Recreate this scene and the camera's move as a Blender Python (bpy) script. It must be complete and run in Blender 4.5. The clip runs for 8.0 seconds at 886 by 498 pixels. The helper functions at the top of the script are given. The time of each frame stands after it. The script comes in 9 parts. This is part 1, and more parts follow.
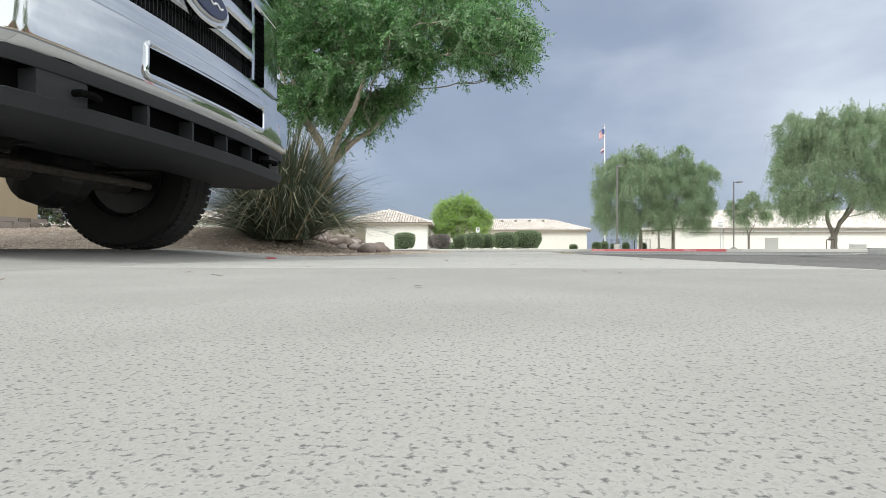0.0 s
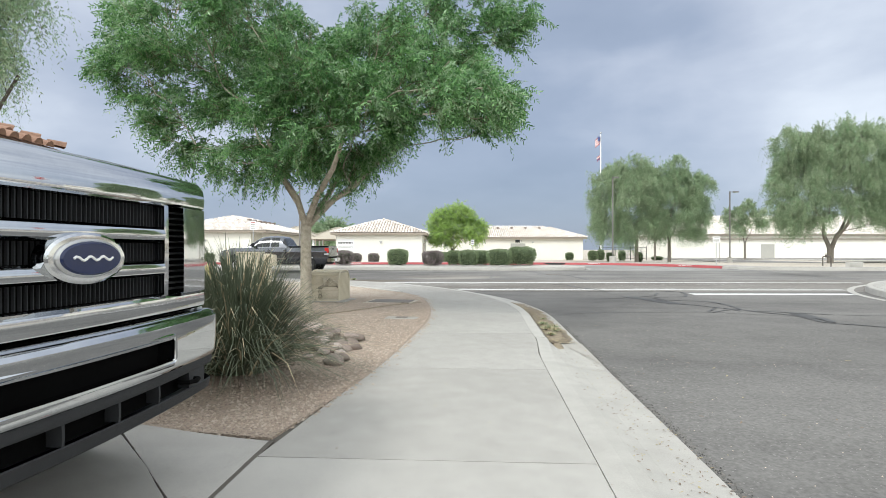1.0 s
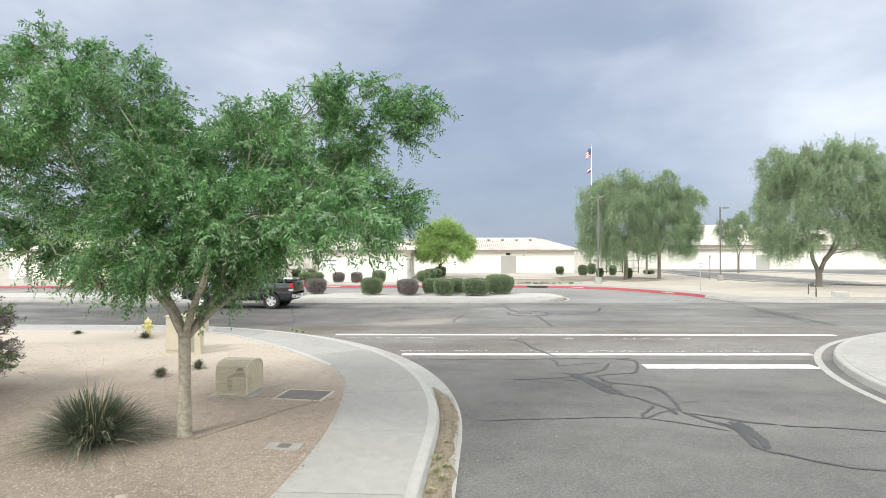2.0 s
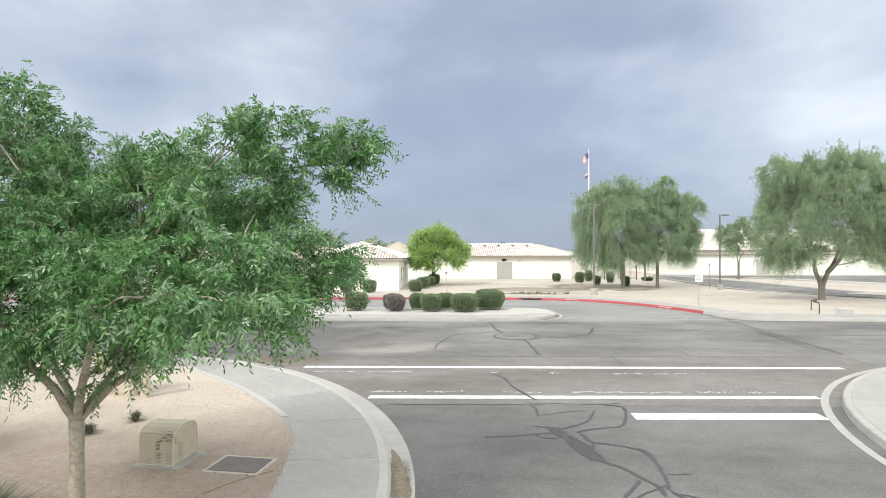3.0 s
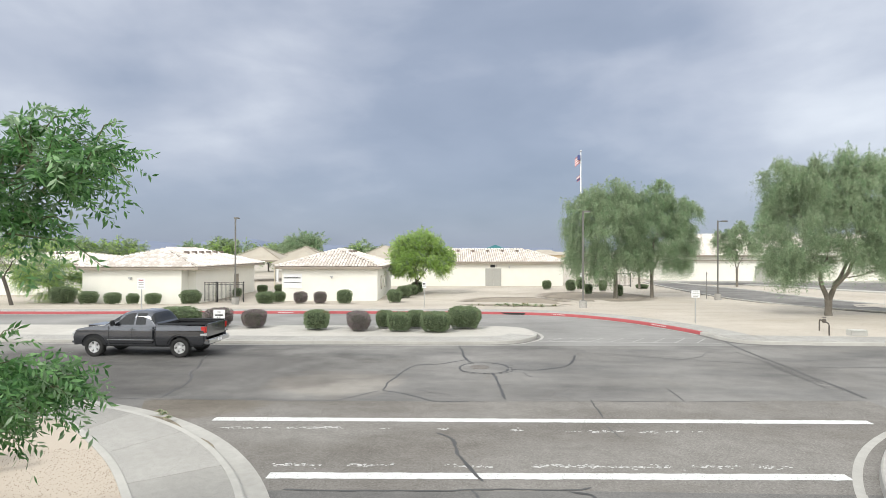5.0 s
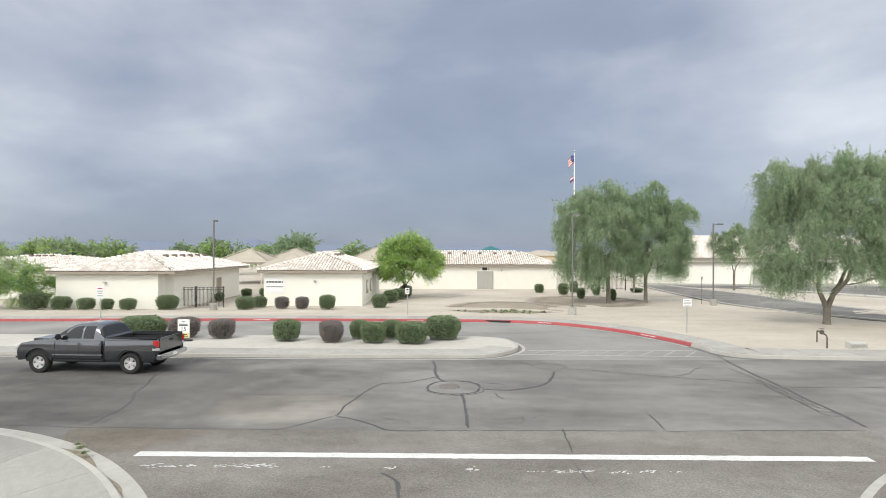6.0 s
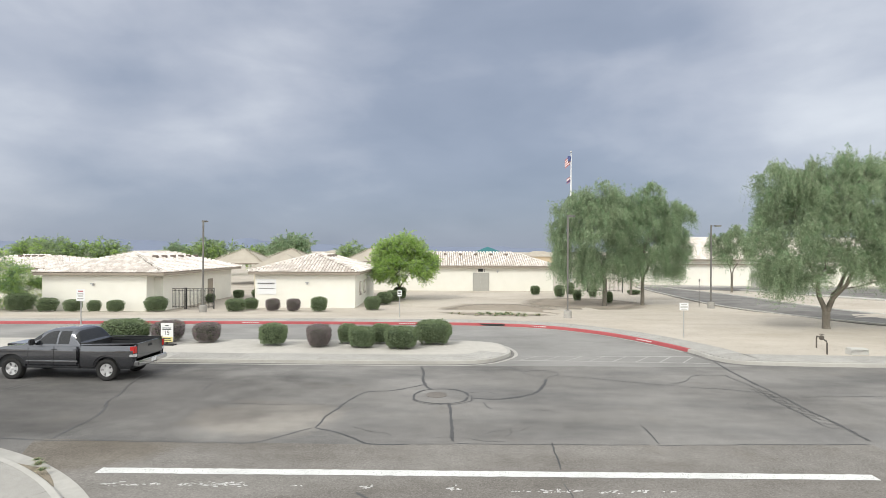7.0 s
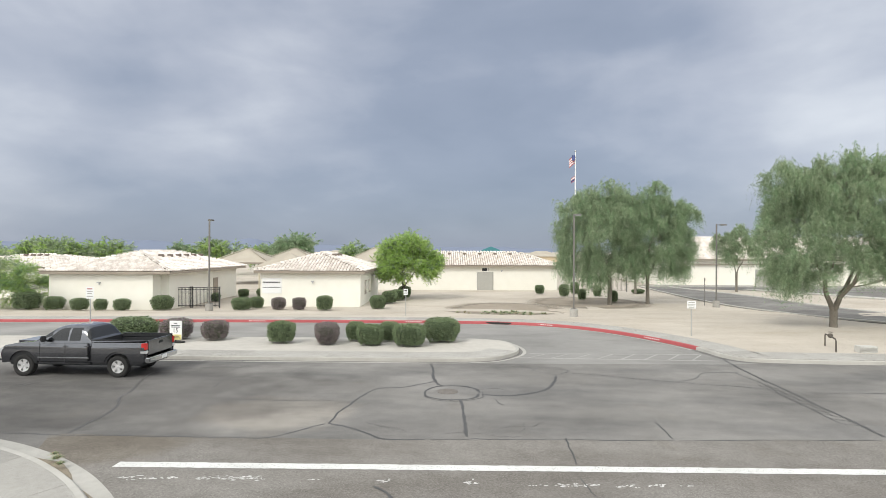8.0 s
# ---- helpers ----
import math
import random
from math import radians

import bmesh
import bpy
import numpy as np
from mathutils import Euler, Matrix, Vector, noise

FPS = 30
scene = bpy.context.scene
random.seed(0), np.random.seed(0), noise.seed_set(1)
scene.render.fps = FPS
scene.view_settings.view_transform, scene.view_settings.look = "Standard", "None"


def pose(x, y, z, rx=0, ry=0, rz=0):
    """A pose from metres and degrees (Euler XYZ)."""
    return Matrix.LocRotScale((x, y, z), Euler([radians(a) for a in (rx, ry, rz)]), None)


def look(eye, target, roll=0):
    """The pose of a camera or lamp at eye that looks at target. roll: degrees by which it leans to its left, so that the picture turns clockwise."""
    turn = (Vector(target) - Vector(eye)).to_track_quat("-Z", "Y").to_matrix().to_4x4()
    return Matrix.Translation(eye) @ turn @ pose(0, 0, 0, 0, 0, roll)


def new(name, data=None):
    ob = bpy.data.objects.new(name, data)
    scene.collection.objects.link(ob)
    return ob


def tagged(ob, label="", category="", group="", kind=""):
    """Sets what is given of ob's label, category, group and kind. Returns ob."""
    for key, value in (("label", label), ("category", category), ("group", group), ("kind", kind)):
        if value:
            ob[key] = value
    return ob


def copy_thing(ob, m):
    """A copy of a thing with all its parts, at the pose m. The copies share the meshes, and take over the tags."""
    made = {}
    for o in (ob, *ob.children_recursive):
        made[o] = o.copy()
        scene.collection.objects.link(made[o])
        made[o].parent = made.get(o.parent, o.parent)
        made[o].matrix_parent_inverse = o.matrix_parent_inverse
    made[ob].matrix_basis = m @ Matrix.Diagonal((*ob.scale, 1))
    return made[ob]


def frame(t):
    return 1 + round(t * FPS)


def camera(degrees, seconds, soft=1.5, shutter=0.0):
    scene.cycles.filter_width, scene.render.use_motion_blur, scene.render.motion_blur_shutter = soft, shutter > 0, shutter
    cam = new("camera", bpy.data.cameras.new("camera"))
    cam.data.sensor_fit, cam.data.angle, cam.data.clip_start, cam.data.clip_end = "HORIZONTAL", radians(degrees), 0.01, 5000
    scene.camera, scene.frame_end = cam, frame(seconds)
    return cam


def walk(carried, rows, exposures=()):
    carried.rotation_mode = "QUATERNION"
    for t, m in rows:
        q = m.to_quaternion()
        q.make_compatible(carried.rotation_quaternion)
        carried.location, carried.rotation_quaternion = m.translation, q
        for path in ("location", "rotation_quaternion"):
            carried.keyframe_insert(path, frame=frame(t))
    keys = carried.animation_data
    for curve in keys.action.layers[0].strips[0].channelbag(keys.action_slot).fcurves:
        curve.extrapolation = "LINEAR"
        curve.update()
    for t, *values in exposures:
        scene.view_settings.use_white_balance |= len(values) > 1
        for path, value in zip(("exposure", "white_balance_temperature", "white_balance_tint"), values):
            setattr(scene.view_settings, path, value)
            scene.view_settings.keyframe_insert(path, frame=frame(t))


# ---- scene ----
cam = camera(77.2, 8.0, soft=0.65)
PATH = [
    (0, (0.045, 0.290, 0.043), (-0.082, 2.286, 0.045), 0.0),
    (0.5, (0.040, 0.398, 0.341), (-0.083, 2.394, 0.341), 0.0),
    (0.7, (0.007, 0.498, 0.594), (-0.112, 2.494, 0.594), 0.0),
    (0.9, (0.132, 0.588, 0.919), (0.016, 2.585, 0.920), 0.0),
    (1, (0.253, 0.680, 1.096), (0.136, 2.676, 1.098), 0.0),
    (1.5, (1.234, 1.103, 2.011), (1.114, 3.100, 2.015), -0.05),
    (2, (1.829, 1.687, 2.798), (1.707, 3.683, 2.803), -0.1),
    (2.2, (1.996, 1.916, 3.020), (1.874, 3.912, 3.025), -0.1),
    (3.5, (2.639, 3.900, 3.914), (2.516, 5.896, 3.918), -0.05),
    (4, (2.757, 4.676, 4.162), (2.639, 6.673, 4.168), -0.05),
    (4.5, (3.162, 5.467, 4.218), (3.048, 7.463, 4.224), 0.0),
    (6, (4.839, 7.968, 4.674), (4.726, 9.965, 4.678), 0.1),
    (6.5, (5.029, 8.431, 4.800), (4.921, 10.428, 4.805), 0.2),
    (7, (5.171, 8.702, 4.780), (5.064, 10.699, 4.785), 0.25),
    (7.5, (5.073, 8.735, 4.696), (4.965, 10.732, 4.702), 0.25),
    (8, (4.857, 8.658, 4.660), (4.744, 10.655, 4.666), 0.25),
]
walk(cam, [(t, look(eye, target, roll)) for t, eye, target, roll in PATH], [(0, 0.19, 6250, 7.0), (0.5, 0.25, 6250, 7.0), (1, 0.33, 6250, 7.2), (2, 0.44, 6350, 7.8), (4.5, 0.30, 6400, 8.5), (6, 0.13, 6450, 8.5), (8, 0.10, 6500, 8.5)])

# ---- sky and sun ----
SUN_AZ, SUN_EL = 215.0, 44.0        # where the light comes from: compass-like, 0 = +y, clockwise
world = bpy.data.worlds.new("overcast_sky")
scene.world = world
world.use_nodes = True
wn, wl = world.node_tree.nodes, world.node_tree.links
wn.clear()


def wnode(kind, **props):
    n = wn.new(kind)
    for k, v in props.items():
        n.inputs[k].default_value = v
    return n


w_out = wn.new("ShaderNodeOutputWorld")
w_bg = wnode("ShaderNodeBackground", Strength=1.0)
w_tc = wn.new("ShaderNodeTexCoord")
w_sky = wn.new("ShaderNodeTexSky")
w_sky.sky_type, w_sky.sun_disc = "NISHITA", False
w_sky.sun_elevation, w_sky.sun_rotation = radians(SUN_EL), radians(SUN_AZ)
w_sep = wn.new("ShaderNodeSeparateXYZ")
wl.new(w_tc.outputs["Generated"], w_sep.inputs[0])
# clouds: a flattened direction, so that banks of cloud lie level
w_map = wn.new("ShaderNodeMapping")
w_map.inputs["Scale"].default_value = (1.0, 1.0, 2.3)
w_map.inputs["Rotation"].default_value = (0.0, 0.22, 0.0)
wl.new(w_tc.outputs["Generated"], w_map.inputs[0])
w_n1 = wnode("ShaderNodeTexNoise", Scale=1.9, Detail=7.0, Roughness=0.47, Distortion=0.2)
w_n2 = wnode("ShaderNodeTexNoise", Scale=5.0, Detail=7.0, Roughness=0.48, Distortion=0.2)
for n in (w_n1, w_n2):
    wl.new(w_map.outputs[0], n.inputs["Vector"])


def wmath(op, a, b=None, c=None):
    n = wn.new("ShaderNodeMath")
    n.operation = op
    for i, v in enumerate((a, b, c)):
        if v is None:
            continue
        if isinstance(v, (int, float)):
            n.inputs[i].default_value = v
        else:
            wl.new(v, n.inputs[i])
    return n.outputs[0]


cloud = wmath("ADD", wmath("MULTIPLY", w_n1.outputs["Fac"], 0.68), wmath("MULTIPLY", w_n2.outputs["Fac"], 0.32))
# the storm stands in the north; the sky is thin and bright in the south and overhead
lift = wmath("ADD", wmath("MULTIPLY", wmath("SUBTRACT", 1.0, w_sep.outputs["Y"]), 0.50), wmath("MULTIPLY", w_sep.outputs["X"], 0.10))


def towards(az, elv, near, far):
    """One towards a direction of the sky, nothing away from it."""
    n = wn.new("ShaderNodeVectorMath")
    n.operation = "DOT_PRODUCT"
    wl.new(w_tc.outputs["Generated"], n.inputs[0])
    n.inputs[1].default_value = (math.sin(radians(az)) * math.cos(radians(elv)), math.cos(radians(az)) * math.cos(radians(elv)), math.sin(radians(elv)))
    r = wn.new("ShaderNodeMapRange")
    r.interpolation_type = "SMOOTHSTEP"
    r.inputs["From Min"].default_value, r.inputs["From Max"].default_value = math.cos(radians(far)), math.cos(radians(near))
    wl.new(n.outputs["Value"], r.inputs["Value"])
    return r.outputs[0]


# the heart of the storm, and a thinner gap to its right
lift = wmath("ADD", lift, wmath("ADD", wmath("MULTIPLY", towards(4, 16, 2, 26), -0.10), wmath("MULTIPLY", towards(33, 15, 1, 15), 0.07)))
high = wmath("MULTIPLY", w_sep.outputs["Z"], 0.22)
level = wmath("ADD", wmath("ADD", wmath("MULTIPLY", wmath("SUBTRACT", cloud, 0.5), 0.95), 0.20), wmath("ADD", lift, high))
w_ramp = wn.new("ShaderNodeValToRGB")
el = w_ramp.color_ramp.elements
el[0].position, el[0].color = 0.06, (0.235, 0.275, 0.360, 1)
el[1].position, el[1].color = 1.0, (1.45, 1.45, 1.42, 1)
for p, c in ((0.22, (0.29, 0.33, 0.42, 1)), (0.36, (0.42, 0.45, 0.53, 1)), (0.52, (0.63, 0.655, 0.71, 1)), (0.75, (1.05, 1.06, 1.07, 1))):
    e = el.new(p)
    e.color = c
wl.new(level, w_ramp.inputs[0])
w_scl = wn.new("ShaderNodeMixRGB")
w_scl.blend_type = "ADD"
w_scl.inputs[0].default_value = 0.012
wl.new(w_ramp.outputs[0], w_scl.inputs[1])
wl.new(w_sky.outputs[0], w_scl.inputs[2])
wl.new(w_scl.outputs[0], w_bg.inputs["Color"])
wl.new(w_bg.outputs[0], w_out.inputs[0])

sun_data = bpy.data.lights.new("sun", "SUN")
sun_data.energy, sun_data.angle, sun_data.color = 1.75, radians(14), (1.0, 0.965, 0.90)
sun = new("sun", sun_data)
a, e = radians(SUN_AZ), radians(SUN_EL)
sun.matrix_world = look((math.sin(a) * math.cos(e) * 50, math.cos(a) * math.cos(e) * 50, math.sin(e) * 50), (0, 0, 0))


# ---- materials ----
def material(name, dark, light, scale=8.0, rough=0.8, bump=0.2, fine=120.0, metal=0.0, blotch=0.6, vary=0.0, coat=0.0, spots=None, detail=6.0, spec=0.5, thin=0.0, island=0.0, grain=0.3, speckle=None):
    """A surface with stains at one scale, grain at another, relief, and a change from piece to piece."""
    m = bpy.data.materials.new(name)
    m.use_nodes = True
    nt = m.node_tree
    N, L = nt.nodes, nt.links
    p = N["Principled BSDF"]
    p.inputs["Roughness"].default_value, p.inputs["Metallic"].default_value = rough, metal
    p.inputs["Specular IOR Level"].default_value = spec
    if coat:
        p.inputs["Coat Weight"].default_value = coat
        p.inputs["Coat Roughness"].default_value = 0.04
    tc = N.new("ShaderNodeTexCoord")
    big, small = N.new("ShaderNodeTexNoise"), N.new("ShaderNodeTexNoise")
    big.inputs["Scale"].default_value, big.inputs["Detail"].default_value = scale * 0.1, detail
    small.inputs["Scale"].default_value, small.inputs["Detail"].default_value = fine, 3.0
    for n in (big, small):
        L.new(tc.outputs["Object"], n.inputs["Vector"])
    mid = N.new("ShaderNodeTexNoise")
    mid.inputs["Scale"].default_value, mid.inputs["Detail"].default_value = scale, detail
    L.new(tc.outputs["Object"], mid.inputs["Vector"])

    def mth(op, x, y):
        n = N.new("ShaderNodeMath")
        n.operation = op
        for i, v in enumerate((x, y)):
            if isinstance(v, (int, float)):
                n.inputs[i].default_value = v
            else:
                L.new(v, n.inputs[i])
        return n.outputs[0]
    f = mth("ADD", mth("MULTIPLY", big.outputs["Fac"], blotch), mth("MULTIPLY", mid.outputs["Fac"], 1.0 - blotch))
    f = mth("ADD", mth("MULTIPLY", f, 1.0 - grain), mth("MULTIPLY", small.outputs["Fac"], grain))
    if vary:
        oi = N.new("ShaderNodeObjectInfo")
        f = mth("ADD", f, mth("MULTIPLY", mth("SUBTRACT", oi.outputs["Random"], 0.5), vary))
    if island:
        ge_ = N.new("ShaderNodeNewGeometry")
        f = mth("ADD", f, mth("MULTIPLY", mth("SUBTRACT", ge_.outputs["Random Per Island"], 0.5), island))
    r = N.new("ShaderNodeValToRGB")
    r.color_ramp.elements[0].position, r.color_ramp.elements[0].color = 0.34, (*dark, 1)
    r.color_ramp.elements[1].position, r.color_ramp.elements[1].color = 0.66, (*light, 1)
    L.new(f, r.inputs[0])
    colour = r.outputs[0]
    if spots:
        sc, col, lim = spots
        v = N.new("ShaderNodeTexVoronoi")
        v.inputs["Scale"].default_value = sc
        L.new(tc.outputs["Object"], v.inputs["Vector"])
        vs = N.new("ShaderNodeSeparateColor")
        L.new(v.outputs["Color"], vs.inputs[0])
        mx = N.new("ShaderNodeMixRGB")
        mx.inputs[2].default_value = (*col, 1)
        L.new(mth("MULTIPLY", mth("LESS_THAN", vs.outputs[0], lim), mth("LESS_THAN", v.outputs["Distance"], 0.45)), mx.inputs[0])
        L.new(colour, mx.inputs[1])
        colour = mx.outputs[0]
    if speckle:
        sc, col, lo, hi = speckle
        v, mr, mx = N.new("ShaderNodeTexNoise"), N.new("ShaderNodeMapRange"), N.new("ShaderNodeMixRGB")
        v.inputs["Scale"].default_value, v.inputs["Detail"].default_value, v.inputs["Roughness"].default_value = sc, 4.0, 0.6
        L.new(tc.outputs["Object"], v.inputs["Vector"])
        mr.inputs["From Min"].default_value, mr.inputs["From Max"].default_value = lo, hi
        L.new(v.outputs["Fac"], mr.inputs["Value"])
        mx.inputs[2].default_value = (*col, 1)
        L.new(mr.outputs["Result"], mx.inputs[0])
        L.new(colour, mx.inputs[1])
        colour = mx.outputs[0]
    L.new(colour, p.inputs["Base Color"])
    if bump:
        b = N.new("ShaderNodeBump")
        b.inputs["Strength"].default_value, b.inputs["Distance"].default_value = bump, 0.01
        L.new(mth("ADD", mth("MULTIPLY", small.outputs["Fac"], 0.6), mth("MULTIPLY", mid.outputs["Fac"], 0.8)), b.inputs["Height"])
        L.new(b.outputs[0], p.inputs["Normal"])
    if thin:
        tr, mx = N.new("ShaderNodeBsdfTranslucent"), N.new("ShaderNodeMixShader")
        mx.inputs[0].default_value = thin
        L.new(colour, tr.inputs[0])
        L.new(p.outputs[0], mx.inputs[1])
        L.new(tr.outputs[0], mx.inputs[2])
        L.new(mx.outputs[0], N["Material Output"].inputs[0])
    return m


M = {
    "asphalt": material("asphalt", (0.142, 0.136, 0.128), (0.290, 0.280, 0.266), 2.0, 0.9, 0.5, 34, blotch=0.76, grain=0.42, spec=0.05, spots=(90, (0.31, 0.30, 0.285), 0.04)),
    "asphalt_side": material("side_street_asphalt", (0.150, 0.140, 0.128), (0.285, 0.270, 0.250), 2.4, 0.92, 0.6, 26, blotch=0.6, grain=0.55, spec=0.05, spots=(70, (0.34, 0.325, 0.30), 0.07)),
    "asphalt_dark": material("dark_asphalt", (0.118, 0.114, 0.109), (0.232, 0.225, 0.214), 2.0, 0.92, 0.5, 40, blotch=0.7, grain=0.45, spec=0.04, spots=(80, (0.27, 0.262, 0.25), 0.04)),
    "worn_paint": material("worn_paint", (0.40, 0.395, 0.38), (0.66, 0.65, 0.63), 9.0, 0.85, 0.3, 120),
    "asphalt_pale": material("pale_asphalt", (0.19, 0.184, 0.174), (0.315, 0.305, 0.29), 2.0, 0.9, 0.5, 60, blotch=0.8, grain=0.35),
    "seal": material("crack_seal", (0.052, 0.051, 0.050), (0.098, 0.096, 0.094), 6.0, 0.6, 0.2, 60),
    "concrete": material("pale_concrete", (0.318, 0.306, 0.282), (0.490, 0.474, 0.442), 5.0, 0.9, 0.05, 420, blotch=0.5, vary=0.14, spec=0.06, grain=0.5, speckle=(420, (0.140, 0.138, 0.133), 0.515, 0.665)),
    "joint": material("joint_dirt", (0.06, 0.053, 0.045), (0.15, 0.135, 0.115), 9.0, 0.95, 0.3, 90),
    "kerb": material("kerb_concrete", (0.32, 0.308, 0.282), (0.47, 0.455, 0.42), 5.0, 0.88, 0.3, 150, vary=0.2),
    "gutter": material("dirty_gutter", (0.27, 0.255, 0.225), (0.42, 0.40, 0.365), 7.0, 0.92, 0.5, 60),
    "asphalt_crumb": material("asphalt_crumb", (0.05, 0.048, 0.045), (0.19, 0.18, 0.165), 30.0, 0.9, 0.2, 120, blotch=0.2, island=0.5),
    "silt": material("gutter_silt", (0.15, 0.125, 0.092), (0.33, 0.285, 0.22), 9.0, 0.95, 0.8, 70, blotch=0.3, grain=0.5, spots=(60, (0.45, 0.39, 0.24), 0.10)),
    "ghost": material("ghost_paint", (0.24, 0.234, 0.222), (0.43, 0.42, 0.40), 9.0, 0.88, 0.3, 60, grain=0.5),
    "bark_mesquite": material("mesquite_bark", (0.105, 0.092, 0.074), (0.255, 0.228, 0.188), 9.0, 0.9, 0.9, 60),
    "dirt": material("pale_dirt", (0.385, 0.342, 0.288), (0.555, 0.505, 0.435), 1.6, 0.95, 0.6, 45, blotch=0.7, grain=0.45, spots=(16, (0.30, 0.255, 0.205), 0.10)),
    "grit": material("pale_grit", (0.37, 0.35, 0.315), (0.53, 0.505, 0.46), 2.5, 0.95, 0.5, 60, blotch=0.6),
    # the gravel's dark speckle also paints small shadows among the stones
    "gravel": material("desert_gravel", (0.215, 0.166, 0.126), (0.405, 0.333, 0.268), 6.0, 0.92, 0.9, 55, blotch=0.35, grain=0.5, speckle=(48, (0.105, 0.080, 0.064), 0.54, 0.70)),
    "stone": material("gravel_stone", (0.28, 0.205, 0.15), (0.60, 0.50, 0.40), 20.0, 0.85, 0.2, 150, vary=0.5),
    "rock": material("river_rock", (0.21, 0.165, 0.14), (0.43, 0.365, 0.325), 9.0, 0.8, 0.3, 80, vary=0.5),
    "paint": material("road_paint", (0.55, 0.55, 0.53), (0.77, 0.77, 0.75), 8.0, 0.7, 0.2, 120, spots=(45, (0.30, 0.295, 0.285), 0.10), grain=0.4, speckle=(26, (0.34, 0.335, 0.32), 0.57, 0.70)),
    "redpaint": material("red_kerb_paint", (0.32, 0.055, 0.060), (0.43, 0.105, 0.11), 6.0, 0.7, 0.2, 90),
    "stucco": material("cream_stucco", (0.75, 0.73, 0.655), (0.82, 0.80, 0.73), 1.2, 0.92, 0.35, 130, blotch=0.5),
    "stucco_tan": material("tan_stucco", (0.50, 0.40, 0.27), (0.60, 0.49, 0.34), 1.5, 0.92, 0.35, 120),
    "fascia": material("fascia_board", (0.25, 0.215, 0.175), (0.35, 0.305, 0.25), 5.0, 0.8, 0.2, 80),
    "tile": material("pale_roof_tile", (0.60, 0.54, 0.49), (0.86, 0.81, 0.76), 7.0, 0.85, 0.3, 60, blotch=0.35, island=0.35),
    "tile_pan": material("shaded_underlay", (0.26, 0.215, 0.18), (0.36, 0.30, 0.255), 7.0, 0.9, 0.3, 60),
    "tile_brown": material("brown_roof_tile", (0.20, 0.11, 0.075), (0.38, 0.235, 0.165), 7.0, 0.85, 0.3, 60),
    "shingle": material("grey_tan_shingle", (0.33, 0.295, 0.24), (0.45, 0.405, 0.335), 6.0, 0.9, 0.4, 60),
    "door": material("grey_door_paint", (0.36, 0.355, 0.325), (0.44, 0.43, 0.40), 4.0, 0.55, 0.1, 60),
    "pole": material("bronze_pole", (0.14, 0.135, 0.125), (0.22, 0.21, 0.195), 5.0, 0.55, 0.1, 60, metal=0.3),
    "steel": material("galvanised_steel", (0.42, 0.42, 0.42), (0.58, 0.58, 0.58), 6.0, 0.45, 0.1, 80, metal=0.8),
    "black": material("black_paint", (0.015, 0.015, 0.015), (0.03, 0.03, 0.03), 8.0, 0.5, 0.1, 60),
    "white": material("white_sign", (0.74, 0.74, 0.74), (0.82, 0.82, 0.81), 4.0, 0.5, 0.0, 50),
    "yellow": material("yellow_paint", (0.62, 0.54, 0.22), (0.76, 0.69, 0.33), 6.0, 0.55, 0.1, 60),
    "beige": material("beige_enamel", (0.50, 0.45, 0.34), (0.60, 0.55, 0.43), 4.0, 0.6, 0.15, 70),
    "leaf": material("ash_leaf", (0.056, 0.156, 0.046), (0.200, 0.380, 0.136), 3.0, 0.34, 0.0, 30, blotch=0.2, thin=0.42, island=0.45, spec=0.6),
    # paler leaf tone, its grey also painting sky gloss on the leaves
    "leaf_pale": material("ash_leaf_pale", (0.16, 0.28, 0.13), (0.34, 0.47, 0.28), 3.0, 0.32, 0.0, 30, blotch=0.2, thin=0.5, island=0.35, spec=0.65),
    "twig": material("green_twig", (0.09, 0.10, 0.05), (0.17, 0.17, 0.09), 9.0, 0.8, 0.0, 60),
    "willow": material("mesquite_leaf", (0.165, 0.232, 0.122), (0.39, 0.475, 0.305), 3.0, 0.6, 0.0, 30, blotch=0.3, thin=0.36, island=0.4),
    "lime": material("palo_verde_leaf", (0.27, 0.42, 0.095), (0.50, 0.65, 0.23), 3.0, 0.6, 0.0, 30, blotch=0.3, thin=0.55, island=0.3),
    "hedge": material("hedge_leaf", (0.096, 0.142, 0.066), (0.255, 0.322, 0.170), 5.0, 0.6, 0.0, 30, blotch=0.2, thin=0.25, island=0.4),
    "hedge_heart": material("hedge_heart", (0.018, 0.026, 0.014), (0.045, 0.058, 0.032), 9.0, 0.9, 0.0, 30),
    "purple": material("purple_sage_leaf", (0.165, 0.130, 0.137), (0.33, 0.268, 0.275), 5.0, 0.6, 0.0, 30, blotch=0.2, thin=0.2, island=0.4),
    "blade": material("desert_spoon_blade", (0.052, 0.070, 0.042), (0.165, 0.188, 0.122), 3.0, 0.55, 0.0, 40, blotch=0.3, thin=0.2),
    "straw": material("dry_blade", (0.36, 0.29, 0.18), (0.55, 0.47, 0.32), 4.0, 0.8, 0.0, 40),
    "bark": material("grey_bark", (0.21, 0.185, 0.14), (0.50, 0.455, 0.37), 14.0, 0.9, 1.0, 60, blotch=0.3),
    "bark_dark": material("dark_bark", (0.055, 0.048, 0.040), (0.145, 0.127, 0.106), 9.0, 0.9, 0.9, 60),
    "lid_iron": material("weathered_lid", (0.12, 0.105, 0.092), (0.21, 0.19, 0.168), 6.0, 0.7, 0.3, 80, metal=0.2),
    "chrome": material("chrome", (0.56, 0.575, 0.59), (0.62, 0.635, 0.65), 4.0, 0.045, 0.0, 40, metal=1.0),
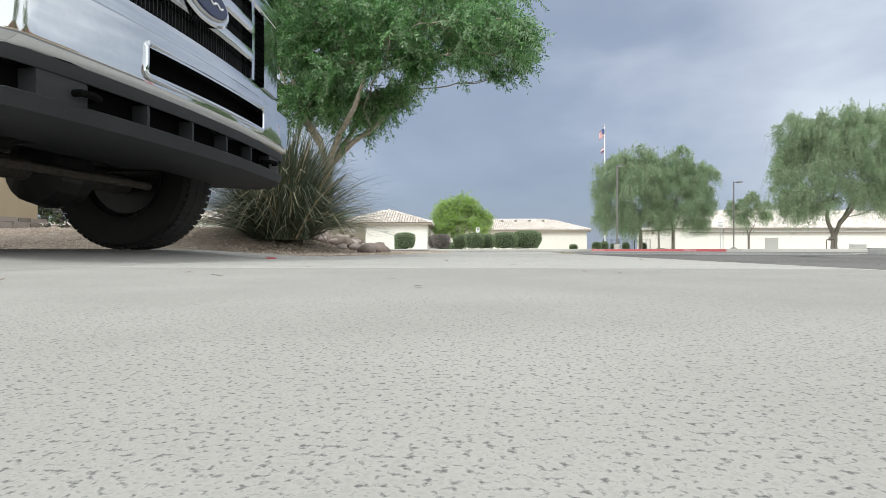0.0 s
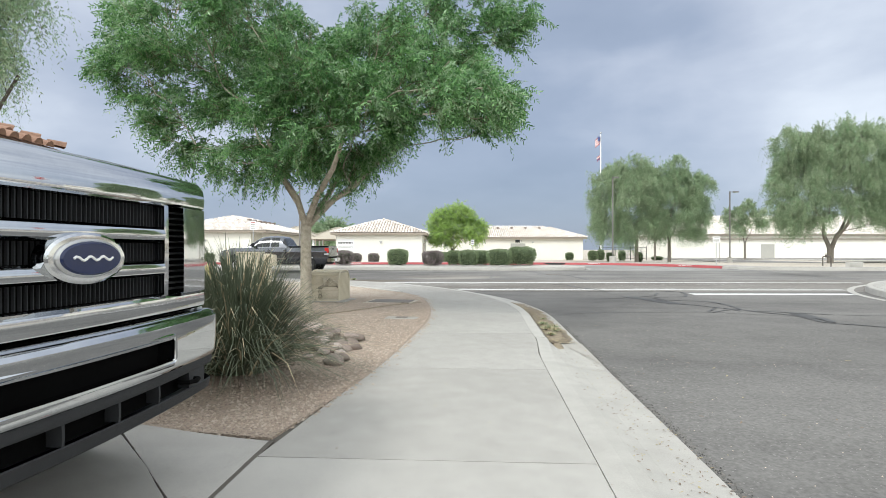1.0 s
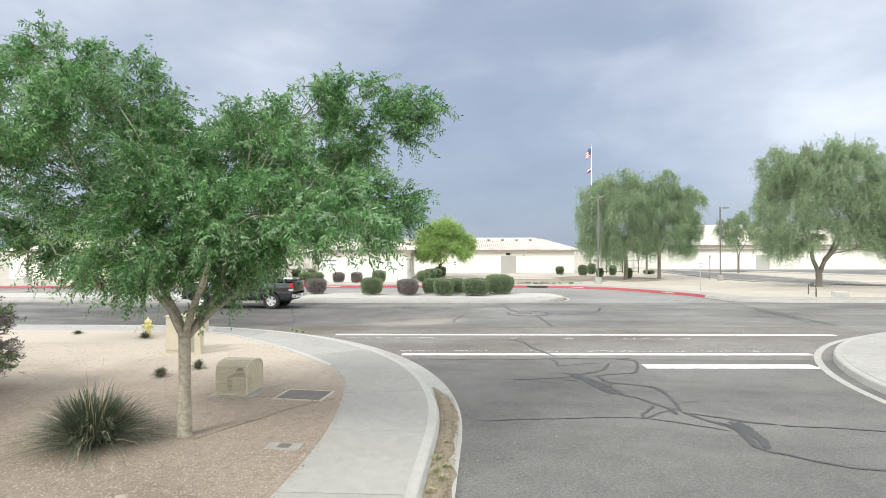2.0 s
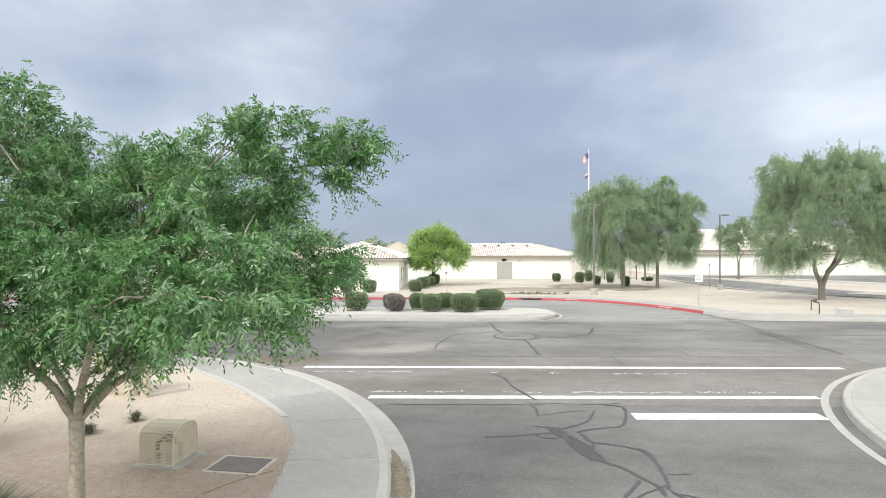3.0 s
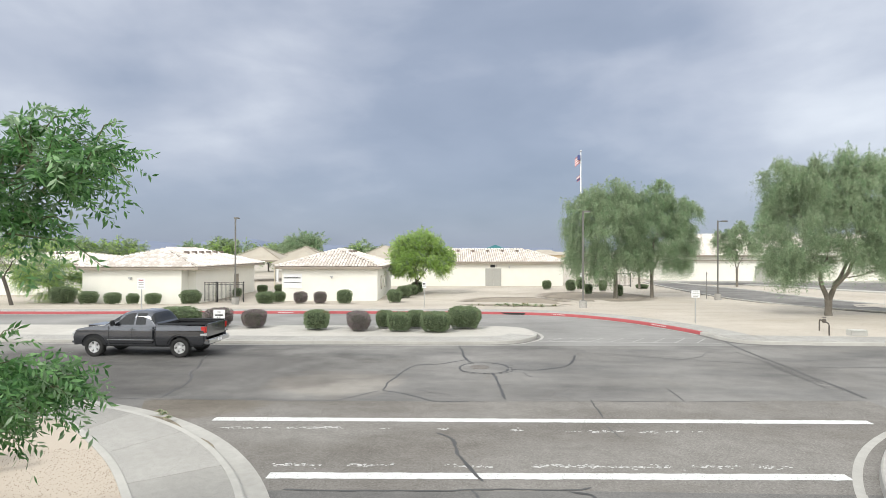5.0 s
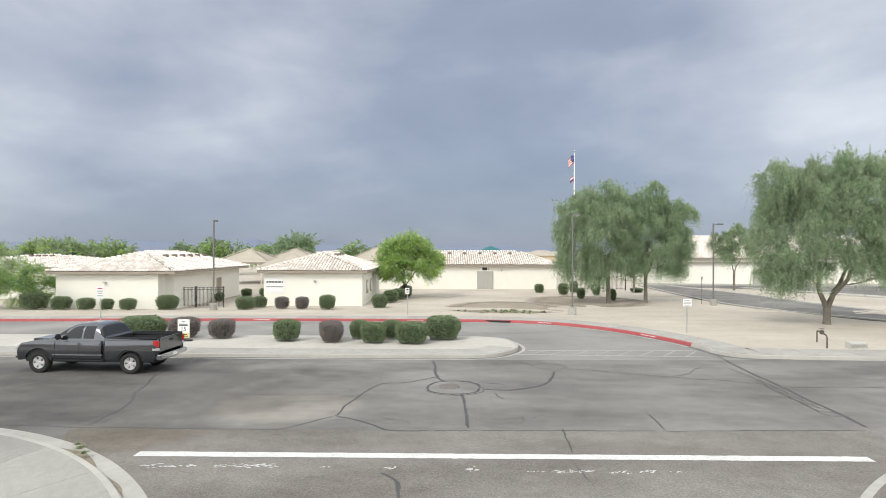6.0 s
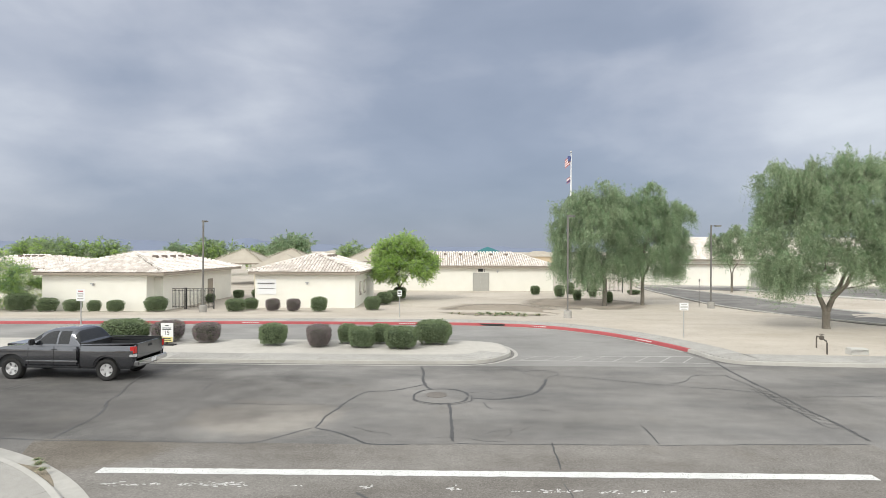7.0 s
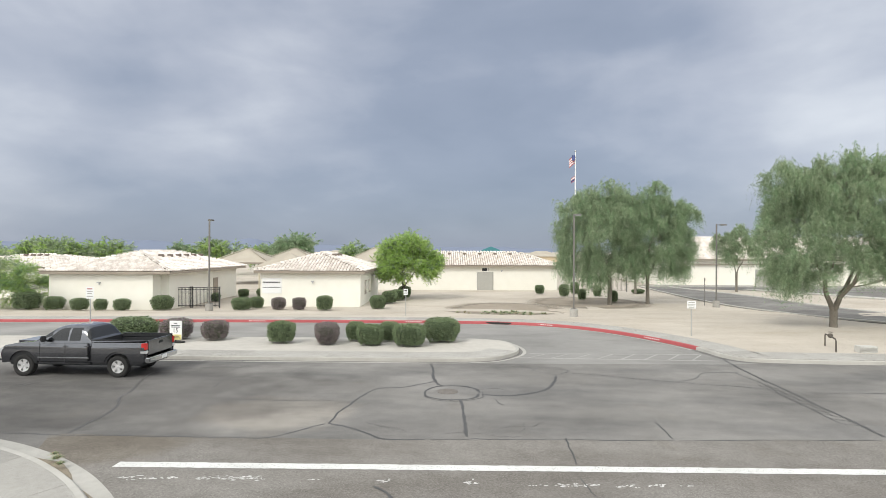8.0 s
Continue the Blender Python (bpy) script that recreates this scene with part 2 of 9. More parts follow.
    "plastic": material("dark_plastic", (0.019, 0.020, 0.022), (0.030, 0.031, 0.033), 8.0, 0.6, 0.25, 300, spec=0.25),
    # near-black for the truck's openings: their shade is put into the colour
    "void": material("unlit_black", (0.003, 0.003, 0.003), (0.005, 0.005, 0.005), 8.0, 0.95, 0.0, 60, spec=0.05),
    "rubber": material("tyre_rubber", (0.012, 0.012, 0.012), (0.026, 0.025, 0.024), 9.0, 0.85, 0.3, 120),
    "paint_dark": material("grey_car_paint", (0.105, 0.110, 0.125), (0.125, 0.130, 0.145), 4.0, 0.20, 0.0, 300, metal=0.9, coat=1.0),
    "paint_silver": material("silver_car_paint", (0.36, 0.38, 0.41), (0.42, 0.44, 0.47), 4.0, 0.3, 0.0, 300, metal=0.6, coat=0.9),
    "glass_dark": material("tinted_glass", (0.010, 0.012, 0.014), (0.016, 0.018, 0.020), 4.0, 0.04, 0.0, 40, spec=0.5),
    "vent": material("vent_paint", (0.15, 0.12, 0.10), (0.22, 0.18, 0.15), 6.0, 0.8, 0.1, 60),
    "box_grey": material("grey_enamel", (0.46, 0.45, 0.42), (0.56, 0.55, 0.52), 6.0, 0.6, 0.1, 60),
    "red_lens": material("red_lens", (0.42, 0.02, 0.02), (0.50, 0.035, 0.03), 4.0, 0.15, 0.0, 40),
    "clear_lens": material("clear_lens", (0.60, 0.61, 0.62), (0.70, 0.71, 0.72), 4.0, 0.08, 0.0, 40, metal=0.5),
    "amber": material("amber_lens", (0.45, 0.15, 0.03), (0.55, 0.20, 0.04), 4.0, 0.15, 0.0, 40),
    "blue": material("blue_enamel", (0.006, 0.013, 0.052), (0.009, 0.018, 0.07), 4.0, 0.15, 0.0, 40),
    "alloy": material("wheel_alloy", (0.66, 0.66, 0.67), (0.74, 0.74, 0.75), 4.0, 0.38, 0.0, 40, metal=0.6),
    "hill": material("far_hill", (0.15, 0.18, 0.25), (0.175, 0.205, 0.275), 0.05, 1.0, 0.0, 2),
    "teal": material("teal_canopy", (0.02, 0.12, 0.13), (0.03, 0.16, 0.17), 3.0, 0.7, 0.0, 40),
    "flag_red": material("flag_red", (0.42, 0.10, 0.11), (0.50, 0.15, 0.16), 4.0, 0.8, 0.0, 40),
    "flag_blue": material("flag_blue", (0.06, 0.08, 0.20), (0.09, 0.11, 0.26), 4.0, 0.8, 0.0, 40),
}


# the gravel thins out to pale sand away from the driveway
gn, gl = M["gravel"].node_tree.nodes, M["gravel"].node_tree.links
g_tc, g_sep, g_noise, g_add, g_rng, g_mix = (gn.new("ShaderNode" + k) for k in ("TexCoord", "SeparateXYZ", "TexNoise", "Math", "MapRange", "MixRGB"))
g_noise.inputs["Scale"].default_value, g_noise.inputs["Detail"].default_value = 0.7, 4.0
g_add.operation = "MULTIPLY_ADD"
g_add.inputs[1].default_value = 5.0
g_rng.inputs["From Min"].default_value, g_rng.inputs["From Max"].default_value = 14.6, 18.6
gl.new(g_tc.outputs["Object"], g_sep.inputs[0])
gl.new(g_tc.outputs["Object"], g_noise.inputs["Vector"])
gl.new(g_noise.outputs["Fac"], g_add.inputs[0])
gl.new(g_sep.outputs["Y"], g_add.inputs[2])
gl.new(g_add.outputs[0], g_rng.inputs["Value"])
gl.new(g_rng.outputs[0], g_mix.inputs[0])
g_bsdf = gn["Principled BSDF"]
gl.new(g_bsdf.inputs["Base Color"].links[0].from_socket, g_mix.inputs[1])
g_mix.inputs[2].default_value = (0.48, 0.415, 0.34, 1)
gl.new(g_mix.outputs[0], g_bsdf.inputs["Base Color"])


# wheel paths, old patches and stains on the asphalt, longer along the road than across it
def weather(name, amount, tone):
    nt_ = M[name].node_tree
    w_tc_, w_map_, w_n_, w_rng, w_mix = (nt_.nodes.new("ShaderNode" + k) for k in ("TexCoord", "Mapping", "TexNoise", "MapRange", "MixRGB"))
    w_map_.inputs["Scale"].default_value = (0.16, 0.42, 1.0)
    w_n_.inputs["Scale"].default_value, w_n_.inputs["Detail"].default_value, w_n_.inputs["Roughness"].default_value = 1.0, 7.0, 0.62
    w_rng.inputs["From Min"].default_value, w_rng.inputs["From Max"].default_value, w_rng.inputs["To Max"].default_value = 0.44, 0.64, amount
    w_mix.blend_type = "MULTIPLY"
    w_mix.inputs[2].default_value = (*tone, 1)
    bs = nt_.nodes["Principled BSDF"]
    src = bs.inputs["Base Color"].links[0].from_socket
    nt_.links.new(w_tc_.outputs["Object"], w_map_.inputs[0])
    nt_.links.new(w_map_.outputs[0], w_n_.inputs["Vector"])
    nt_.links.new(w_n_.outputs["Fac"], w_rng.inputs["Value"])
    nt_.links.new(w_rng.outputs[0], w_mix.inputs[0])
    nt_.links.new(src, w_mix.inputs[1])
    nt_.links.new(w_mix.outputs[0], bs.inputs["Base Color"])


weather("asphalt", 0.85, (0.66, 0.67, 0.69))


def patch(name, centre, reach, tone, amount):
    """An old patch of another tone in the asphalt, with a frayed edge."""
    nt_ = M[name].node_tree
    g_tc, g_map, g_sph, g_n, g_sub, g_rng, g_mix = (nt_.nodes.new("ShaderNode" + k) for k in ("TexCoord", "Mapping", "TexGradient", "TexNoise", "Math", "MapRange", "MixRGB"))
    g_sph.gradient_type = "SPHERICAL"
    g_map.vector_type = "TEXTURE"
    g_map.inputs["Location"].default_value, g_map.inputs["Scale"].default_value = (*centre, -0.09), (*reach, 1)
    g_n.inputs["Scale"].default_value, g_n.inputs["Detail"].default_value = 0.55, 8.0
    g_sub.operation = "ADD"
    g_rng.inputs["From Min"].default_value, g_rng.inputs["From Max"].default_value, g_rng.inputs["To Max"].default_value = 0.60, 0.92, amount
    g_mix.blend_type = "MULTIPLY"
    g_mix.inputs[2].default_value = (*tone, 1)
    bs = nt_.nodes["Principled BSDF"]
    src = bs.inputs["Base Color"].links[0].from_socket
    nt_.links.new(g_tc.outputs["Object"], g_map.inputs[0])
    nt_.links.new(g_tc.outputs["Object"], g_n.inputs["Vector"])
    nt_.links.new(g_map.outputs[0], g_sph.inputs[0])
    nt_.links.new(g_sph.outputs["Fac"], g_sub.inputs[0])
    nt_.links.new(g_n.outputs["Fac"], g_sub.inputs[1])
    nt_.links.new(g_sub.outputs[0], g_rng.inputs["Value"])
    nt_.links.new(g_rng.outputs[0], g_mix.inputs[0])
    nt_.links.new(src, g_mix.inputs[1])
    nt_.links.new(g_mix.outputs[0], bs.inputs["Base Color"])


patch("asphalt", (-9.5, 26.6), (11.0, 6.5), (0.66, 0.655, 0.66), 1.0)
patch("asphalt", (-0.9, 24.6), (2.6, 2.4), (1.26, 1.22, 1.16), 1.0)
patch("asphalt_side", (-4.4, 21.6), (2.6, 1.5), (0.74, 0.69, 0.62), 0.7)
weather("asphalt_side", 0.8, (0.72, 0.70, 0.68))
weather("asphalt_dark", 0.8, (0.74, 0.74, 0.75))
weather("asphalt_pale", 0.7, (0.74, 0.74, 0.74))
weather("dirt", 0.5, (0.80, 0.76, 0.70))


# ---- building blocks ----
def part(name, bm, mat, parent=None, label="", smooth=False):
    """Links a bmesh as one mesh object, under a thing or a part."""
    me = bpy.data.meshes.new(name)
    bm.normal_update()
    bm.to_mesh(me)
    bm.free()
    mats = mat if isinstance(mat, (list, tuple)) else [mat]
    for m in mats:
        me.materials.append(M[m])
    if smooth or mats[0].startswith("paint_"):
        me.polygons.foreach_set("use_smooth", [True] * len(me.polygons))
        me.set_sharp_from_angle(angle=radians(38))
    ob = new(name, me)
    if parent is not None:
        ob.parent = parent
    if label:
        ob["label"] = label
    return ob


def from_lists(name, verts, faces, mat, parent=None, label="", smooth=False, slots=None):
    me = bpy.data.meshes.new(name)
    me.from_pydata(verts, [], faces)
    for m in (mat if isinstance(mat, (list, tuple)) else [mat]):
        me.materials.append(M[m])
    if slots is not None:
        me.polygons.foreach_set("material_index", slots)
    if smooth:
        me.polygons.foreach_set("use_smooth", [True] * len(me.polygons))
    me.update()
    ob = new(name, me)
    if parent is not None:
        ob.parent = parent
    if label:
        ob["label"] = label
    return ob


def thing(name, label, category, at=None, group=""):
    ob = new(name)
    ob.empty_display_size = 0.2
    if at is not None:
        ob.matrix_world = at
    return tagged(ob, label, category, group)


def box(bm, lo, hi, bevel=0.0, m=None):
    lo, hi = Vector(lo), Vector(hi)
    c, s = (lo + hi) / 2, hi - lo
    mat = Matrix.Translation(c) @ Matrix.Diagonal((*s, 1))
    r = bmesh.ops.create_cube(bm, size=1, matrix=mat)
    vs = r["verts"]
    if bevel:
        es = list({e for v in vs for e in v.link_edges})
        rb = bmesh.ops.bevel(bm, geom=es, offset=bevel, segments=2, affect="EDGES", clamp_overlap=True)
        vs = list({v for f in rb["faces"] for v in f.verts} | {v for v in vs if v.is_valid})
    if m is not None:
        bmesh.ops.transform(bm, matrix=m, verts=[v for v in vs if v.is_valid])
    return bm


def boxed(lo, hi, bevel=0.0, m=None):
    return box(bmesh.new(), lo, hi, bevel, m)


def tube(bm, pts, radii, seg=10, cap=True):
    """A tapered tube along points."""
    rings = []
    n = len(pts)
    pts = [Vector(p) for p in pts]
    ref = Vector((0.31, 0.17, 0.93)).normalized()
    for i, p in enumerate(pts):
        d = (pts[min(i + 1, n - 1)] - pts[max(i - 1, 0)]).normalized()
        u = d.cross(ref)
        if u.length < 1e-3:
            u = d.cross(Vector((1, 0, 0)))
        u.normalize()
        v = d.cross(u)
        r = radii[i] if isinstance(radii, (list, tuple)) else radii
        rings.append([bm.verts.new(p + (u * math.cos(2 * math.pi * k / seg) + v * math.sin(2 * math.pi * k / seg)) * r) for k in range(seg)])
    for a, b in zip(rings, rings[1:]):
        for k in range(seg):
            bm.faces.new((a[k], b[k], b[(k + 1) % seg], a[(k + 1) % seg]))
    if cap:
        bm.faces.new(rings[0])
        bm.faces.new(rings[-1][::-1])
    return bm


def lathe(bm, profile, seg=24, m=None, caps=True):
    """Turns (radius, height) pairs round z."""
    rings = [[bm.verts.new((r * math.cos(2 * math.pi * k / seg), r * math.sin(2 * math.pi * k / seg), z)) for k in range(seg)] for r, z in profile]
    for a, b in zip(rings, rings[1:]):
        for k in range(seg):
            bm.faces.new((a[k], a[(k + 1) % seg], b[(k + 1) % seg], b[k]))
    if caps:
        bm.faces.new(rings[0][::-1])
        bm.faces.new(rings[-1])
    if m is not None:
        bmesh.ops.transform(bm, matrix=m, verts=[v for r in rings for v in r])
    return bm


def prism(bm, poly, z0, z1):
    """A flat plate over a polygon in plan."""
    lo = [bm.verts.new((x, y, z0)) for x, y in poly]
    hi = [bm.verts.new((x, y, z1)) for x, y in poly]
    f = bm.faces.new(hi)
    bm.faces.new(lo[::-1])
    n = len(poly)
    for i in range(n):
        bm.faces.new((lo[i], lo[(i + 1) % n], hi[(i + 1) % n], hi[i]))
    bm.normal_update()
    if len(poly) > 4:
        bmesh.ops.triangulate(bm, faces=[f])
    bmesh.ops.recalc_face_normals(bm, faces=bm.faces[:])
    return bm


def sweep(bm, line, profile, closed=False):
    """Sweeps a (sideways, up) profile along a line in plan; sideways is to the line's right."""
    n = len(line)
    rings = []
    for i, (x, y) in enumerate(line):
        ax, ay = line[max(i - 1, 0)]
        bx, by = line[min(i + 1, n - 1)]
        d = Vector((bx - ax, by - ay)).normalized()
        r = Vector((d.y, -d.x))
        rings.append([bm.verts.new((x + r.x * s, y + r.y * s, z)) for s, z in profile])
    for a, b in zip(rings, rings[1:]):
        for k in range(len(profile) - 1):
            bm.faces.new((a[k], a[k + 1], b[k + 1], b[k]))
    for ring in (rings[0], rings[-1]):
        if len(ring) > 2:
            bm.faces.new(ring)
    bmesh.ops.recalc_face_normals(bm, faces=bm.faces[:])
    return bm


def offset(line, d):
    """The line moved to its right by d."""
    out = []
    for i, (x, y) in enumerate(line):
        ax, ay = line[max(i - 1, 0)]
        bx, by = line[min(i + 1, len(line) - 1)]
        v = Vector((bx - ax, by - ay)).normalized()
        out.append((x + v.y * d, y - v.x * d))
    return out


def resample(line, step):
    """Points at even steps along a line in plan."""
    out, left = [tuple(line[0])], step
    for (ax, ay), (bx, by) in zip(line, line[1:]):
        seg = math.hypot(bx - ax, by - ay)
        pos = left
        while pos <= seg:
            out.append((ax + (bx - ax) * pos / seg, ay + (by - ay) * pos / seg))
            pos += step
        left = pos - seg
    return out


def smooth_line(pts, per=6):
    """A Catmull-Rom line through points in plan."""
    P = [Vector(p) for p in pts]
    out = []
    for i in range(len(P) - 1):
        a, b, c, d = P[max(i - 1, 0)], P[i], P[i + 1], P[min(i + 2, len(P) - 1)]
        for k in range(per):
            t = k / per
            q = 0.5 * (2 * b + (c - a) * t + (2 * a - 5 * b + 4 * c - d) * t * t + (3 * b - a - 3 * c + d) * t ** 3)
            out.append((q.x, q.y))
    out.append(tuple(P[-1]))
    return out


def eased(u):
    u = min(1.0, max(0.0, u))
    return u * u * (3 - 2 * u)


# ---- ground, roads, kerbs ----
ROAD_Z = -0.09
ground = tagged(part("ground", prism(bmesh.new(), [(-2200, -2200), (2200, -2200), (2200, 2600), (-2200, 2600)], -1.2, -0.62), "dirt"),
                "flat pale desert ground reaching the horizon", "ground", kind="structure")


def grid_plate(poly_x, poly_y, z):
    bm = bmesh.new()
    prism(bm, [(poly_x[0], poly_y[0]), (poly_x[1], poly_y[0]), (poly_x[1], poly_y[1]), (poly_x[0], poly_y[1])], z - 0.06, z)
    return bm


road = tagged(part("road", grid_plate((-220, 220), (-70, 45.2), ROAD_Z), "asphalt"), "weathered grey asphalt road and side street with sealed cracks", "road", kind="structure")


road_side = tagged(part("road_side", prism(bmesh.new(), [(-6.0, 22.35), (-0.4, 22.42), (2.6, 22.5), (15.3, 23.3), (15.3, 16.9), (5.9, 16.66), (3.3, 16.5), (0.3, 16.36), (-3.0, 16.3)], ROAD_Z - 0.05, ROAD_Z + 0.0012), "asphalt_side"), "coarser brownish asphalt of the crossing", "road", kind="structure")
road_street = tagged(part("road_street", prism(bmesh.new(), [(0.3, 16.352), (3.3, 16.492), (5.9, 16.652), (15.3, 16.89), (11.0, 8.0), (10.5, -60), (1.0, -60), (1.0, 12.0), (-1.0, 16.2)], ROAD_Z - 0.05, ROAD_Z + 0.0008), "asphalt_dark"), "smooth darker asphalt of the side street", "road", kind="structure")


def arc(cx, cy, r, a0, a1, n=28):
    return [(cx + r * math.cos(radians(a0 + (a1 - a0) * i / n)), cy + r * math.sin(radians(a0 + (a1 - a0) * i / n))) for i in range(n + 1)]


# near west corner: outer edge of the gutter, driven north, then west
WEST_GUTTER = [(1.5, -60), (1.5, 2.5), (1.55, 6.5)] + arc(-10.5, 10.3, 12.1, 0, 90) + [(-60, 21.2), (-200, 18.0)]
PAN_PROFILE = [(0.0, ROAD_Z + 0.007), (-0.20, ROAD_Z + 0.004), (-0.37, ROAD_Z + 0.003), (-0.37, -0.16), (0.0, -0.16)]
KERB_PROFILE = [(-0.37, ROAD_Z + 0.003), (-0.40, -0.055), (-0.425, -0.012), (-0.45, 0.0), (-0.57, 0.0), (-0.57, -0.16), (-0.37, -0.16)]
ROLL_PROFILE = [(0.0, ROAD_Z + 0.004), (-0.14, ROAD_Z + 0.012), (-0.29, -0.058), (-0.41, -0.022), (-0.50, -0.005), (-0.632, 0.0), (-0.632, -0.16), (0.0, -0.16)]
kerb_south = tagged(part("kerb_south", sweep(bmesh.new(), resample([(1.5, -60), (1.5, 2.5), (1.545, 6.2)], 0.5) + [(1.545, 6.2)], ROLL_PROFILE), "kerb"), "low rolled concrete kerb along the pavement", "kerb", kind="structure")
CORNER_GUTTER = [(1.56, 7.7)] + [p for p in WEST_GUTTER[3:-1] if p[1] > 7.75 or p[0] < 0]
# where the rolled kerb grows into the upright one
bm = bmesh.new()
turn_in = [(0.0, ROAD_Z + 0.007), (-0.20, ROAD_Z + 0.004), (-0.365, ROAD_Z + 0.003), (-0.40, -0.055), (-0.43, -0.010), (-0.57, 0.0), (-0.57, -0.16), (0.0, -0.16)]
rings = []
for i in range(13):
    u = i / 12
    w = u * u * (3 - 2 * u)
    rings.append([bm.verts.new((1.545 + 0.03 * u + a_[0] * (1 - w) + b_[0] * w, 6.2 + 1.5 * u, a_[1] * (1 - w) + b_[1] * w)) for a_, b_ in zip(ROLL_PROFILE, turn_in)])
for r0, r1 in zip(rings, rings[1:]):
    for k in range(7):
        bm.faces.new((r0[k], r0[k + 1], r1[k + 1], r1[k]))
bmesh.ops.recalc_face_normals(bm, faces=bm.faces[:])
V_, F_ = [], []
for i in range(13):
    u = i / 12
    w = u * u * (3 - 2 * u)
    prof = [(a_[0] * (1 - w) + b_[0] * w, a_[1] * (1 - w) + b_[1] * w) for a_, b_ in zip(ROLL_PROFILE, turn_in)][:4]
    reach = 0.30 * u ** 1.3 * (0.85 + 0.3 * noise.noise((i * 0.6, 0.0, 2.0)))
    for k in range(5):
        d_ = -reach * k / 4
        V_.append((1.545 + 0.03 * u + d_, 6.2 + 1.5 * u, float(np.interp(-d_, [-p[0] for p in prof], [p[1] for p in prof])) + 0.004))
F_ = [(i * 5 + k, i * 5 + k + 1, i * 5 + k + 6, i * 5 + k + 5) for i in range(12) for k in range(4)]
tagged(from_lists("gutter_silt", V_, F_, "gutter"), "dusty silt gathering along the kerb", "gutter", kind="structure")
kerb_turn = tagged(part("kerb_turn", bm, "kerb"), "concrete kerb rising towards the corner", "kerb", kind="structure")
kerb_west = tagged(part("kerb_west", sweep(bmesh.new(), resample(CORNER_GUTTER, 0.5), KERB_PROFILE), "kerb"), "pale concrete kerb and gutter round the corner", "kerb", kind="structure")
gutter_west = tagged(part("gutter_west", sweep(bmesh.new(), resample(CORNER_GUTTER, 0.5), PAN_PROFILE), "kerb"), "pale concrete gutter round the corner", "gutter", kind="structure")
# brown silt lying in the gutter, thick before the corner and in scraps beyond it
silt_line = resample(CORNER_GUTTER, 0.12)
for label, keep, wide in (("brown silt with dry leaves in the gutter", lambda p: p[1] < 12.9 and p[0] > 0.9, 0.31), ("scraps of dry silt against the kerb", lambda p: -5.1 < p[0] < -3.1 and p[1] > 18.5, 0.20), ("scraps of dry silt against the kerb", lambda p: -2.6 < p[0] < -1.6 and p[1] > 17.5, 0.10)):
    bed_line = [p for p in silt_line if keep(p)]
    V_ = []
    for i, (x, y) in enumerate(bed_line):
        ax, ay = bed_line[max(i - 1, 0)]
        bx, by = bed_line[min(i + 1, len(bed_line) - 1)]
        d_ = Vector((bx - ax, by - ay)).normalized()
        ends = min(1.0, (len(bed_line) - 1 - i) / 7) * (1.0 if wide > 0.3 else min(1.0, i / 6))
        reach = wide * ends * (0.9 + 0.5 * noise.noise((x * 2.1, y * 2.1, 3.0))) + 0.012
        for k in range(6):
            o_ = -0.372 + reach * k / 5
            V_.append((x + d_.y * o_, y - d_.x * o_, ROAD_Z + 0.0075 + 0.020 * ends * math.sin(math.pi * (0.35 + 0.65 * k / 5)) * (0.7 + 0.6 * noise.noise((x * 4, y * 4, k * 0.7)))))
    F_ = [(i * 6 + k, i * 6 + k + 1, i * 6 + k + 7, i * 6 + k + 6) for i in range(len(bed_line) - 1) for k in range(5)]
    tagged(from_lists("gutter_silt", V_, F_, "silt", smooth=True), label, "gutter", kind="structure")
kerb_back = offset(WEST_GUTTER, -0.57)
GRAVEL_EDGE = smooth_line([(-0.93, 3.84), (-0.68, 5.5), (-0.53, 7.75), (-0.48, 9.5), (-0.58, 11.0), (-0.79, 12.4), (-1.10, 13.6), (-1.50, 14.55)], 5) + \
    smooth_line([(-1.50, 14.55), (-2.35, 15.7), (-3.9, 17.45), (-6.6, 19.85)], 5)[1:] + smooth_line([(-6.6, 19.85), (-8.8, 20.45), (-12.0, 20.4), (-60, 19.3)], 5)[1:]
base_poly = kerb_back[:] + [(-200, -60)]
pavement_base = tagged(part("ground_bed", prism(bmesh.new(), base_poly, -0.15, -0.012), "joint"), "dark earth under the pavement joints", "ground", kind="structure")

# the gravel yard of the house on the corner, west of the pavement
yard_poly = GRAVEL_EDGE + [(-200, 16.1), (-200, 4.6), (-2.1, 4.02)]
yard = tagged(part("gravel_yard", prism(bmesh.new(), yard_poly, -0.10, 0.004), "gravel"), "tan desert gravel yard beside the pavement", "yard", kind="structure")



def mound(x, y):
    """How far the gravel rises beside the driveway."""
    return 0.25 * eased((-0.97 - x) / 1.25) * eased((y - 4.08) / 1.3) * (1 - eased((y - 6.6) / 2.4))


V_, F_ = [], []
nx, ny = 75, 56
for j in range(ny + 1):
    for i in range(nx + 1):
        x, y = -0.97 - 7.5 * i / nx, 4.08 + 5.2 * j / ny
        V_.append((x, y, -0.006 + mound(x, y) + 0.012 * noise.noise((x * 3, y * 3, 0)) * min(1, mound(x, y) * 20)))
F_ = [(j * (nx + 1) + i, j * (nx + 1) + i + 1, (j + 1) * (nx + 1) + i + 1, (j + 1) * (nx + 1) + i) for j in range(ny) for i in range(nx)]
tagged(from_lists("gravel_bank", V_, F_, "gravel", smooth=True), "gravel banked up beside the driveway", "yard", kind="structure")

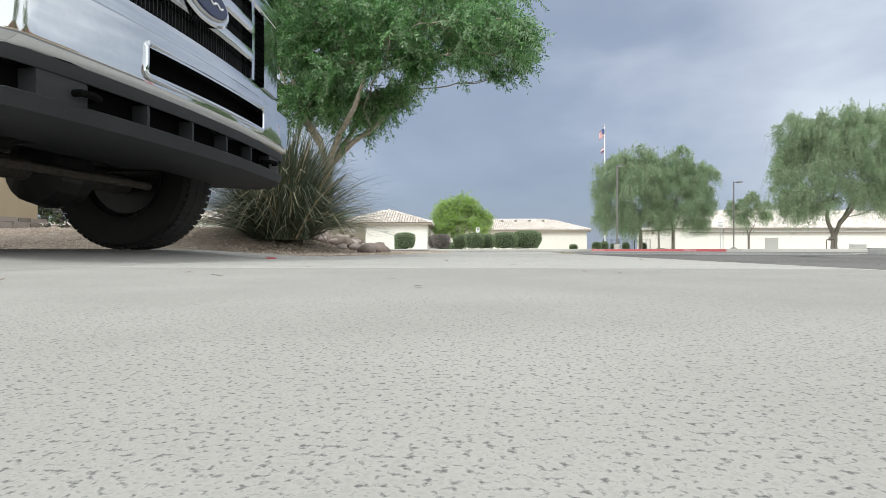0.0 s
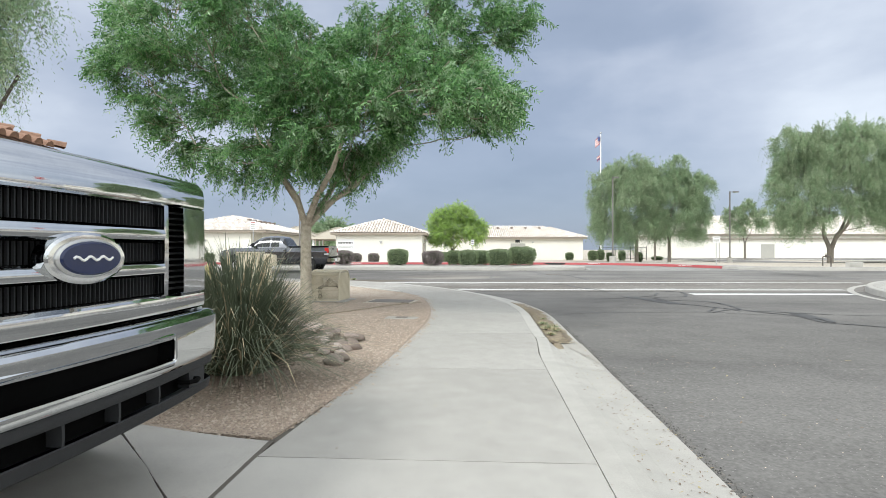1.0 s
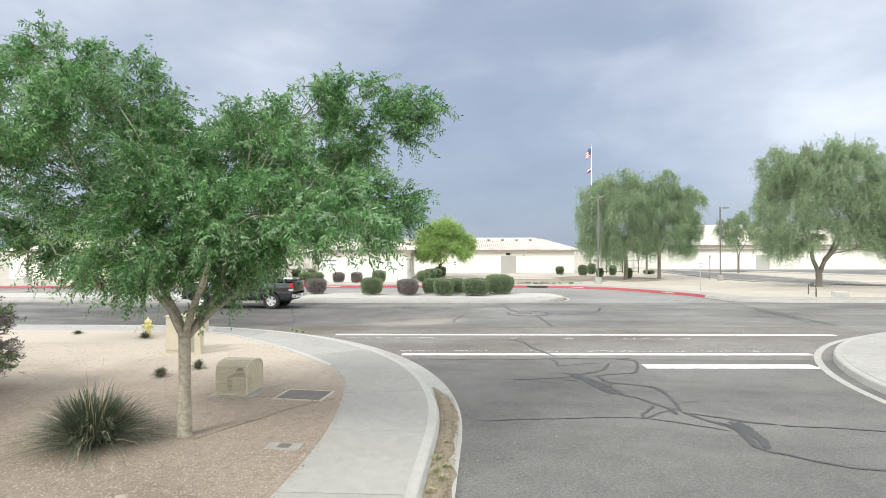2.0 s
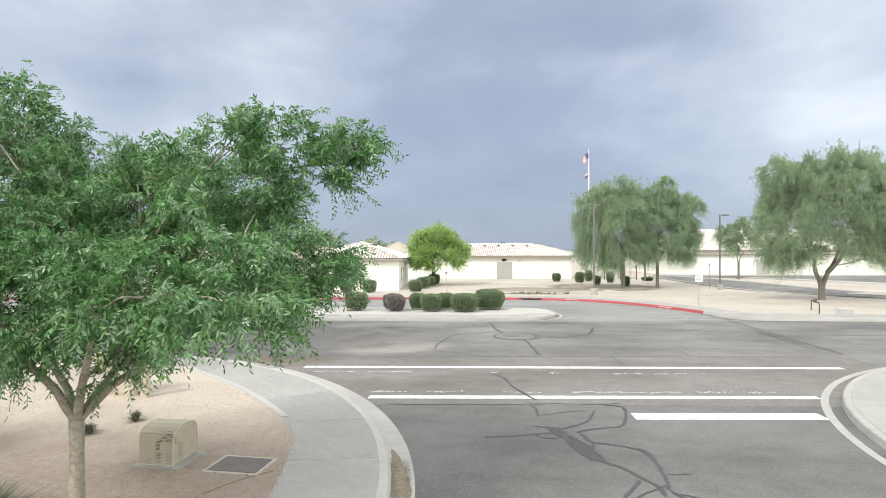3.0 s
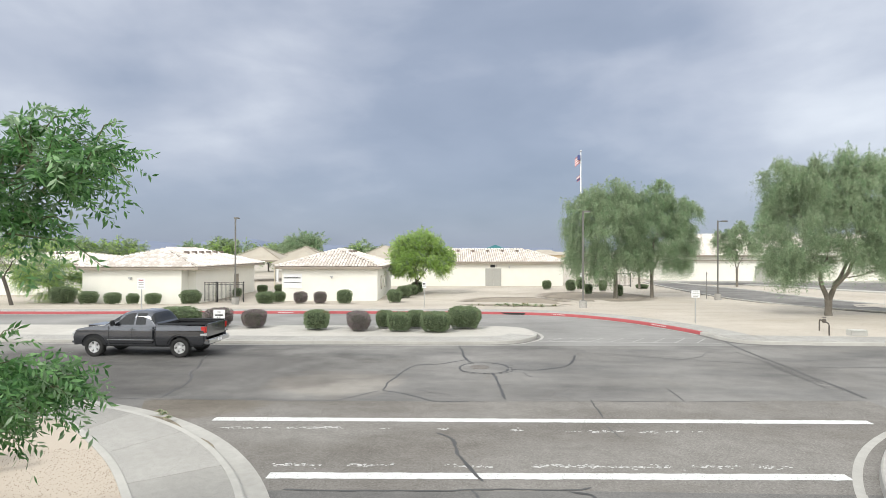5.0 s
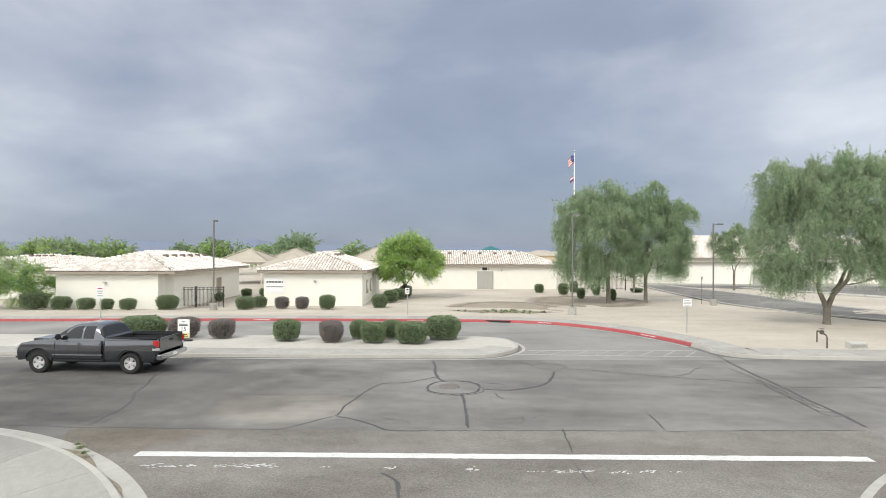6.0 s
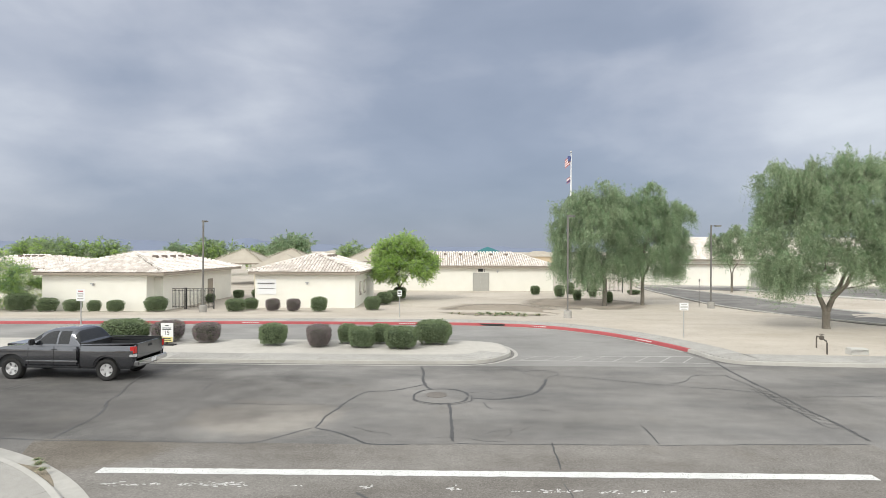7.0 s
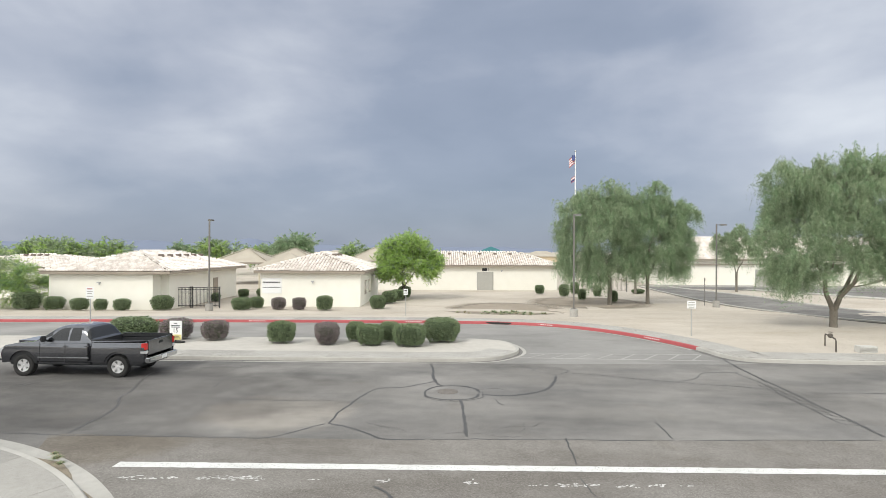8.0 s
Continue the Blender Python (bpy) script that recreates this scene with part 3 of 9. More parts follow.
# far side: island, drive and school land
ISLAND = [(-120, 28.3), (-60, 30.1), (-13.0, 31.5), (-3.2, 31.76), (1.56, 31.9)] + smooth_line([(1.56, 31.9), (4.2, 32.05), (5.85, 32.5), (6.91, 33.7), (7.32, 34.9), (7.15, 36.4), (6.5, 37.6), (5.0, 38.2)], 6)[1:] + [(-5.4, 37.8), (-17.6, 37.35), (-60, 35.2), (-120, 32.5)]
ISLAND_KERB = [(0.0, ROAD_Z + 0.008), (-0.33, ROAD_Z - 0.008), (-0.35, 0.045), (-0.38, 0.062), (-0.50, 0.062), (-0.50, -0.16), (0.0, -0.16)]
kerb_island = tagged(part("kerb_island", sweep(bmesh.new(), ISLAND[:1] + resample(ISLAND[1:-1], 0.5) + ISLAND[-1:], ISLAND_KERB), "kerb"), "concrete kerb of the planted island", "kerb", kind="structure")
island_top = tagged(part("pavement_island", prism(bmesh.new(), offset(ISLAND, -0.50), -0.12, 0.060), "grit"), "planted island of pale dirt and paving beside the road", "island", kind="structure")
KERB_FOOT = [(-120, 38.6), (-60, 41.3), (-25, 43.0)] + smooth_line([(-25, 43.0), (-18.5, 43.6), (-11.3, 44.15), (-4.0, 44.58), (3.4, 44.8), (7.07, 44.58), (9.84, 43.77), (11.8, 42.35), (13.24, 40.75), (14.65, 38.36), (15.62, 35.97), (16.0, 34.2), (16.9, 33.3), (19.5, 33.08), (22.0, 33.05)], 8)[1:] + [(60, 33.9), (200, 38.0)]
SCHOOL = offset(KERB_FOOT, 0.30)
RED_KERB = [(0.0, ROAD_Z + 0.008), (-0.30, ROAD_Z - 0.004), (-0.33, 0.055), (-0.36, 0.075), (-0.48, 0.075), (-0.48, -0.16), (0.0, -0.16)]
school_line = [p for p in resample(SCHOOL[2:-2], 0.4)]
red_end = min(range(len(school_line)), key=lambda i: math.hypot(school_line[i][0] - 15.4, school_line[i][1] - 35.9))
kerb_red = tagged(part("kerb_red", sweep(bmesh.new(), SCHOOL[1:2] + school_line[:red_end + 1], [(-0.302, ROAD_Z - 0.004)] + RED_KERB[2:6] + [(-0.302, -0.16)]), ["redpaint"]), "red painted fire lane kerb", "kerb", kind="structure")
kerb_pan = tagged(part("gutter_school", sweep(bmesh.new(), SCHOOL[1:2] + school_line[:red_end + 1], [RED_KERB[0], (-0.30, ROAD_Z - 0.004), (-0.30, -0.16), (0.0, -0.16)]), "kerb"), "pale concrete gutter before the red kerb", "gutter", kind="structure")
kerb_school = tagged(part("kerb_school", sweep(bmesh.new(), school_line[red_end:] + SCHOOL[-2:], [(s, z - 0.01) for s, z in RED_KERB]), "kerb"), "plain concrete kerb along the far side of the road", "kerb", kind="structure")


def fall(y):
    """Height of the school's ground: level at the kerb, lower to the north."""
    return 0.07 - 0.42 * eased((y - 45.2) / 11.0)


front = offset(SCHOOL, -0.48)
front = front[:2] + resample(front[2:-2], 1.0) + front[-2:]
back = (0.0, 1.0, 2.0, 3.5, 5.0, 7.0, 9.0, 12.0, 16.0, 24.0, 60.0, 260.0)
V_ = [(x, y + d, fall(y + d)) for x, y in front for d in back]
n_ = len(back)
F_ = [(i * n_ + k, (i + 1) * n_ + k, (i + 1) * n_ + k + 1, i * n_ + k + 1) for i in range(len(front) - 1) for k in range(n_ - 1)]
school_land = tagged(from_lists("school_ground", V_, F_, "dirt", smooth=True), "pale bare dirt ground in front of the school", "ground", kind="structure")

# a shallow brown hollow with weeds in front of the long building
hollow_mat = material("brown_dirt_and_shade", (0.22, 0.185, 0.14), (0.36, 0.31, 0.25), 3.0, 0.95, 0.6, 30)
hn, hl = hollow_mat.node_tree.nodes, hollow_mat.node_tree.links
h_tc, h_map, h_grad, h_noise = hn.new("ShaderNodeTexCoord"), hn.new("ShaderNodeMapping"), hn.new("ShaderNodeTexGradient"), hn.new("ShaderNodeTexNoise")
h_grad.gradient_type = "SPHERICAL"
h_map.inputs["Location"].default_value, h_map.inputs["Scale"].default_value = (-1, -1, 0), (2, 2, 0)
h_noise.inputs["Scale"].default_value, h_noise.inputs["Detail"].default_value = 5.0, 5.0
h_add, h_ramp = hn.new("ShaderNodeMath"), hn.new("ShaderNodeValToRGB")
h_add.operation = "MULTIPLY"
hl.new(h_tc.outputs["Generated"], h_map.inputs[0])
hl.new(h_map.outputs[0], h_grad.inputs[0])
hl.new(h_tc.outputs["Generated"], h_noise.inputs["Vector"])
hl.new(h_grad.outputs["Fac"], h_add.inputs[0])
hl.new(h_noise.outputs["Fac"], h_add.inputs[1])
h_ramp.color_ramp.elements[0].position, h_ramp.color_ramp.elements[1].position = 0.01, 0.17
hl.new(h_add.outputs[0], h_ramp.inputs[0])
h_mix, h_clear = hn.new("ShaderNodeMixShader"), hn.new("ShaderNodeBsdfTransparent")
hl.new(h_ramp.outputs[0], h_mix.inputs[0])
hl.new(h_clear.outputs[0], h_mix.inputs[1])
hl.new(hn["Principled BSDF"].outputs[0], h_mix.inputs[2])
hl.new(h_mix.outputs[0], hn["Material Output"].inputs[0])
M["hollow"] = hollow_mat
# the second patch is brown ground with the mesquites' shade painted in
for hx, hy, hrx, hry, lift in ((7.5, 56.4, 5.6, 6.8, 0.006), (16.0, 63.6, 6.4, 6.6, 0.012)):
    V_ = [(hx + sx * hrx, hy - hry + 2 * hry * k / 14, fall(hy - hry + 2 * hry * k / 14) + lift) for k in range(15) for sx in (-1, 1)]
    hollow = from_lists("dirt_hollow", V_, [(2 * k, 2 * k + 1, 2 * k + 3, 2 * k + 2) for k in range(14)], "hollow")
    tagged(hollow, "brown dirt and painted tree shade on the pale ground", "ground", kind="structure")

# paler asphalt of the drive between the island and the school
drive_poly = [p for p in SCHOOL if -61 < p[0] < 17.2] + [(15.2, 32.7)] + ISLAND[4:-1]
tagged(part("road_drive", prism(bmesh.new(), drive_poly, ROAD_Z - 0.05, ROAD_Z + 0.003), "asphalt_pale"), "pale worn asphalt of the drive before the school", "road", kind="structure")

# paved walk behind the kerb of the school
far_walk = tagged(part("pavement_far", bmesh.new(), "concrete"), "pale concrete pavement in front of the school", "pavement", kind="structure")


def slab(outline, z0, z1, parent, mat="concrete", bevel=0.0012, name="slab", frayed=False):
    """One cast panel with eased edges."""
    c = Vector((sum(p[0] for p in outline) / len(outline), sum(p[1] for p in outline) / len(outline)))
    if frayed:
        fine_line = []
        for (ax, ay), (bx, by) in zip(outline, outline[1:] + outline[:1]):
            steps = max(1, int(math.hypot(bx - ax, by - ay) / 0.03)) if max(ay, by) > 0.2 and min(ax, bx) > -5 else 1
            for k in range(steps):
                x, y = ax + (bx - ax) * k / steps, ay + (by - ay) * k / steps
                v = c - Vector((x, y))
                v *= (0.0006 + 0.0045 * max(0.0, noise.noise((x * 21, y * 21, 4.0))) + 0.003 * max(0.0, noise.noise((x * 3, y * 3, 8.0)))) / max(v.length, 0.01)
                fine_line.append((x + v.x, y + v.y))
        outline = fine_line
    n = len(outline)
    bm = bmesh.new()
    inner = []
    for p in outline:
        v = Vector(p) - c
        k = max(v.length - 0.004, 0.01) / max(v.length, 0.01)
        inner.append(c + v * k)
    lo = [bm.verts.new((p[0] - c.x, p[1] - c.y, z0)) for p in outline]
    mid = [bm.verts.new((p[0] - c.x, p[1] - c.y, z1 - bevel)) for p in outline]
    hi = [bm.verts.new((p.x - c.x, p.y - c.y, z1)) for p in inner]
    for i in range(n):
        j = (i + 1) % n
        bm.faces.new((lo[i], lo[j], mid[j], mid[i]))
        bm.faces.new((mid[i], mid[j], hi[j], hi[i]))
    bm.faces.new(hi)
    bmesh.ops.recalc_face_normals(bm, faces=bm.faces[:])
    ob = part(name, bm, mat, parent)
    ob.location = (c.x, c.y, 0)
    return ob


def pieces_between(a, b, step, z0, z1, parent, gap=0.012, mat="concrete", x_min=-60, x_max=80):
    """Panels between two lines of the same length in points."""
    acc, start = 0.0, 0
    for i in range(1, len(a)):
        acc += math.hypot(a[i][0] - a[i - 1][0], a[i][1] - a[i - 1][1]) * 0.5 + math.hypot(b[i][0] - b[i - 1][0], b[i][1] - b[i - 1][1]) * 0.5
        if acc >= step or i == len(a) - 1:
            if x_min < a[i][0] < x_max:
                side_a, side_b = [Vector(p) for p in a[start:i + 1]], [Vector(p) for p in b[start:i + 1]]
                for s_ in (side_a, side_b):
                    s_[0] = s_[0] + (s_[-1] - s_[0]).normalized() * gap / 2
                    s_[-1] = s_[-1] + (s_[0] - s_[-1]).normalized() * gap / 2
                ring = []
                for p in side_a[::-1] + side_b:
                    if not ring or (p - ring[-1]).length > 0.004:
                        ring.append(p)
                if len(ring) > 2:
                    slab(ring, z0, z1, parent, mat)
            start, acc = i, 0.0


mid_line = resample(offset(SCHOOL[1:-1], -0.49), 0.5)
pieces_between(offset(mid_line, -1.6), mid_line, 1.5, 0.0, 0.082, far_walk, x_min=-34, x_max=34)
# island paving along the road
island_line = resample(offset(ISLAND, -0.50)[1:28], 0.5)
island_line = [p for p in island_line if p[0] > -40 and p[1] < 36]
island_walk = tagged(part("pavement_strip", bmesh.new(), "concrete"), "narrow concrete strip along the island kerb", "pavement", kind="structure")
pieces_between(offset(island_line, -1.25), island_line, 3.0, 0.0, 0.074, island_walk)

# near pavement: panels from the driveway round the corner
pavement = tagged(part("pavement", bmesh.new(), "concrete"), "pale concrete pavement curving round the corner", "pavement", kind="structure")
kb = resample(kerb_back, 0.25)
cuts = [-14.0, -11.7, -9.4, -7.1, -4.8, -2.6, -0.65, 1.59, 3.56, 5.8, 8.0]


def pave_right(y):
    return float(np.interp(y, (2.5, 6.2, 6.6, 6.95, 7.3, 7.7, 8.0), (0.863, 0.909, 0.918, 0.950, 0.984, 0.998, 1.0)))


def pave_left(y):
    return float(np.interp(y, (4.0, 5.5, 7.75, 8.0), (-0.905, -0.69, -0.54, -0.53)))


for y0, y1 in zip(cuts, cuts[1:]):
    a, b = y0 + (0.006 if y0 < 3 else 0.003), y1 - (0.006 if y1 < 3 else 0.003)
    if 0 < y1 < 3:
        part("joint_fill", boxed((pave_left(y1) + 0.004, y1 - 0.0075, -0.011), (pave_right(y1) - 0.002, y1 + 0.0075, -0.0012)), "joint", pavement)
    slab([(pave_left(a), a)] + [(pave_right(a + (b - a) * k / 8), a + (b - a) * k / 8) for k in range(9)] + [(pave_left(b), b)], -0.11, 0.0, pavement, frayed=True)
ge = [(-0.53, 8.01)] + [p for p in GRAVEL_EDGE if p[1] > 8.1 and p[0] > -40] + [(-40, 19.75)]
ge = resample(ge, 0.25)
kb_near = [(1.0, 8.01)] + [p for p in kb if p[1] > 8.05 and p[0] > -40]
# matching stations on both edges: at the bend, at the ramp's end, and at the far end


def nearest(line, x, y):
    return min(range(len(line)), key=lambda i: math.hypot(line[i][0] - x, line[i][1] - y))


ia = [0, nearest(ge, -1.50, 14.55), nearest(ge, -6.6, 19.85), len(ge) - 1]
ib = [0, nearest(kb_near, 0.35, 14.9), nearest(kb_near, -6.9, 21.3), len(kb_near) - 1]
inner_pts, outer_pts = ge, []
for i in range(len(ge)):
    k = max(j for j in range(3) if i >= ia[j])
    u = (i - ia[k]) / max(1, ia[k + 1] - ia[k])
    outer_pts.append(kb_near[min(len(kb_near) - 1, round(ib[k] + u * (ib[k + 1] - ib[k])))])
pieces_between(inner_pts, outer_pts, 2.2, -0.11, 0.0, pavement, gap=0.012)

# narrow cast strip between the pavement and the yard at the corner
strip_line = [p for p in GRAVEL_EDGE if p[1] > 14.7 and p[0] > -9.0]
tagged(part("trim_strip", sweep(bmesh.new(), resample(strip_line, 0.3), [(-0.01, -0.10), (-0.01, 0.016), (0.0, 0.020), (0.13, 0.020), (0.14, 0.016), (0.14, -0.10)]), "kerb"), "narrow raised concrete strip along the yard", "kerb", kind="structure")

# driveway of the house, under the parked truck
driveway = tagged(part("driveway", bmesh.new(), "concrete"), "pale concrete driveway with diagonal joint", "driveway", kind="structure")
slab([(-0.928, -6.0), (-0.928, 2.832), (-1.41, 3.385), (-1.972, 3.945), (-4.6, 4.06), (-4.6, -6.0)], -0.11, 0.0, driveway, frayed=True)
slab([(-0.928, 2.864), (-0.928, 3.80), (-1.92, 3.955), (-1.945, 3.950)], -0.11, 0.0, driveway, frayed=True)
slab([(-4.615, -6.0), (-4.615, 4.06), (-12.0, 4.3), (-12.0, -6.0)], -0.11, 0.0, driveway)
part("joint_fill", boxed((-0.931, -0.6, -0.011), (-0.900, 3.80, -0.0012)), "joint", pavement)
# the apron climbs a little from the pavement to the parking place
for ob in driveway.children:
    bmd = bmesh.new()
    bmd.from_mesh(ob.data)
    for px in (-1.2, -1.5, -1.8, -2.1):
        bmesh.ops.bisect_plane(bmd, geom=bmd.verts[:] + bmd.edges[:] + bmd.faces[:], plane_co=(px - ob.location.x, 0, 0), plane_no=(1, 0, 0))
    for v in bmd.verts:
        v.co.z += 0.046 * eased((-0.93 - v.co.x - ob.location.x) / 1.15)
    bmd.to_mesh(ob.data)
    bmd.free()

# near east corner
EAST_GUTTER = [(200, 28.0), (60, 24.0)] + arc(20.3, 11.75, 10.9, 92, 180) + [(9.35, 0), (9.3, -60)]
EAST_KERB = [(0.0, ROAD_Z + 0.006), (-0.42, ROAD_Z - 0.006), (-0.45, 0.05), (-0.48, 0.07), (-0.61, 0.07), (-0.61, -0.16), (0.0, -0.16)]
kerb_east = tagged(part("kerb_east", sweep(bmesh.new(), EAST_GUTTER[:1] + resample(EAST_GUTTER[1:-1], 0.5) + [(9.3, -60)], EAST_KERB), "kerb"), "concrete kerb and gutter of the opposite corner", "kerb", kind="structure")
east_land = tagged(part("corner_ground", prism(bmesh.new(), offset(EAST_GUTTER, -0.61) + [(200, -60)], -0.14, 0.066), "dirt"), "pale dirt corner behind the kerb", "ground", kind="structure")
east_walk = tagged(part("pavement_corner", bmesh.new(), "concrete"), "concrete pavement of the opposite corner", "pavement", kind="structure")
el_line = [p for p in resample(offset(EAST_GUTTER, -0.615), 0.5) if p[0] < 40 and p[1] > 2]
pieces_between(offset(el_line, -2.3), el_line, 2.2, 0.0, 0.075, east_walk)

# asphalt drive to the car park, on the school's land
PARK = smooth_line([(26.6, 82), (26.3, 70), (26.5, 58.5), (28.0, 52.5), (30.2, 47.6), (34, 44.6), (44, 42.5), (90, 41.5)], 6)
PARK_FAR = smooth_line([(90, 47.5), (50, 49.0), (40, 50.2), (36.4, 52.6), (34.6, 60), (33.9, 68), (32.0, 76), (30.6, 82)], 6)
drive = tagged(part("road_car_park", prism(bmesh.new(), PARK + PARK_FAR, 0.0, 0.078), "asphalt"), "asphalt drive leading to the car park", "road", kind="structure")
for nm, ln in (("kerb_drive", PARK), ("kerb_drive_far", PARK_FAR)):
    tagged(part(nm, sweep(bmesh.new(), ln, [(0.0, 0.05), (0.0, 0.16), (-0.30, 0.16), (-0.32, 0.05)]), "kerb"), "low pale kerb along the drive", "kerb", kind="structure")
lot = tagged(part("road_lot", prism(bmesh.new(), [(31.5, 79), (38, 77), (46, 64), (52, 60), (110, 58), (110, 82), (31.5, 83)], 0.0, 0.088), "asphalt"), "asphalt car park in front of a long building", "road", kind="structure")
tagged(part("kerb_lot", sweep(bmesh.new(), smooth_line([(37.5, 77.5), (41, 72), (46, 63.8), (52, 59.8), (70, 58.4), (110, 57.8)], 6), [(0.0, 0.05), (0.0, 0.17), (-1.6, 0.17), (-1.62, 0.05)]), "kerb"), "pale kerbed strip of the car park", "kerb", kind="structure")
tagged(part("pavement_lot", boxed((28, 82.5, 0.0), (110, 85.6, 0.16), 0.02), "concrete"), "concrete walk before the long building", "pavement", kind="structure")


# ---- road markings and sealed cracks ----
def stripe(name, x0, x1, y0, y1, label, ragged=0.012, step=0.12, slope=0.0):
    n = int((x1 - x0) / step)
    verts, faces = [], []
    for i in range(n + 1):
        x = x0 + (x1 - x0) * i / n
        j0, j1 = random.uniform(-ragged, ragged), random.uniform(-ragged, ragged)
        verts += [(x, y0 + slope * (x - x0) + j0, ROAD_Z + 0.005), (x, y1 + slope * (x - x0) + j1, ROAD_Z + 0.005)]
    faces = [(2 * i, 2 * i + 2, 2 * i + 3, 2 * i + 1) for i in range(n) ]
    return tagged(from_lists(name, verts, faces, "paint"), label, "road marking", kind="structure")


stripe("road_marking", -3.02, 13.9, 20.35, 20.65, "white crosswalk line across the side street", slope=0.041)
stripe("road_marking", -0.26, 11.04, 16.86, 17.16, "white crosswalk line across the side street", slope=0.050)
stripe("road_marking", 5.96, 10.18, 15.47, 15.97, "wide white stop bar", slope=0.052)
# worn remains of older lines
verts, faces = [], []
chip = random.Random(58)
for x0, x1, y0, tilt, dense in ((-2.6, 0.5, 19.80, 0.06, 0.9), (5.9, 9.4, 19.98, 0.06, 0.9), (1.4, 5.5, 19.92, 0.04, 0.25), (-0.4, 0.6, 17.55, 0.04, 1.0), (1.1, 2.1, 17.60, 0.05, 0.8), (3.1, 4.1, 17.66, 0.05, 1.0), (4.9, 10.2, 17.76, 0.05, 1.0)):
    for i in range(int((x1 - x0) * 46)):
        x, o_ = chip.uniform(x0, x1), chip.gauss(0, 0.055)
        if noise.noise((x * 2.2, o_ * 7, y0)) > 0.42 - dense * 0.66 + 2.0 * abs(o_):
            w, h, y = chip.uniform(0.02, 0.11), chip.uniform(0.012, 0.04), y0 + tilt * (x - x0) + o_
            k, z = len(verts), ROAD_Z + 0.0038 + 0.0008 * chip.random()
            verts += [(x, y, z), (x + w * 0.5, y - h * chip.uniform(0.1, 0.6), z), (x + w, y + h * 0.1, z), (x + w * 0.85, y + h, z), (x + w * 0.3, y + h * chip.uniform(0.7, 1.2), z)]
            faces.append((k, k + 1, k + 2, k + 3, k + 4))
tagged(from_lists("road_marking_worn", verts, faces, "worn_paint"), "worn remains of older white lines", "road marking", kind="stuff")
# pale hatching at the mouth of the drive
for i in range(8):
    x = 7.2 + i * 1.02
    bm = prism(bmesh.new(), [(x, 33.5), (x + 0.09, 33.5), (x + 1.0, 34.5 + i * 0.05), (x + 0.91, 34.5 + i * 0.05)], ROAD_Z, ROAD_Z + 0.007)
    tagged(part("drive_marking", bm, "ghost"), "faded hatch line at the drive's mouth", "road marking", kind="structure")
for x0, y0, x1, y1 in ((6.75, 33.45, 15.5, 33.38), (7.4, 34.45, 15.3, 34.92)):
    tagged(part("drive_marking", prism(bmesh.new(), [(x0, y0), (x1, y1), (x1, y1 + 0.1), (x0, y0 + 0.1)], ROAD_Z, ROAD_Z + 0.0075), "ghost"), "faded line at the drive's mouth", "road marking", kind="structure")

crack_v, crack_f, crack_count = [], [], [0]


def crack(pts, width=0.05, wobble=0.08):
    """A ribbon of sealant that wanders along a line; a wide one is several strands."""
    if width > 0.25:
        for k in range(5):
            crack([(x + (k - 2) * width * 0.16, y) for x, y in pts], 0.145, wobble * 1.3)
        return
    if width > 0.15:
        crack(pts, min(width * 0.68, 0.149), wobble * 0.6)
        crack(pts, width * 0.30, wobble * 1.6)
        return
    crack_count[0] += 1
    width *= 0.80 if pts[0][1] > 20.5 else 0.66
    line = resample(smooth_line(pts, 4) if len(pts) > 2 else pts, 0.09)
    ph = random.uniform(0, 99)
    L_, z = [], ROAD_Z + 0.0024 + 0.00010 * crack_count[0]
    for i, (x, y) in enumerate(line):
        n1 = noise.noise((x * 1.1, y * 1.1, ph)) * wobble * 1.6 + noise.noise((x * 4, y * 4, ph)) * wobble * 0.8 + noise.noise((x * 11, y * 11, ph)) * 0.008
        n2 = noise.noise((x * 1.1, y * 1.1, ph + 30)) * wobble * 1.6 + noise.noise((x * 4, y * 4, ph + 9)) * wobble * 0.7
        L_.append((x + n1, y + n2))
    a, b = [], []
    for i, p in enumerate(L_):
        w = width * (0.65 + 0.9 * abs(noise.noise((p[0] * 2.3, p[1] * 2.3, ph + 5)))) * 0.5
        if i in (0, len(L_) - 1):
            w *= 0.3
        q0, q1 = L_[max(i - 1, 0)], L_[min(i + 1, len(L_) - 1)]
        d = Vector((q1[0] - q0[0], q1[1] - q0[1]))
        d = d.normalized() if d.length > 1e-6 else Vector((1, 0))
        a.append((p[0] - d.y * w, p[1] + d.x * w, z))
        b.append((p[0] + d.y * w, p[1] - d.x * w, z))
    k = len(crack_v)
    crack_v.extend(a + b)
    n = len(a)
    crack_f.extend([(k + i, k + n + i, k + n + i + 1, k + i + 1) for i in range(n - 1)])


# main road
crack([(-12.24, 22.5), (-7.36, 22.34), (-5.5, 22.29), (-3.59, 22.34), (-1.39, 22.36), (-0.4, 22.43), (0.17, 22.91), (0.85, 23.72)], 0.08, 0.04)
crack([(0.85, 23.72), (0.92, 24.74), (1.09, 25.85), (1.3, 27.04), (1.59, 27.59), (2.34, 27.81), (2.89, 28.26), (3.41, 28.81)], 0.1, 0.04)
crack([(0.85, 23.75), (0.94, 23.67), (1.57, 23.33), (2.11, 22.91), (2.59, 22.51), (3.75, 22.59)], 0.1, 0.04)
crack([(3.75, 22.59), (5.73, 22.69), (7.15, 22.79), (8.57, 22.84), (11.42, 23.04), (15.28, 23.35)], 0.06, 0.04)
crack([(-11.08, 26.5), (-10.57, 28.38), (-10.4, 31.34)], 0.07, 0.04)
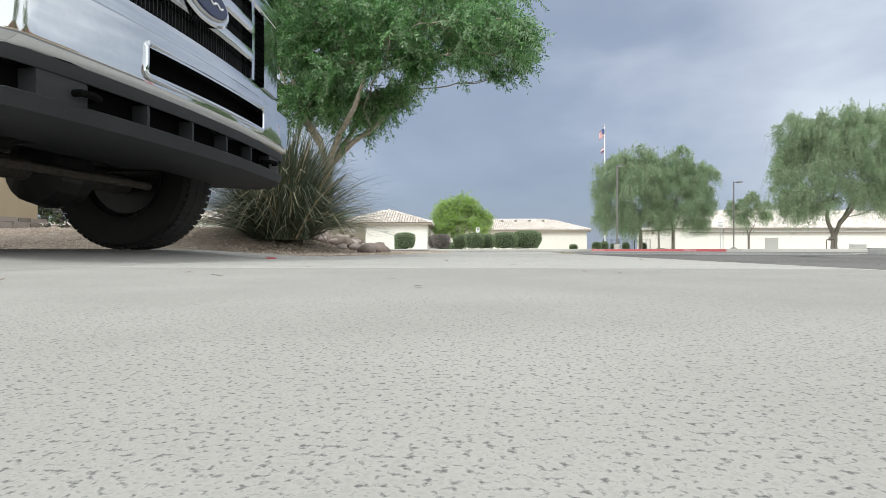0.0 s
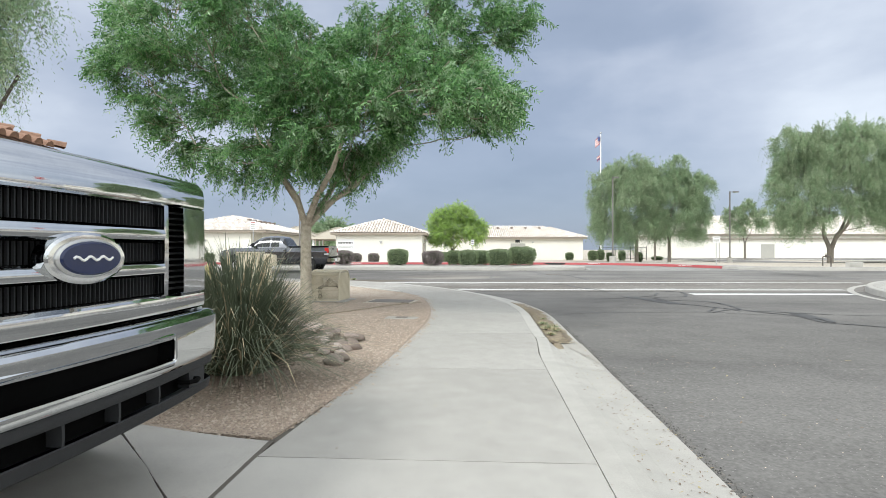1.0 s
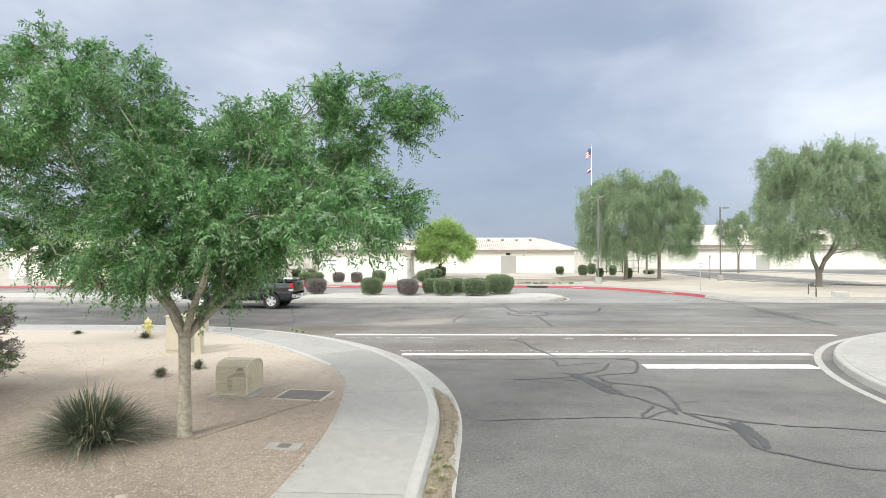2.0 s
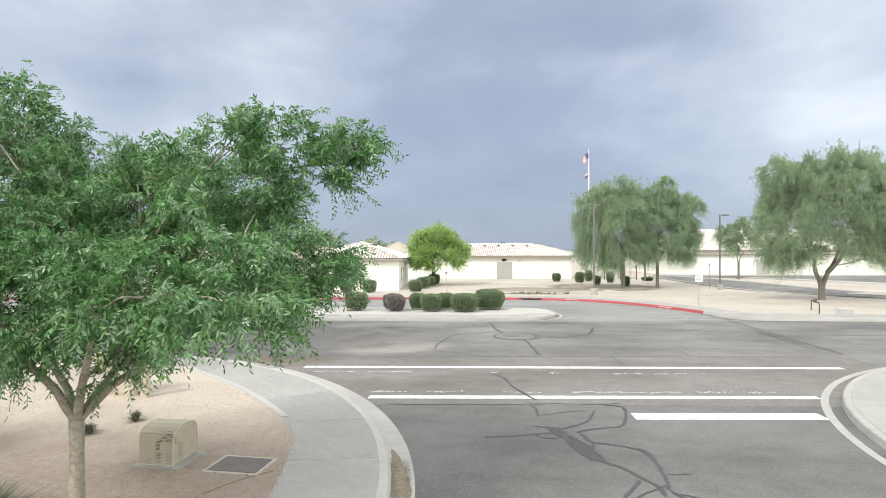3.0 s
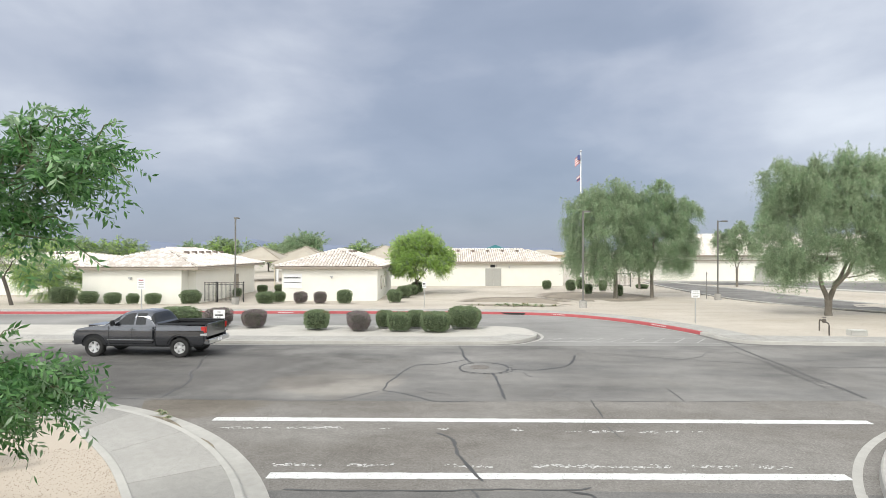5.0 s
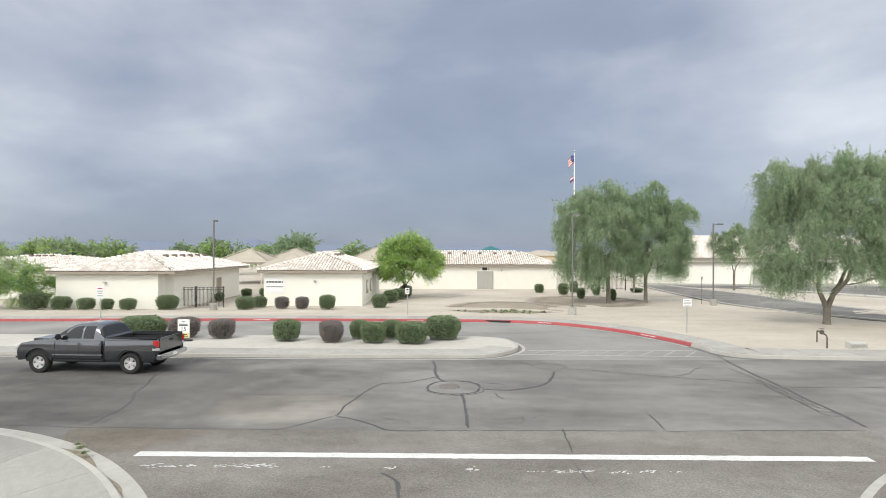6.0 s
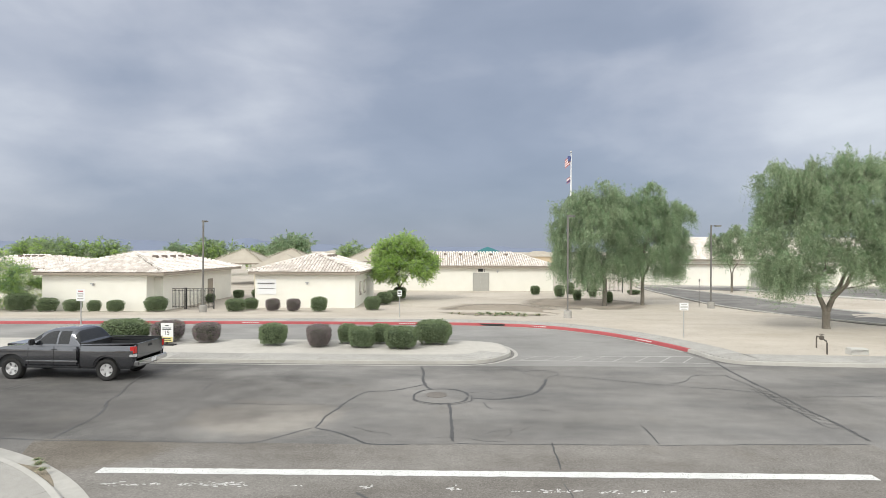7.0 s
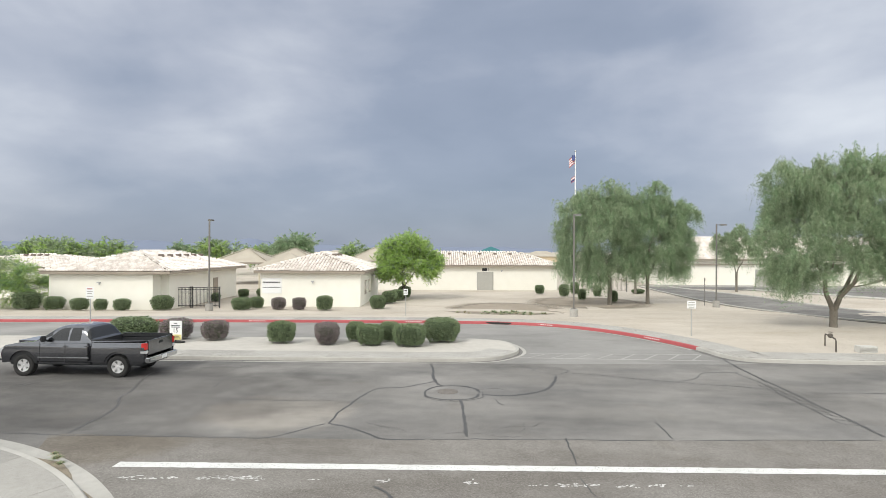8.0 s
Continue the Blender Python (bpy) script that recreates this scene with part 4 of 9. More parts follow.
crack([(-5.56, 22.37), (-5.64, 23.11), (-5.82, 24.54), (-6.49, 25.96), (-6.66, 26.83), (-7.44, 28.99), (-7.3, 30.22), (-7.21, 31.59)], 0.09, 0.04)
crack([(-3.03, 25.94), (-1.17, 25.88), (-0.11, 25.96), (0.62, 25.94), (1.15, 25.98)], 0.04, 0.04)
crack([(3.05, 31.8), (3.27, 30.71), (3.28, 29.71), (3.58, 28.39), (3.79, 28.16)], 0.22, 0.04)
crack([(4.43, 26.42), (4.55, 25.29), (4.6, 24.19), (4.68, 22.78)], 0.16, 0.04)
crack([(5.11, 27.03), (5.99, 26.95), (6.77, 27.37), (7.42, 28.03), (7.81, 29.14), (8.01, 30.07)], 0.15, 0.04)
crack([(8.04, 30.27), (7.53, 30.53), (7.25, 31.02), (7.65, 31.48), (8.32, 31.42), (8.56, 30.81), (8.04, 30.27)], 0.06, 0.04)
crack([(6.66, 32.08), (7.25, 31.02)], 0.05, 0.04)
crack([(8.52, 30.6), (10.04, 30.13), (11.35, 29.58), (13.16, 29.02), (14.06, 28.84), (15.21, 28.45)], 0.06, 0.04)
crack([(12.3, 29.39), (13.14, 29.99), (13.67, 30.8), (14.2, 31.04), (15.31, 31.12)], 0.06, 0.04)
crack([(15.87, 34.16), (15.7, 32.44), (15.59, 30.36), (15.58, 28.09), (15.48, 26.38), (15.5, 25.12), (15.41, 23.53)], 0.2, 0.04)
crack([(15.09, 31.11), (15.18, 29.96), (15.22, 28.85), (15.08, 27.69), (15.05, 26.23), (15.01, 25.08), (15.15, 24.58), (15.7, 24.62)], 0.06, 0.04)
crack([(15.07, 27.83), (16.02, 27.9), (17.46, 28.16), (18.7, 28.17), (23.12, 28.42)], 0.06, 0.04)
crack([(9.87, 24.41), (9.91, 23.73), (9.91, 23.02)], 0.07, 0.04)
crack([(7.18, 22.96), (7.16, 22.15), (7.19, 21.43), (7.13, 21.1)], 0.05, 0.04)
crack([(7.08, 20.48), (7.17, 19.8), (7.27, 19.5)], 0.05, 0.04)
crack([(5.52, 26.57), (5.67, 25.98), (5.84, 25.81)], 0.06, 0.04)
crack([(5.08, 27.7), (5.66, 27.9), (5.94, 27.61)], 0.04, 0.04)
crack([(-1.91, 27.98), (-1.68, 28.51), (-1.3, 28.63)], 0.03, 0.04)
crack([(-4.16, 27.32), (-4.19, 27.81), (-4.26, 28.41)], 0.03, 0.04)
crack([(-30, 22.6), (-12.24, 22.5)], 0.08, 0.04)
crack(arc(4.13, 27.25, 0.93, 0, 360, 20), 0.12, 0.04)
crack(arc(4.20, 27.15, 1.02, 200, 380, 12), 0.05, 0.06)
crack([(4.0, 26.35), (4.3, 26.15), (4.7, 26.3)], 0.05, 0.05)
for i in range(10):
    # crazed asphalt between the two long cracks
    y = 24.9 + i * 0.42
    crack([(15.45, y - 0.1), (15.15 - random.uniform(0, 0.1), y + 0.22), (15.02, y + 0.5)], 0.045, 0.05)
    if i % 2:
        crack([(15.30, y), (15.28, y + 0.45)], 0.04, 0.05)
# side street
crack([(2.84, 19.74), (3.26, 19.27), (3.44, 18.28), (3.74, 17.46), (3.95, 16.9)], 0.12, 0.04)
crack([(3.73, 16.6), (3.82, 16.21), (3.82, 15.6)], 0.1, 0.04)
crack([(3.83, 15.67), (4.51, 15.92), (5.14, 16.1)], 0.04, 0.04)
crack([(0.27, 16.39), (1.86, 16.41), (3.35, 16.57), (4.62, 16.61), (5.52, 16.7), (5.94, 16.85)], 0.10, 0.04)
crack([(5.5, 16.62), (5.87, 16.45), (5.83, 15.96), (5.52, 15.02), (5.23, 14.91), (4.75, 14.71), (4.5, 14.52)], 0.13, 0.04)
crack([(5.17, 16.1), (4.94, 15.4), (4.73, 15.16), (4.34, 14.8), (4.04, 14.58)], 0.12, 0.04)
crack([(2.61, 14.14), (3.22, 14.25), (3.64, 14.36), (3.97, 14.49), (4.21, 14.68)], 0.08, 0.04)
crack([(3.64, 14.36), (3.78, 14.15), (4.08, 14.17), (4.27, 14.4)], 0.07, 0.04)
crack([(4.02, 14.87), (4.12, 14.44), (4.32, 14.06), (4.43, 13.58), (4.56, 13.25), (4.64, 13.0)], 0.34, 0.04)
crack([(4.55, 14.47), (4.63, 14.07), (4.68, 13.83), (4.51, 13.24)], 0.1, 0.04)
crack([(4.6, 14.2), (4.75, 13.96), (5.07, 13.85), (5.4, 13.63), (5.6, 13.35), (5.64, 13.06)], 0.12, 0.04)
crack([(3.64, 14.91), (3.91, 14.83), (4.05, 14.67)], 0.05, 0.04)
crack([(4.38, 14.1), (4.58, 13.14), (4.96, 12.68), (5.16, 12.3), (5.32, 12.01), (5.33, 11.63)], 0.14, 0.04)
crack([(5.48, 13.7), (5.65, 13.33), (5.53, 12.47), (5.45, 11.81)], 0.12, 0.04)
crack([(5.45, 11.81), (5.69, 11.33), (5.96, 10.9), (5.9, 10.12), (5.98, 9.9)], 0.2, 0.04)
crack([(5.98, 9.9), (6.23, 9.78), (6.49, 9.56), (6.72, 9.36), (7.13, 9.25), (8.22, 9.05)], 0.1, 0.04)
crack([(5.58, 12.48), (6.08, 12.54)], 0.05, 0.04)
crack([(5.08, 12.22), (4.74, 11.6), (4.66, 11.37)], 0.1, 0.04)
crack([(1.88, 11.12), (2.36, 11.14), (3.33, 11.32), (4.11, 11.4), (4.68, 11.4), (5.09, 11.2), (5.55, 10.96), (5.9, 10.76)], 0.06, 0.04)
crack([(4.72, 11.37), (5.2, 11.79), (5.5, 12.09)], 0.08, 0.04)
crack([(5.56, 11.71), (5.95, 11.5), (6.31, 11.27), (6.8, 11.15)], 0.12, 0.04)
crack([(6.8, 11.15), (7.37, 11.06), (8.28, 10.89), (9.66, 10.7)], 0.07, 0.04)
crack([(6.13, 11.26), (6.12, 10.85), (6.04, 10.42), (5.96, 10.01)], 0.34, 0.04)
for i in range(12):
    x, y = random.uniform(-20, 22), random.uniform(22.8, 30.8)
    d = random.uniform(0, 6.28)
    crack([(x, y), (x + math.cos(d) * random.uniform(.6, 2.2), y + math.sin(d) * random.uniform(.5, 1.4))], 0.016, 0.14)
tagged(from_lists("sealed_cracks", crack_v, crack_f, "seal"), "dark sealed cracks wandering over the asphalt", "crack sealant", kind="stuff")


# ---- school buildings ----
TURN = 3.3      # degrees by which the school is turned against the road


def tile_slope(verts, faces, a, b, c, d, pitch=0.30, course=0.40):
    """Barrel tiles over a slope: a-b along the eave, d-c along the top (d above a)."""
    a, b, c, d = (Vector(p) for p in (a, b, c, d))
    along = (b - a).normalized()
    up_n = along.cross(((d + c) / 2 - (a + b) / 2).normalized()).normalized()
    if up_n.z < 0:
        up_n = -up_n
    height = ((d + c) / 2 - (a + b) / 2).length
    n = max(1, round(height / course))
    for i in range(n):
        t0, t1 = i / n, min((i + 1.12) / n, 1.0)
        l0, r0, l1, r1 = a.lerp(d, t0), b.lerp(c, t0), a.lerp(d, t1), b.lerp(c, t1)
        s0, e0 = (l0 - a).dot(along), (r0 - a).dot(along)
        s1, e1 = (l1 - a).dot(along), (r1 - a).dot(along)
        base0 = a + (l0 - a) - along * s0
        base1 = a + (l1 - a) - along * s1
        k = math.ceil(max(s0, s1 - pitch * 0.5) / pitch)
        while (k + 1) * pitch <= min(e0, e1 + pitch * 0.5) + 0.02:
            x0 = k * pitch
            jit = random.uniform(-0.012, 0.012)
            q = len(verts)
            for bse, lift in ((base0, 0.070 + jit), (base1, 0.010)):
                for w, h in ((0.10, -0.03), (0.26, 0.055), (0.5, 0.080), (0.74, 0.055), (0.90, -0.03)):
                    verts.append(tuple(bse + along * (x0 + w * pitch) + up_n * (lift + h)))
            for m_ in range(4):
                faces.append((q + m_, q + m_ + 1, q + m_ + 6, q + m_ + 5))
            faces.append((q, q + 4, q + 3, q + 2, q + 1))
            k += 1


def cap_row(verts, faces, p, q, r=0.11, step=0.42):
    """Half-round cap tiles along a hip or ridge."""
    p, q = Vector(p), Vector(q)
    n = max(1, int((q - p).length / step))
    d = (q - p).normalized()
    s = d.cross(Vector((0, 0, 1))).normalized()
    u = s.cross(d)
    for i in range(n):
        a, b = p + d * step * i, p + d * (step * i + step * 0.74)
        k = len(verts)
        for c, lift, rr in ((a, 0.07, r * 1.12), (b, 0.04, r * 0.92)):
            for j in range(5):
                t = math.pi * j / 4
                verts.append(tuple(c + s * math.cos(t) * rr + u * (math.sin(t) * rr + lift)))
        faces.extend([(k + j, k + j + 1, k + j + 6, k + j + 5) for j in range(4)])
        faces.append((k + 4, k + 3, k + 2, k + 1, k))


def hip_building(name, label, at, wx, wy, wall_h, over=0.45, pitch=0.37, tiles="tile", wall="stucco", course=0.37, barrel=0.27, boxes=None, vents=0, posts=False):
    """A stucco block (wx wide, wy deep, from its front left corner) under a hipped tile roof."""
    b = thing(name, label, "building", at)
    if posts:
        for px in (0.1, wx - 0.1):
            for py in (0.1, wy - 0.1):
                part("post", boxed((px - 0.12, py - 0.12, -0.1), (px + 0.12, py + 0.12, wall_h), 0.01), "white", b, "square white post")
    else:
        bm = bmesh.new()
        for lo, hi in (boxes or [((0, 0), (wx, wy))]):
            box(bm, (lo[0], lo[1], -0.1), (hi[0], hi[1], wall_h), 0.02)
        part("wall", bm, wall, b)
    x0, y0, x1, y1, z = -over, -over, wx + over, wy + over, wall_h
    w, d = x1 - x0, y1 - y0
    h = min(w, d) / 2
    top = z + 0.16 + h * pitch
    e = z + 0.16
    if w <= d:
        p, q = (x0 + h, y0 + h, top), (x0 + h, y1 - h, top)
        slopes = [((x0, y0, e), (x1, y0, e), p, p), ((x1, y0, e), (x1, y1, e), q, p), ((x1, y1, e), (x0, y1, e), q, q), ((x0, y1, e), (x0, y0, e), p, q)]
    else:
        p, q = (x0 + h, y0 + h, top), (x1 - h, y0 + h, top)
        slopes = [((x0, y0, e), (x1, y0, e), q, p), ((x1, y0, e), (x1, y1, e), q, q), ((x1, y1, e), (x0, y1, e), p, q), ((x0, y1, e), (x0, y0, e), p, p)]
    bm = bmesh.new()
    vs = [bm.verts.new(c) for c in ((x0, y0, e), (x1, y0, e), (x1, y1, e), (x0, y1, e), p, q)]
    if w <= d:
        fs = ((0, 1, 4), (1, 2, 5, 4), (2, 3, 5), (3, 0, 4, 5), (3, 2, 1, 0))
    else:
        fs = ((0, 1, 5, 4), (1, 2, 5), (2, 3, 4, 5), (3, 0, 4), (3, 2, 1, 0))
    for f in fs:
        bm.faces.new([vs[i] for i in f])
    bmesh.ops.recalc_face_normals(bm, faces=bm.faces[:])
    # underlay under pale tiles is darkened to paint the shade between them
    roof = part("roof", bm, "tile_pan" if tiles == "tile" else tiles, b)
    V, F = [], []
    for s in slopes[:2] + slopes[3:]:
        if not posts:
            tile_slope(V, F, *s, pitch=barrel, course=course)
    if F:
        t = from_lists("tiling", V, F, tiles, roof)
        t["kind"] = "stuff"
    V, F = [], []
    cap_row(V, F, p, q)
    for corner in ((x0, y0, e), (x1, y0, e)):
        cap_row(V, F, corner, p if (w <= d or corner[0] == x0) else q)
    for corner in ((x0, y1, e), (x1, y1, e)):
        cap_row(V, F, corner, q if (w <= d or corner[0] == x1) else p)
    t = from_lists("ridge_capping", V, F, tiles, roof)
    t["kind"] = "stuff"
    bm = bmesh.new()
    f = 0.05
    box(bm, (x0 + 0.02, y0 + 0.02, z - 0.04), (x1 - 0.02, y0 + 0.02 + f, z + 0.155), 0.006)
    box(bm, (x0 + 0.02, y0 + 0.02 + f, z - 0.04), (x0 + 0.02 + f, y1 - 0.02 - f, z + 0.155), 0.006)
    box(bm, (x1 - 0.02 - f, y0 + 0.02 + f, z - 0.04), (x1 - 0.02, y1 - 0.02 - f, z + 0.155), 0.006)
    box(bm, (x0 + 0.02, y1 - 0.02 - f, z - 0.04), (x1 - 0.02, y1 - 0.02, z + 0.155), 0.006)
    part("fascia", bm, "fascia", b, "weathered wooden fascia board")
    bm = boxed((x0 + 0.08, y0 + 0.08, z), (x1 - 0.08, y1 - 0.08, z + 0.03))
    part("soffit", bm, "fascia", b)
    for i in range(vents):
        u = (i + 0.6) / (vents + 0.2)
        px = p[0] + (q[0] - p[0]) * u
        py = p[1] + (q[1] - p[1]) * u
        bm = bmesh.new()
        cx, cy = (px, py - 1.0) if w > d else (px + 1.0, py)
        cz = top - pitch * 1.0
        box(bm, (cx - 0.19, cy - 0.18, cz - 0.05), (cx + 0.19, cy + 0.18, cz + 0.27), 0.04)
        part("roof_vent", bm, "vent", b, "dark dormer roof vent")
    return b


def wall_lamp(parent, x, z, y=0.0):
    bm = boxed((x - 0.12, y - 0.20, z), (x + 0.12, y, z + 0.10), 0.02)
    box(bm, (x - 0.06, y - 0.05, z - 0.12), (x + 0.06, y, z), 0.01)
    part("wall_lamp", bm, "steel", parent, "small grey wall light")


def flush_door(parent, x0, x1, z1, y=0.0, leaves=2):
    """A double door in its frame, standing proud of the wall."""
    fr = bmesh.new()
    box(fr, (x0 - 0.07, y - 0.05, 0), (x0, y + 0.02, z1 + 0.07), 0.006)
    box(fr, (x1, y - 0.05, 0), (x1 + 0.07, y + 0.02, z1 + 0.07), 0.006)
    box(fr, (x0, y - 0.05, z1), (x1, y + 0.02, z1 + 0.07), 0.006)
    dr = part("door", fr, "door", parent, "grey metal double door")
    w = (x1 - x0) / leaves
    for i in range(leaves):
        part("door_leaf", boxed((x0 + i * w + 0.004, y - 0.03, 0.02), (x0 + (i + 1) * w - 0.004, y + 0.015, z1 - 0.004), 0.006), "door", dr)
    part("door_handle", boxed((x0 + w - 0.10, y - 0.07, 1.0), (x0 + w - 0.06, y - 0.03, 1.2), 0.01), "steel", dr)


def bars_sign(parent, x0, x1, z0, z1, rows, y, mat="black", name="writing", seed=1):
    """Unreadable writing as plain bars."""
    rnd = random.Random(seed)
    for zc, h, a, b_ in rows:
        x = x0 + (x1 - x0) * a
        while x < x0 + (x1 - x0) * b_:
            w = rnd.uniform(0.6, 2.4) * h
            xe = min(x + w, x0 + (x1 - x0) * b_)
            part(name, boxed((x, y - 0.004, z0 + (z1 - z0) * zc - h / 2), (xe, y, z0 + (z1 - z0) * zc + h / 2)), mat, parent)
            x = xe + h * 0.5


hall_b = hip_building("school_building", "cream stucco school building, pale tile roof, white banner", pose(-12.65, 52.9, 0.0, 0, 0, TURN), 8.25, 12.6, 2.85, vents=3, pitch=0.32)
wall_lamp(hall_b, 4.3, 2.1)
banner = part("banner", boxed((0.15, -0.03, 1.15), (1.75, -0.004, 2.40), 0.004), "white", hall_b, "white vinyl banner with dark writing")
bars_sign(banner, 0.2, 1.7, 1.15, 2.40, [(0.72, 0.13, 0.03, 0.97), (0.40, 0.07, 0.03, 0.97)], -0.032, seed=3)
for y_ in (2.4, 5.0):
    w = part("window", boxed((8.24, y_, 0.9), (8.29, y_ + 1.0, 2.1), 0.005), "fascia", hall_b, "narrow window in the side wall")
    part("pane", boxed((8.28, y_ + 0.08, 0.98), (8.30, y_ + 0.92, 2.02)), "glass_dark", w)
part("side_lamp", boxed((8.24, 7.4, 2.3), (8.45, 7.7, 2.45), 0.02), "white", hall_b, "white wall light")

hall_a = hip_building("school_building", "cream stucco school building with pale tile roof beside a gate", pose(-27.7, 49.0, 0.0, 0, 0, TURN), 9.1, 15.5, 2.85, vents=0, pitch=0.30,
                      boxes=[((0, 0), (8.0, 1.25)), ((0, 1.2), (8.65, 15.5))])
wall_lamp(hall_a, 3.9, 2.1)
flush = part("side_door", boxed((8.63, 9.6, 0.0), (8.70, 10.7, 2.05), 0.01), "fascia", hall_a, "brown side door")
for i in range(6):
    bm = boxed((4.6 + 1.4, 4.6 + i * 1.55, 3.90), (5.0 + 1.4, 5.0 + i * 1.55, 4.30), 0.04)
    part("roof_vent", bm, "vent", hall_a, "dark dormer roof vent")

hall_c = hip_building("school_building", "long cream stucco school building with a grey double door", pose(-7.0, 73.0, 0.0, 0, 0, TURN), 21.8, 8.2, 2.85, vents=7, pitch=0.34)
flush_door(hall_c, 12.35, 14.15, 2.15)
bars_sign(hall_c, 12.9, 13.7, 2.25, 2.75, [(0.5, 0.34, 0.0, 1.0)], -0.02, name="number_plate", seed=5)
wall_lamp(hall_c, 15.2, 2.35)

hall_d = hip_building("school_building", "large cream stucco hall with high pale tile roof", pose(30.5, 86.5, 0.0, 0, 0, TURN), 60.0, 17.0, 3.55, pitch=0.36)
flush_door(hall_d, 13.6, 15.5, 2.15)
part("canopy", boxed((2.0, -0.35, 2.95), (59.0, -0.01, 3.10), 0.02), "fascia", hall_d)

hall_e = hip_building("school_building", "cream stucco building with a pale tile roof behind the shrubs", pose(-47.0, 57.0, 0.0, 0, 0, TURN), 15.0, 12.0, 2.85, vents=4, pitch=0.17)
hall_f = hip_building("shade_shelter", "open shelter with a grey-tan hipped roof on white posts", pose(-29.6, 80.0, 0.0, 0, 0, TURN), 6.6, 6.6, 2.9, pitch=0.5, tiles="shingle", posts=True)
hall_g = hip_building("shade_shelter", "open shelter with a grey-tan hipped roof on white posts", pose(-25.6, 86.0, 0.0, 0, 0, TURN), 7.6, 7.6, 2.9, pitch=0.45, tiles="shingle", posts=True)
hall_h = hip_building("shade_shelter", "open shelter with a grey-tan hipped roof on white posts", pose(-14.2, 92.0, 0.0, 0, 0, TURN), 7.5, 7.5, 3.0, pitch=0.5, tiles="shingle", posts=True)


# ---- plants ----
def shrub_mesh(name, mats, seed, n=1500, leaf=0.055, square=3.3):
    """A clipped shrub in a unit box: a knotted core, coloured as inner shade, and a skin of small leaves."""
    rnd = random.Random(seed)
    th = thing(name, "", "")

    def surf(d):
        k = (abs(d.x) ** square + abs(d.y) ** square + abs(d.z) ** square) ** (-1 / square)
        p = d * k * 0.5
        nn = noise.noise(d * 2.3 + Vector((seed, 0, 0))) * 0.09 + noise.noise(d * 6 + Vector((seed, 5, 0))) * 0.055
        p = p * (1 + nn)
        k = 1 - 0.22 * max(0.0, 0.15 - p.z) / 0.65
        return Vector((p.x * k, p.y * k, p.z))
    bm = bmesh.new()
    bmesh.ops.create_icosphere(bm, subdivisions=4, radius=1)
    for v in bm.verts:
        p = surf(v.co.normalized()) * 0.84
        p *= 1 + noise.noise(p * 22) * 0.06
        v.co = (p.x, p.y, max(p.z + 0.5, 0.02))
    # near-black core paints the shade between the leaves
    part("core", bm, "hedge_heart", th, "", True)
    V, F, S = [], [], []
    for i in range(n):
        d = Vector((rnd.gauss(0, 1), rnd.gauss(0, 1), rnd.gauss(0, 1))).normalized()
        if d.z < -0.7:
            continue
        p = surf(d) * (0.80 + 0.27 * rnd.random() ** 0.7)
        p.z = max(p.z + 0.5, 0.02)
        t = Vector((rnd.gauss(0, 1), rnd.gauss(0, 1), rnd.gauss(0, 1) + 0.6)).normalized()
        t = (t + d * 0.7).normalized()
        s = t.cross(Vector((rnd.gauss(0, 1), rnd.gauss(0, 1), rnd.gauss(0, 1)))).normalized()
        L = leaf * rnd.uniform(0.6, 1.3)
        q = len(V)
        V += [tuple(p), tuple(p + t * L * 0.5 + s * L * 0.28), tuple(p + t * L), tuple(p + t * L * 0.5 - s * L * 0.28)]
        F.append((q, q + 1, q + 2, q + 3))
        S.append(1 if rnd.random() < 0.14 and len(mats) > 1 else 0)
    lv = from_lists("foliage", V, F, mats if len(mats) > 1 else mats[0], th, slots=S)
    lv["kind"] = "stuff"
    return th


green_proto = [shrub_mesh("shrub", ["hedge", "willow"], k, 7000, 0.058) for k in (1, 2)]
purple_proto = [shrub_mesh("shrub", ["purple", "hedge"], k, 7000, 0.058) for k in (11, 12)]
# x from, x to, front y, height, kind
ISLAND_SHRUBS = [(-13.9, -11.5, 35.4, 1.12, 0), (-11.4, -9.65, 35.6, 1.05, 1), (-9.2, -7.7, 35.7, 0.97, 1), (-5.4, -4.03, 35.1, 1.05, 0), (-3.35, -1.95, 35.95, 0.92, 1), (-2.95, -1.66, 34.9, 0.95, 1),
                 (-1.62, -0.62, 36.1, 0.97, 0), (-0.83, 0.48, 34.85, 1.0, 0), (0.05, 1.15, 36.2, 0.97, 0), (0.95, 2.6, 34.65, 1.04, 0), (2.36, 4.2, 35.9, 1.2, 0)]
SCHOOL_SHRUBS = [(-30.1, -27.8, 47.6, 1.3, 0), (-27.6, -26.0, 47.7, 1.0, 0), (-25.5, -24.1, 47.8, 0.9, 0), (-23.7, -22.65, 48.0, 0.85, 0), (-22.2, -20.85, 47.9, 0.87, 0), (-19.7, -17.9, 48.4, 1.1, 0), (-19.75, -18.5, 52.6, 0.75, 0), (-18.6, -17.7, 56.0, 0.78, 0), (-18.2, -17.0, 60.6, 0.8, 0), (-16.7, -15.6, 61.5, 0.8, 0), (-13.8, -12.1, 49.2, 0.95, 0), (-12.9, -11.7, 50.8, 0.9, 0), (-10.85, -9.6, 49.9, 0.95, 1)]
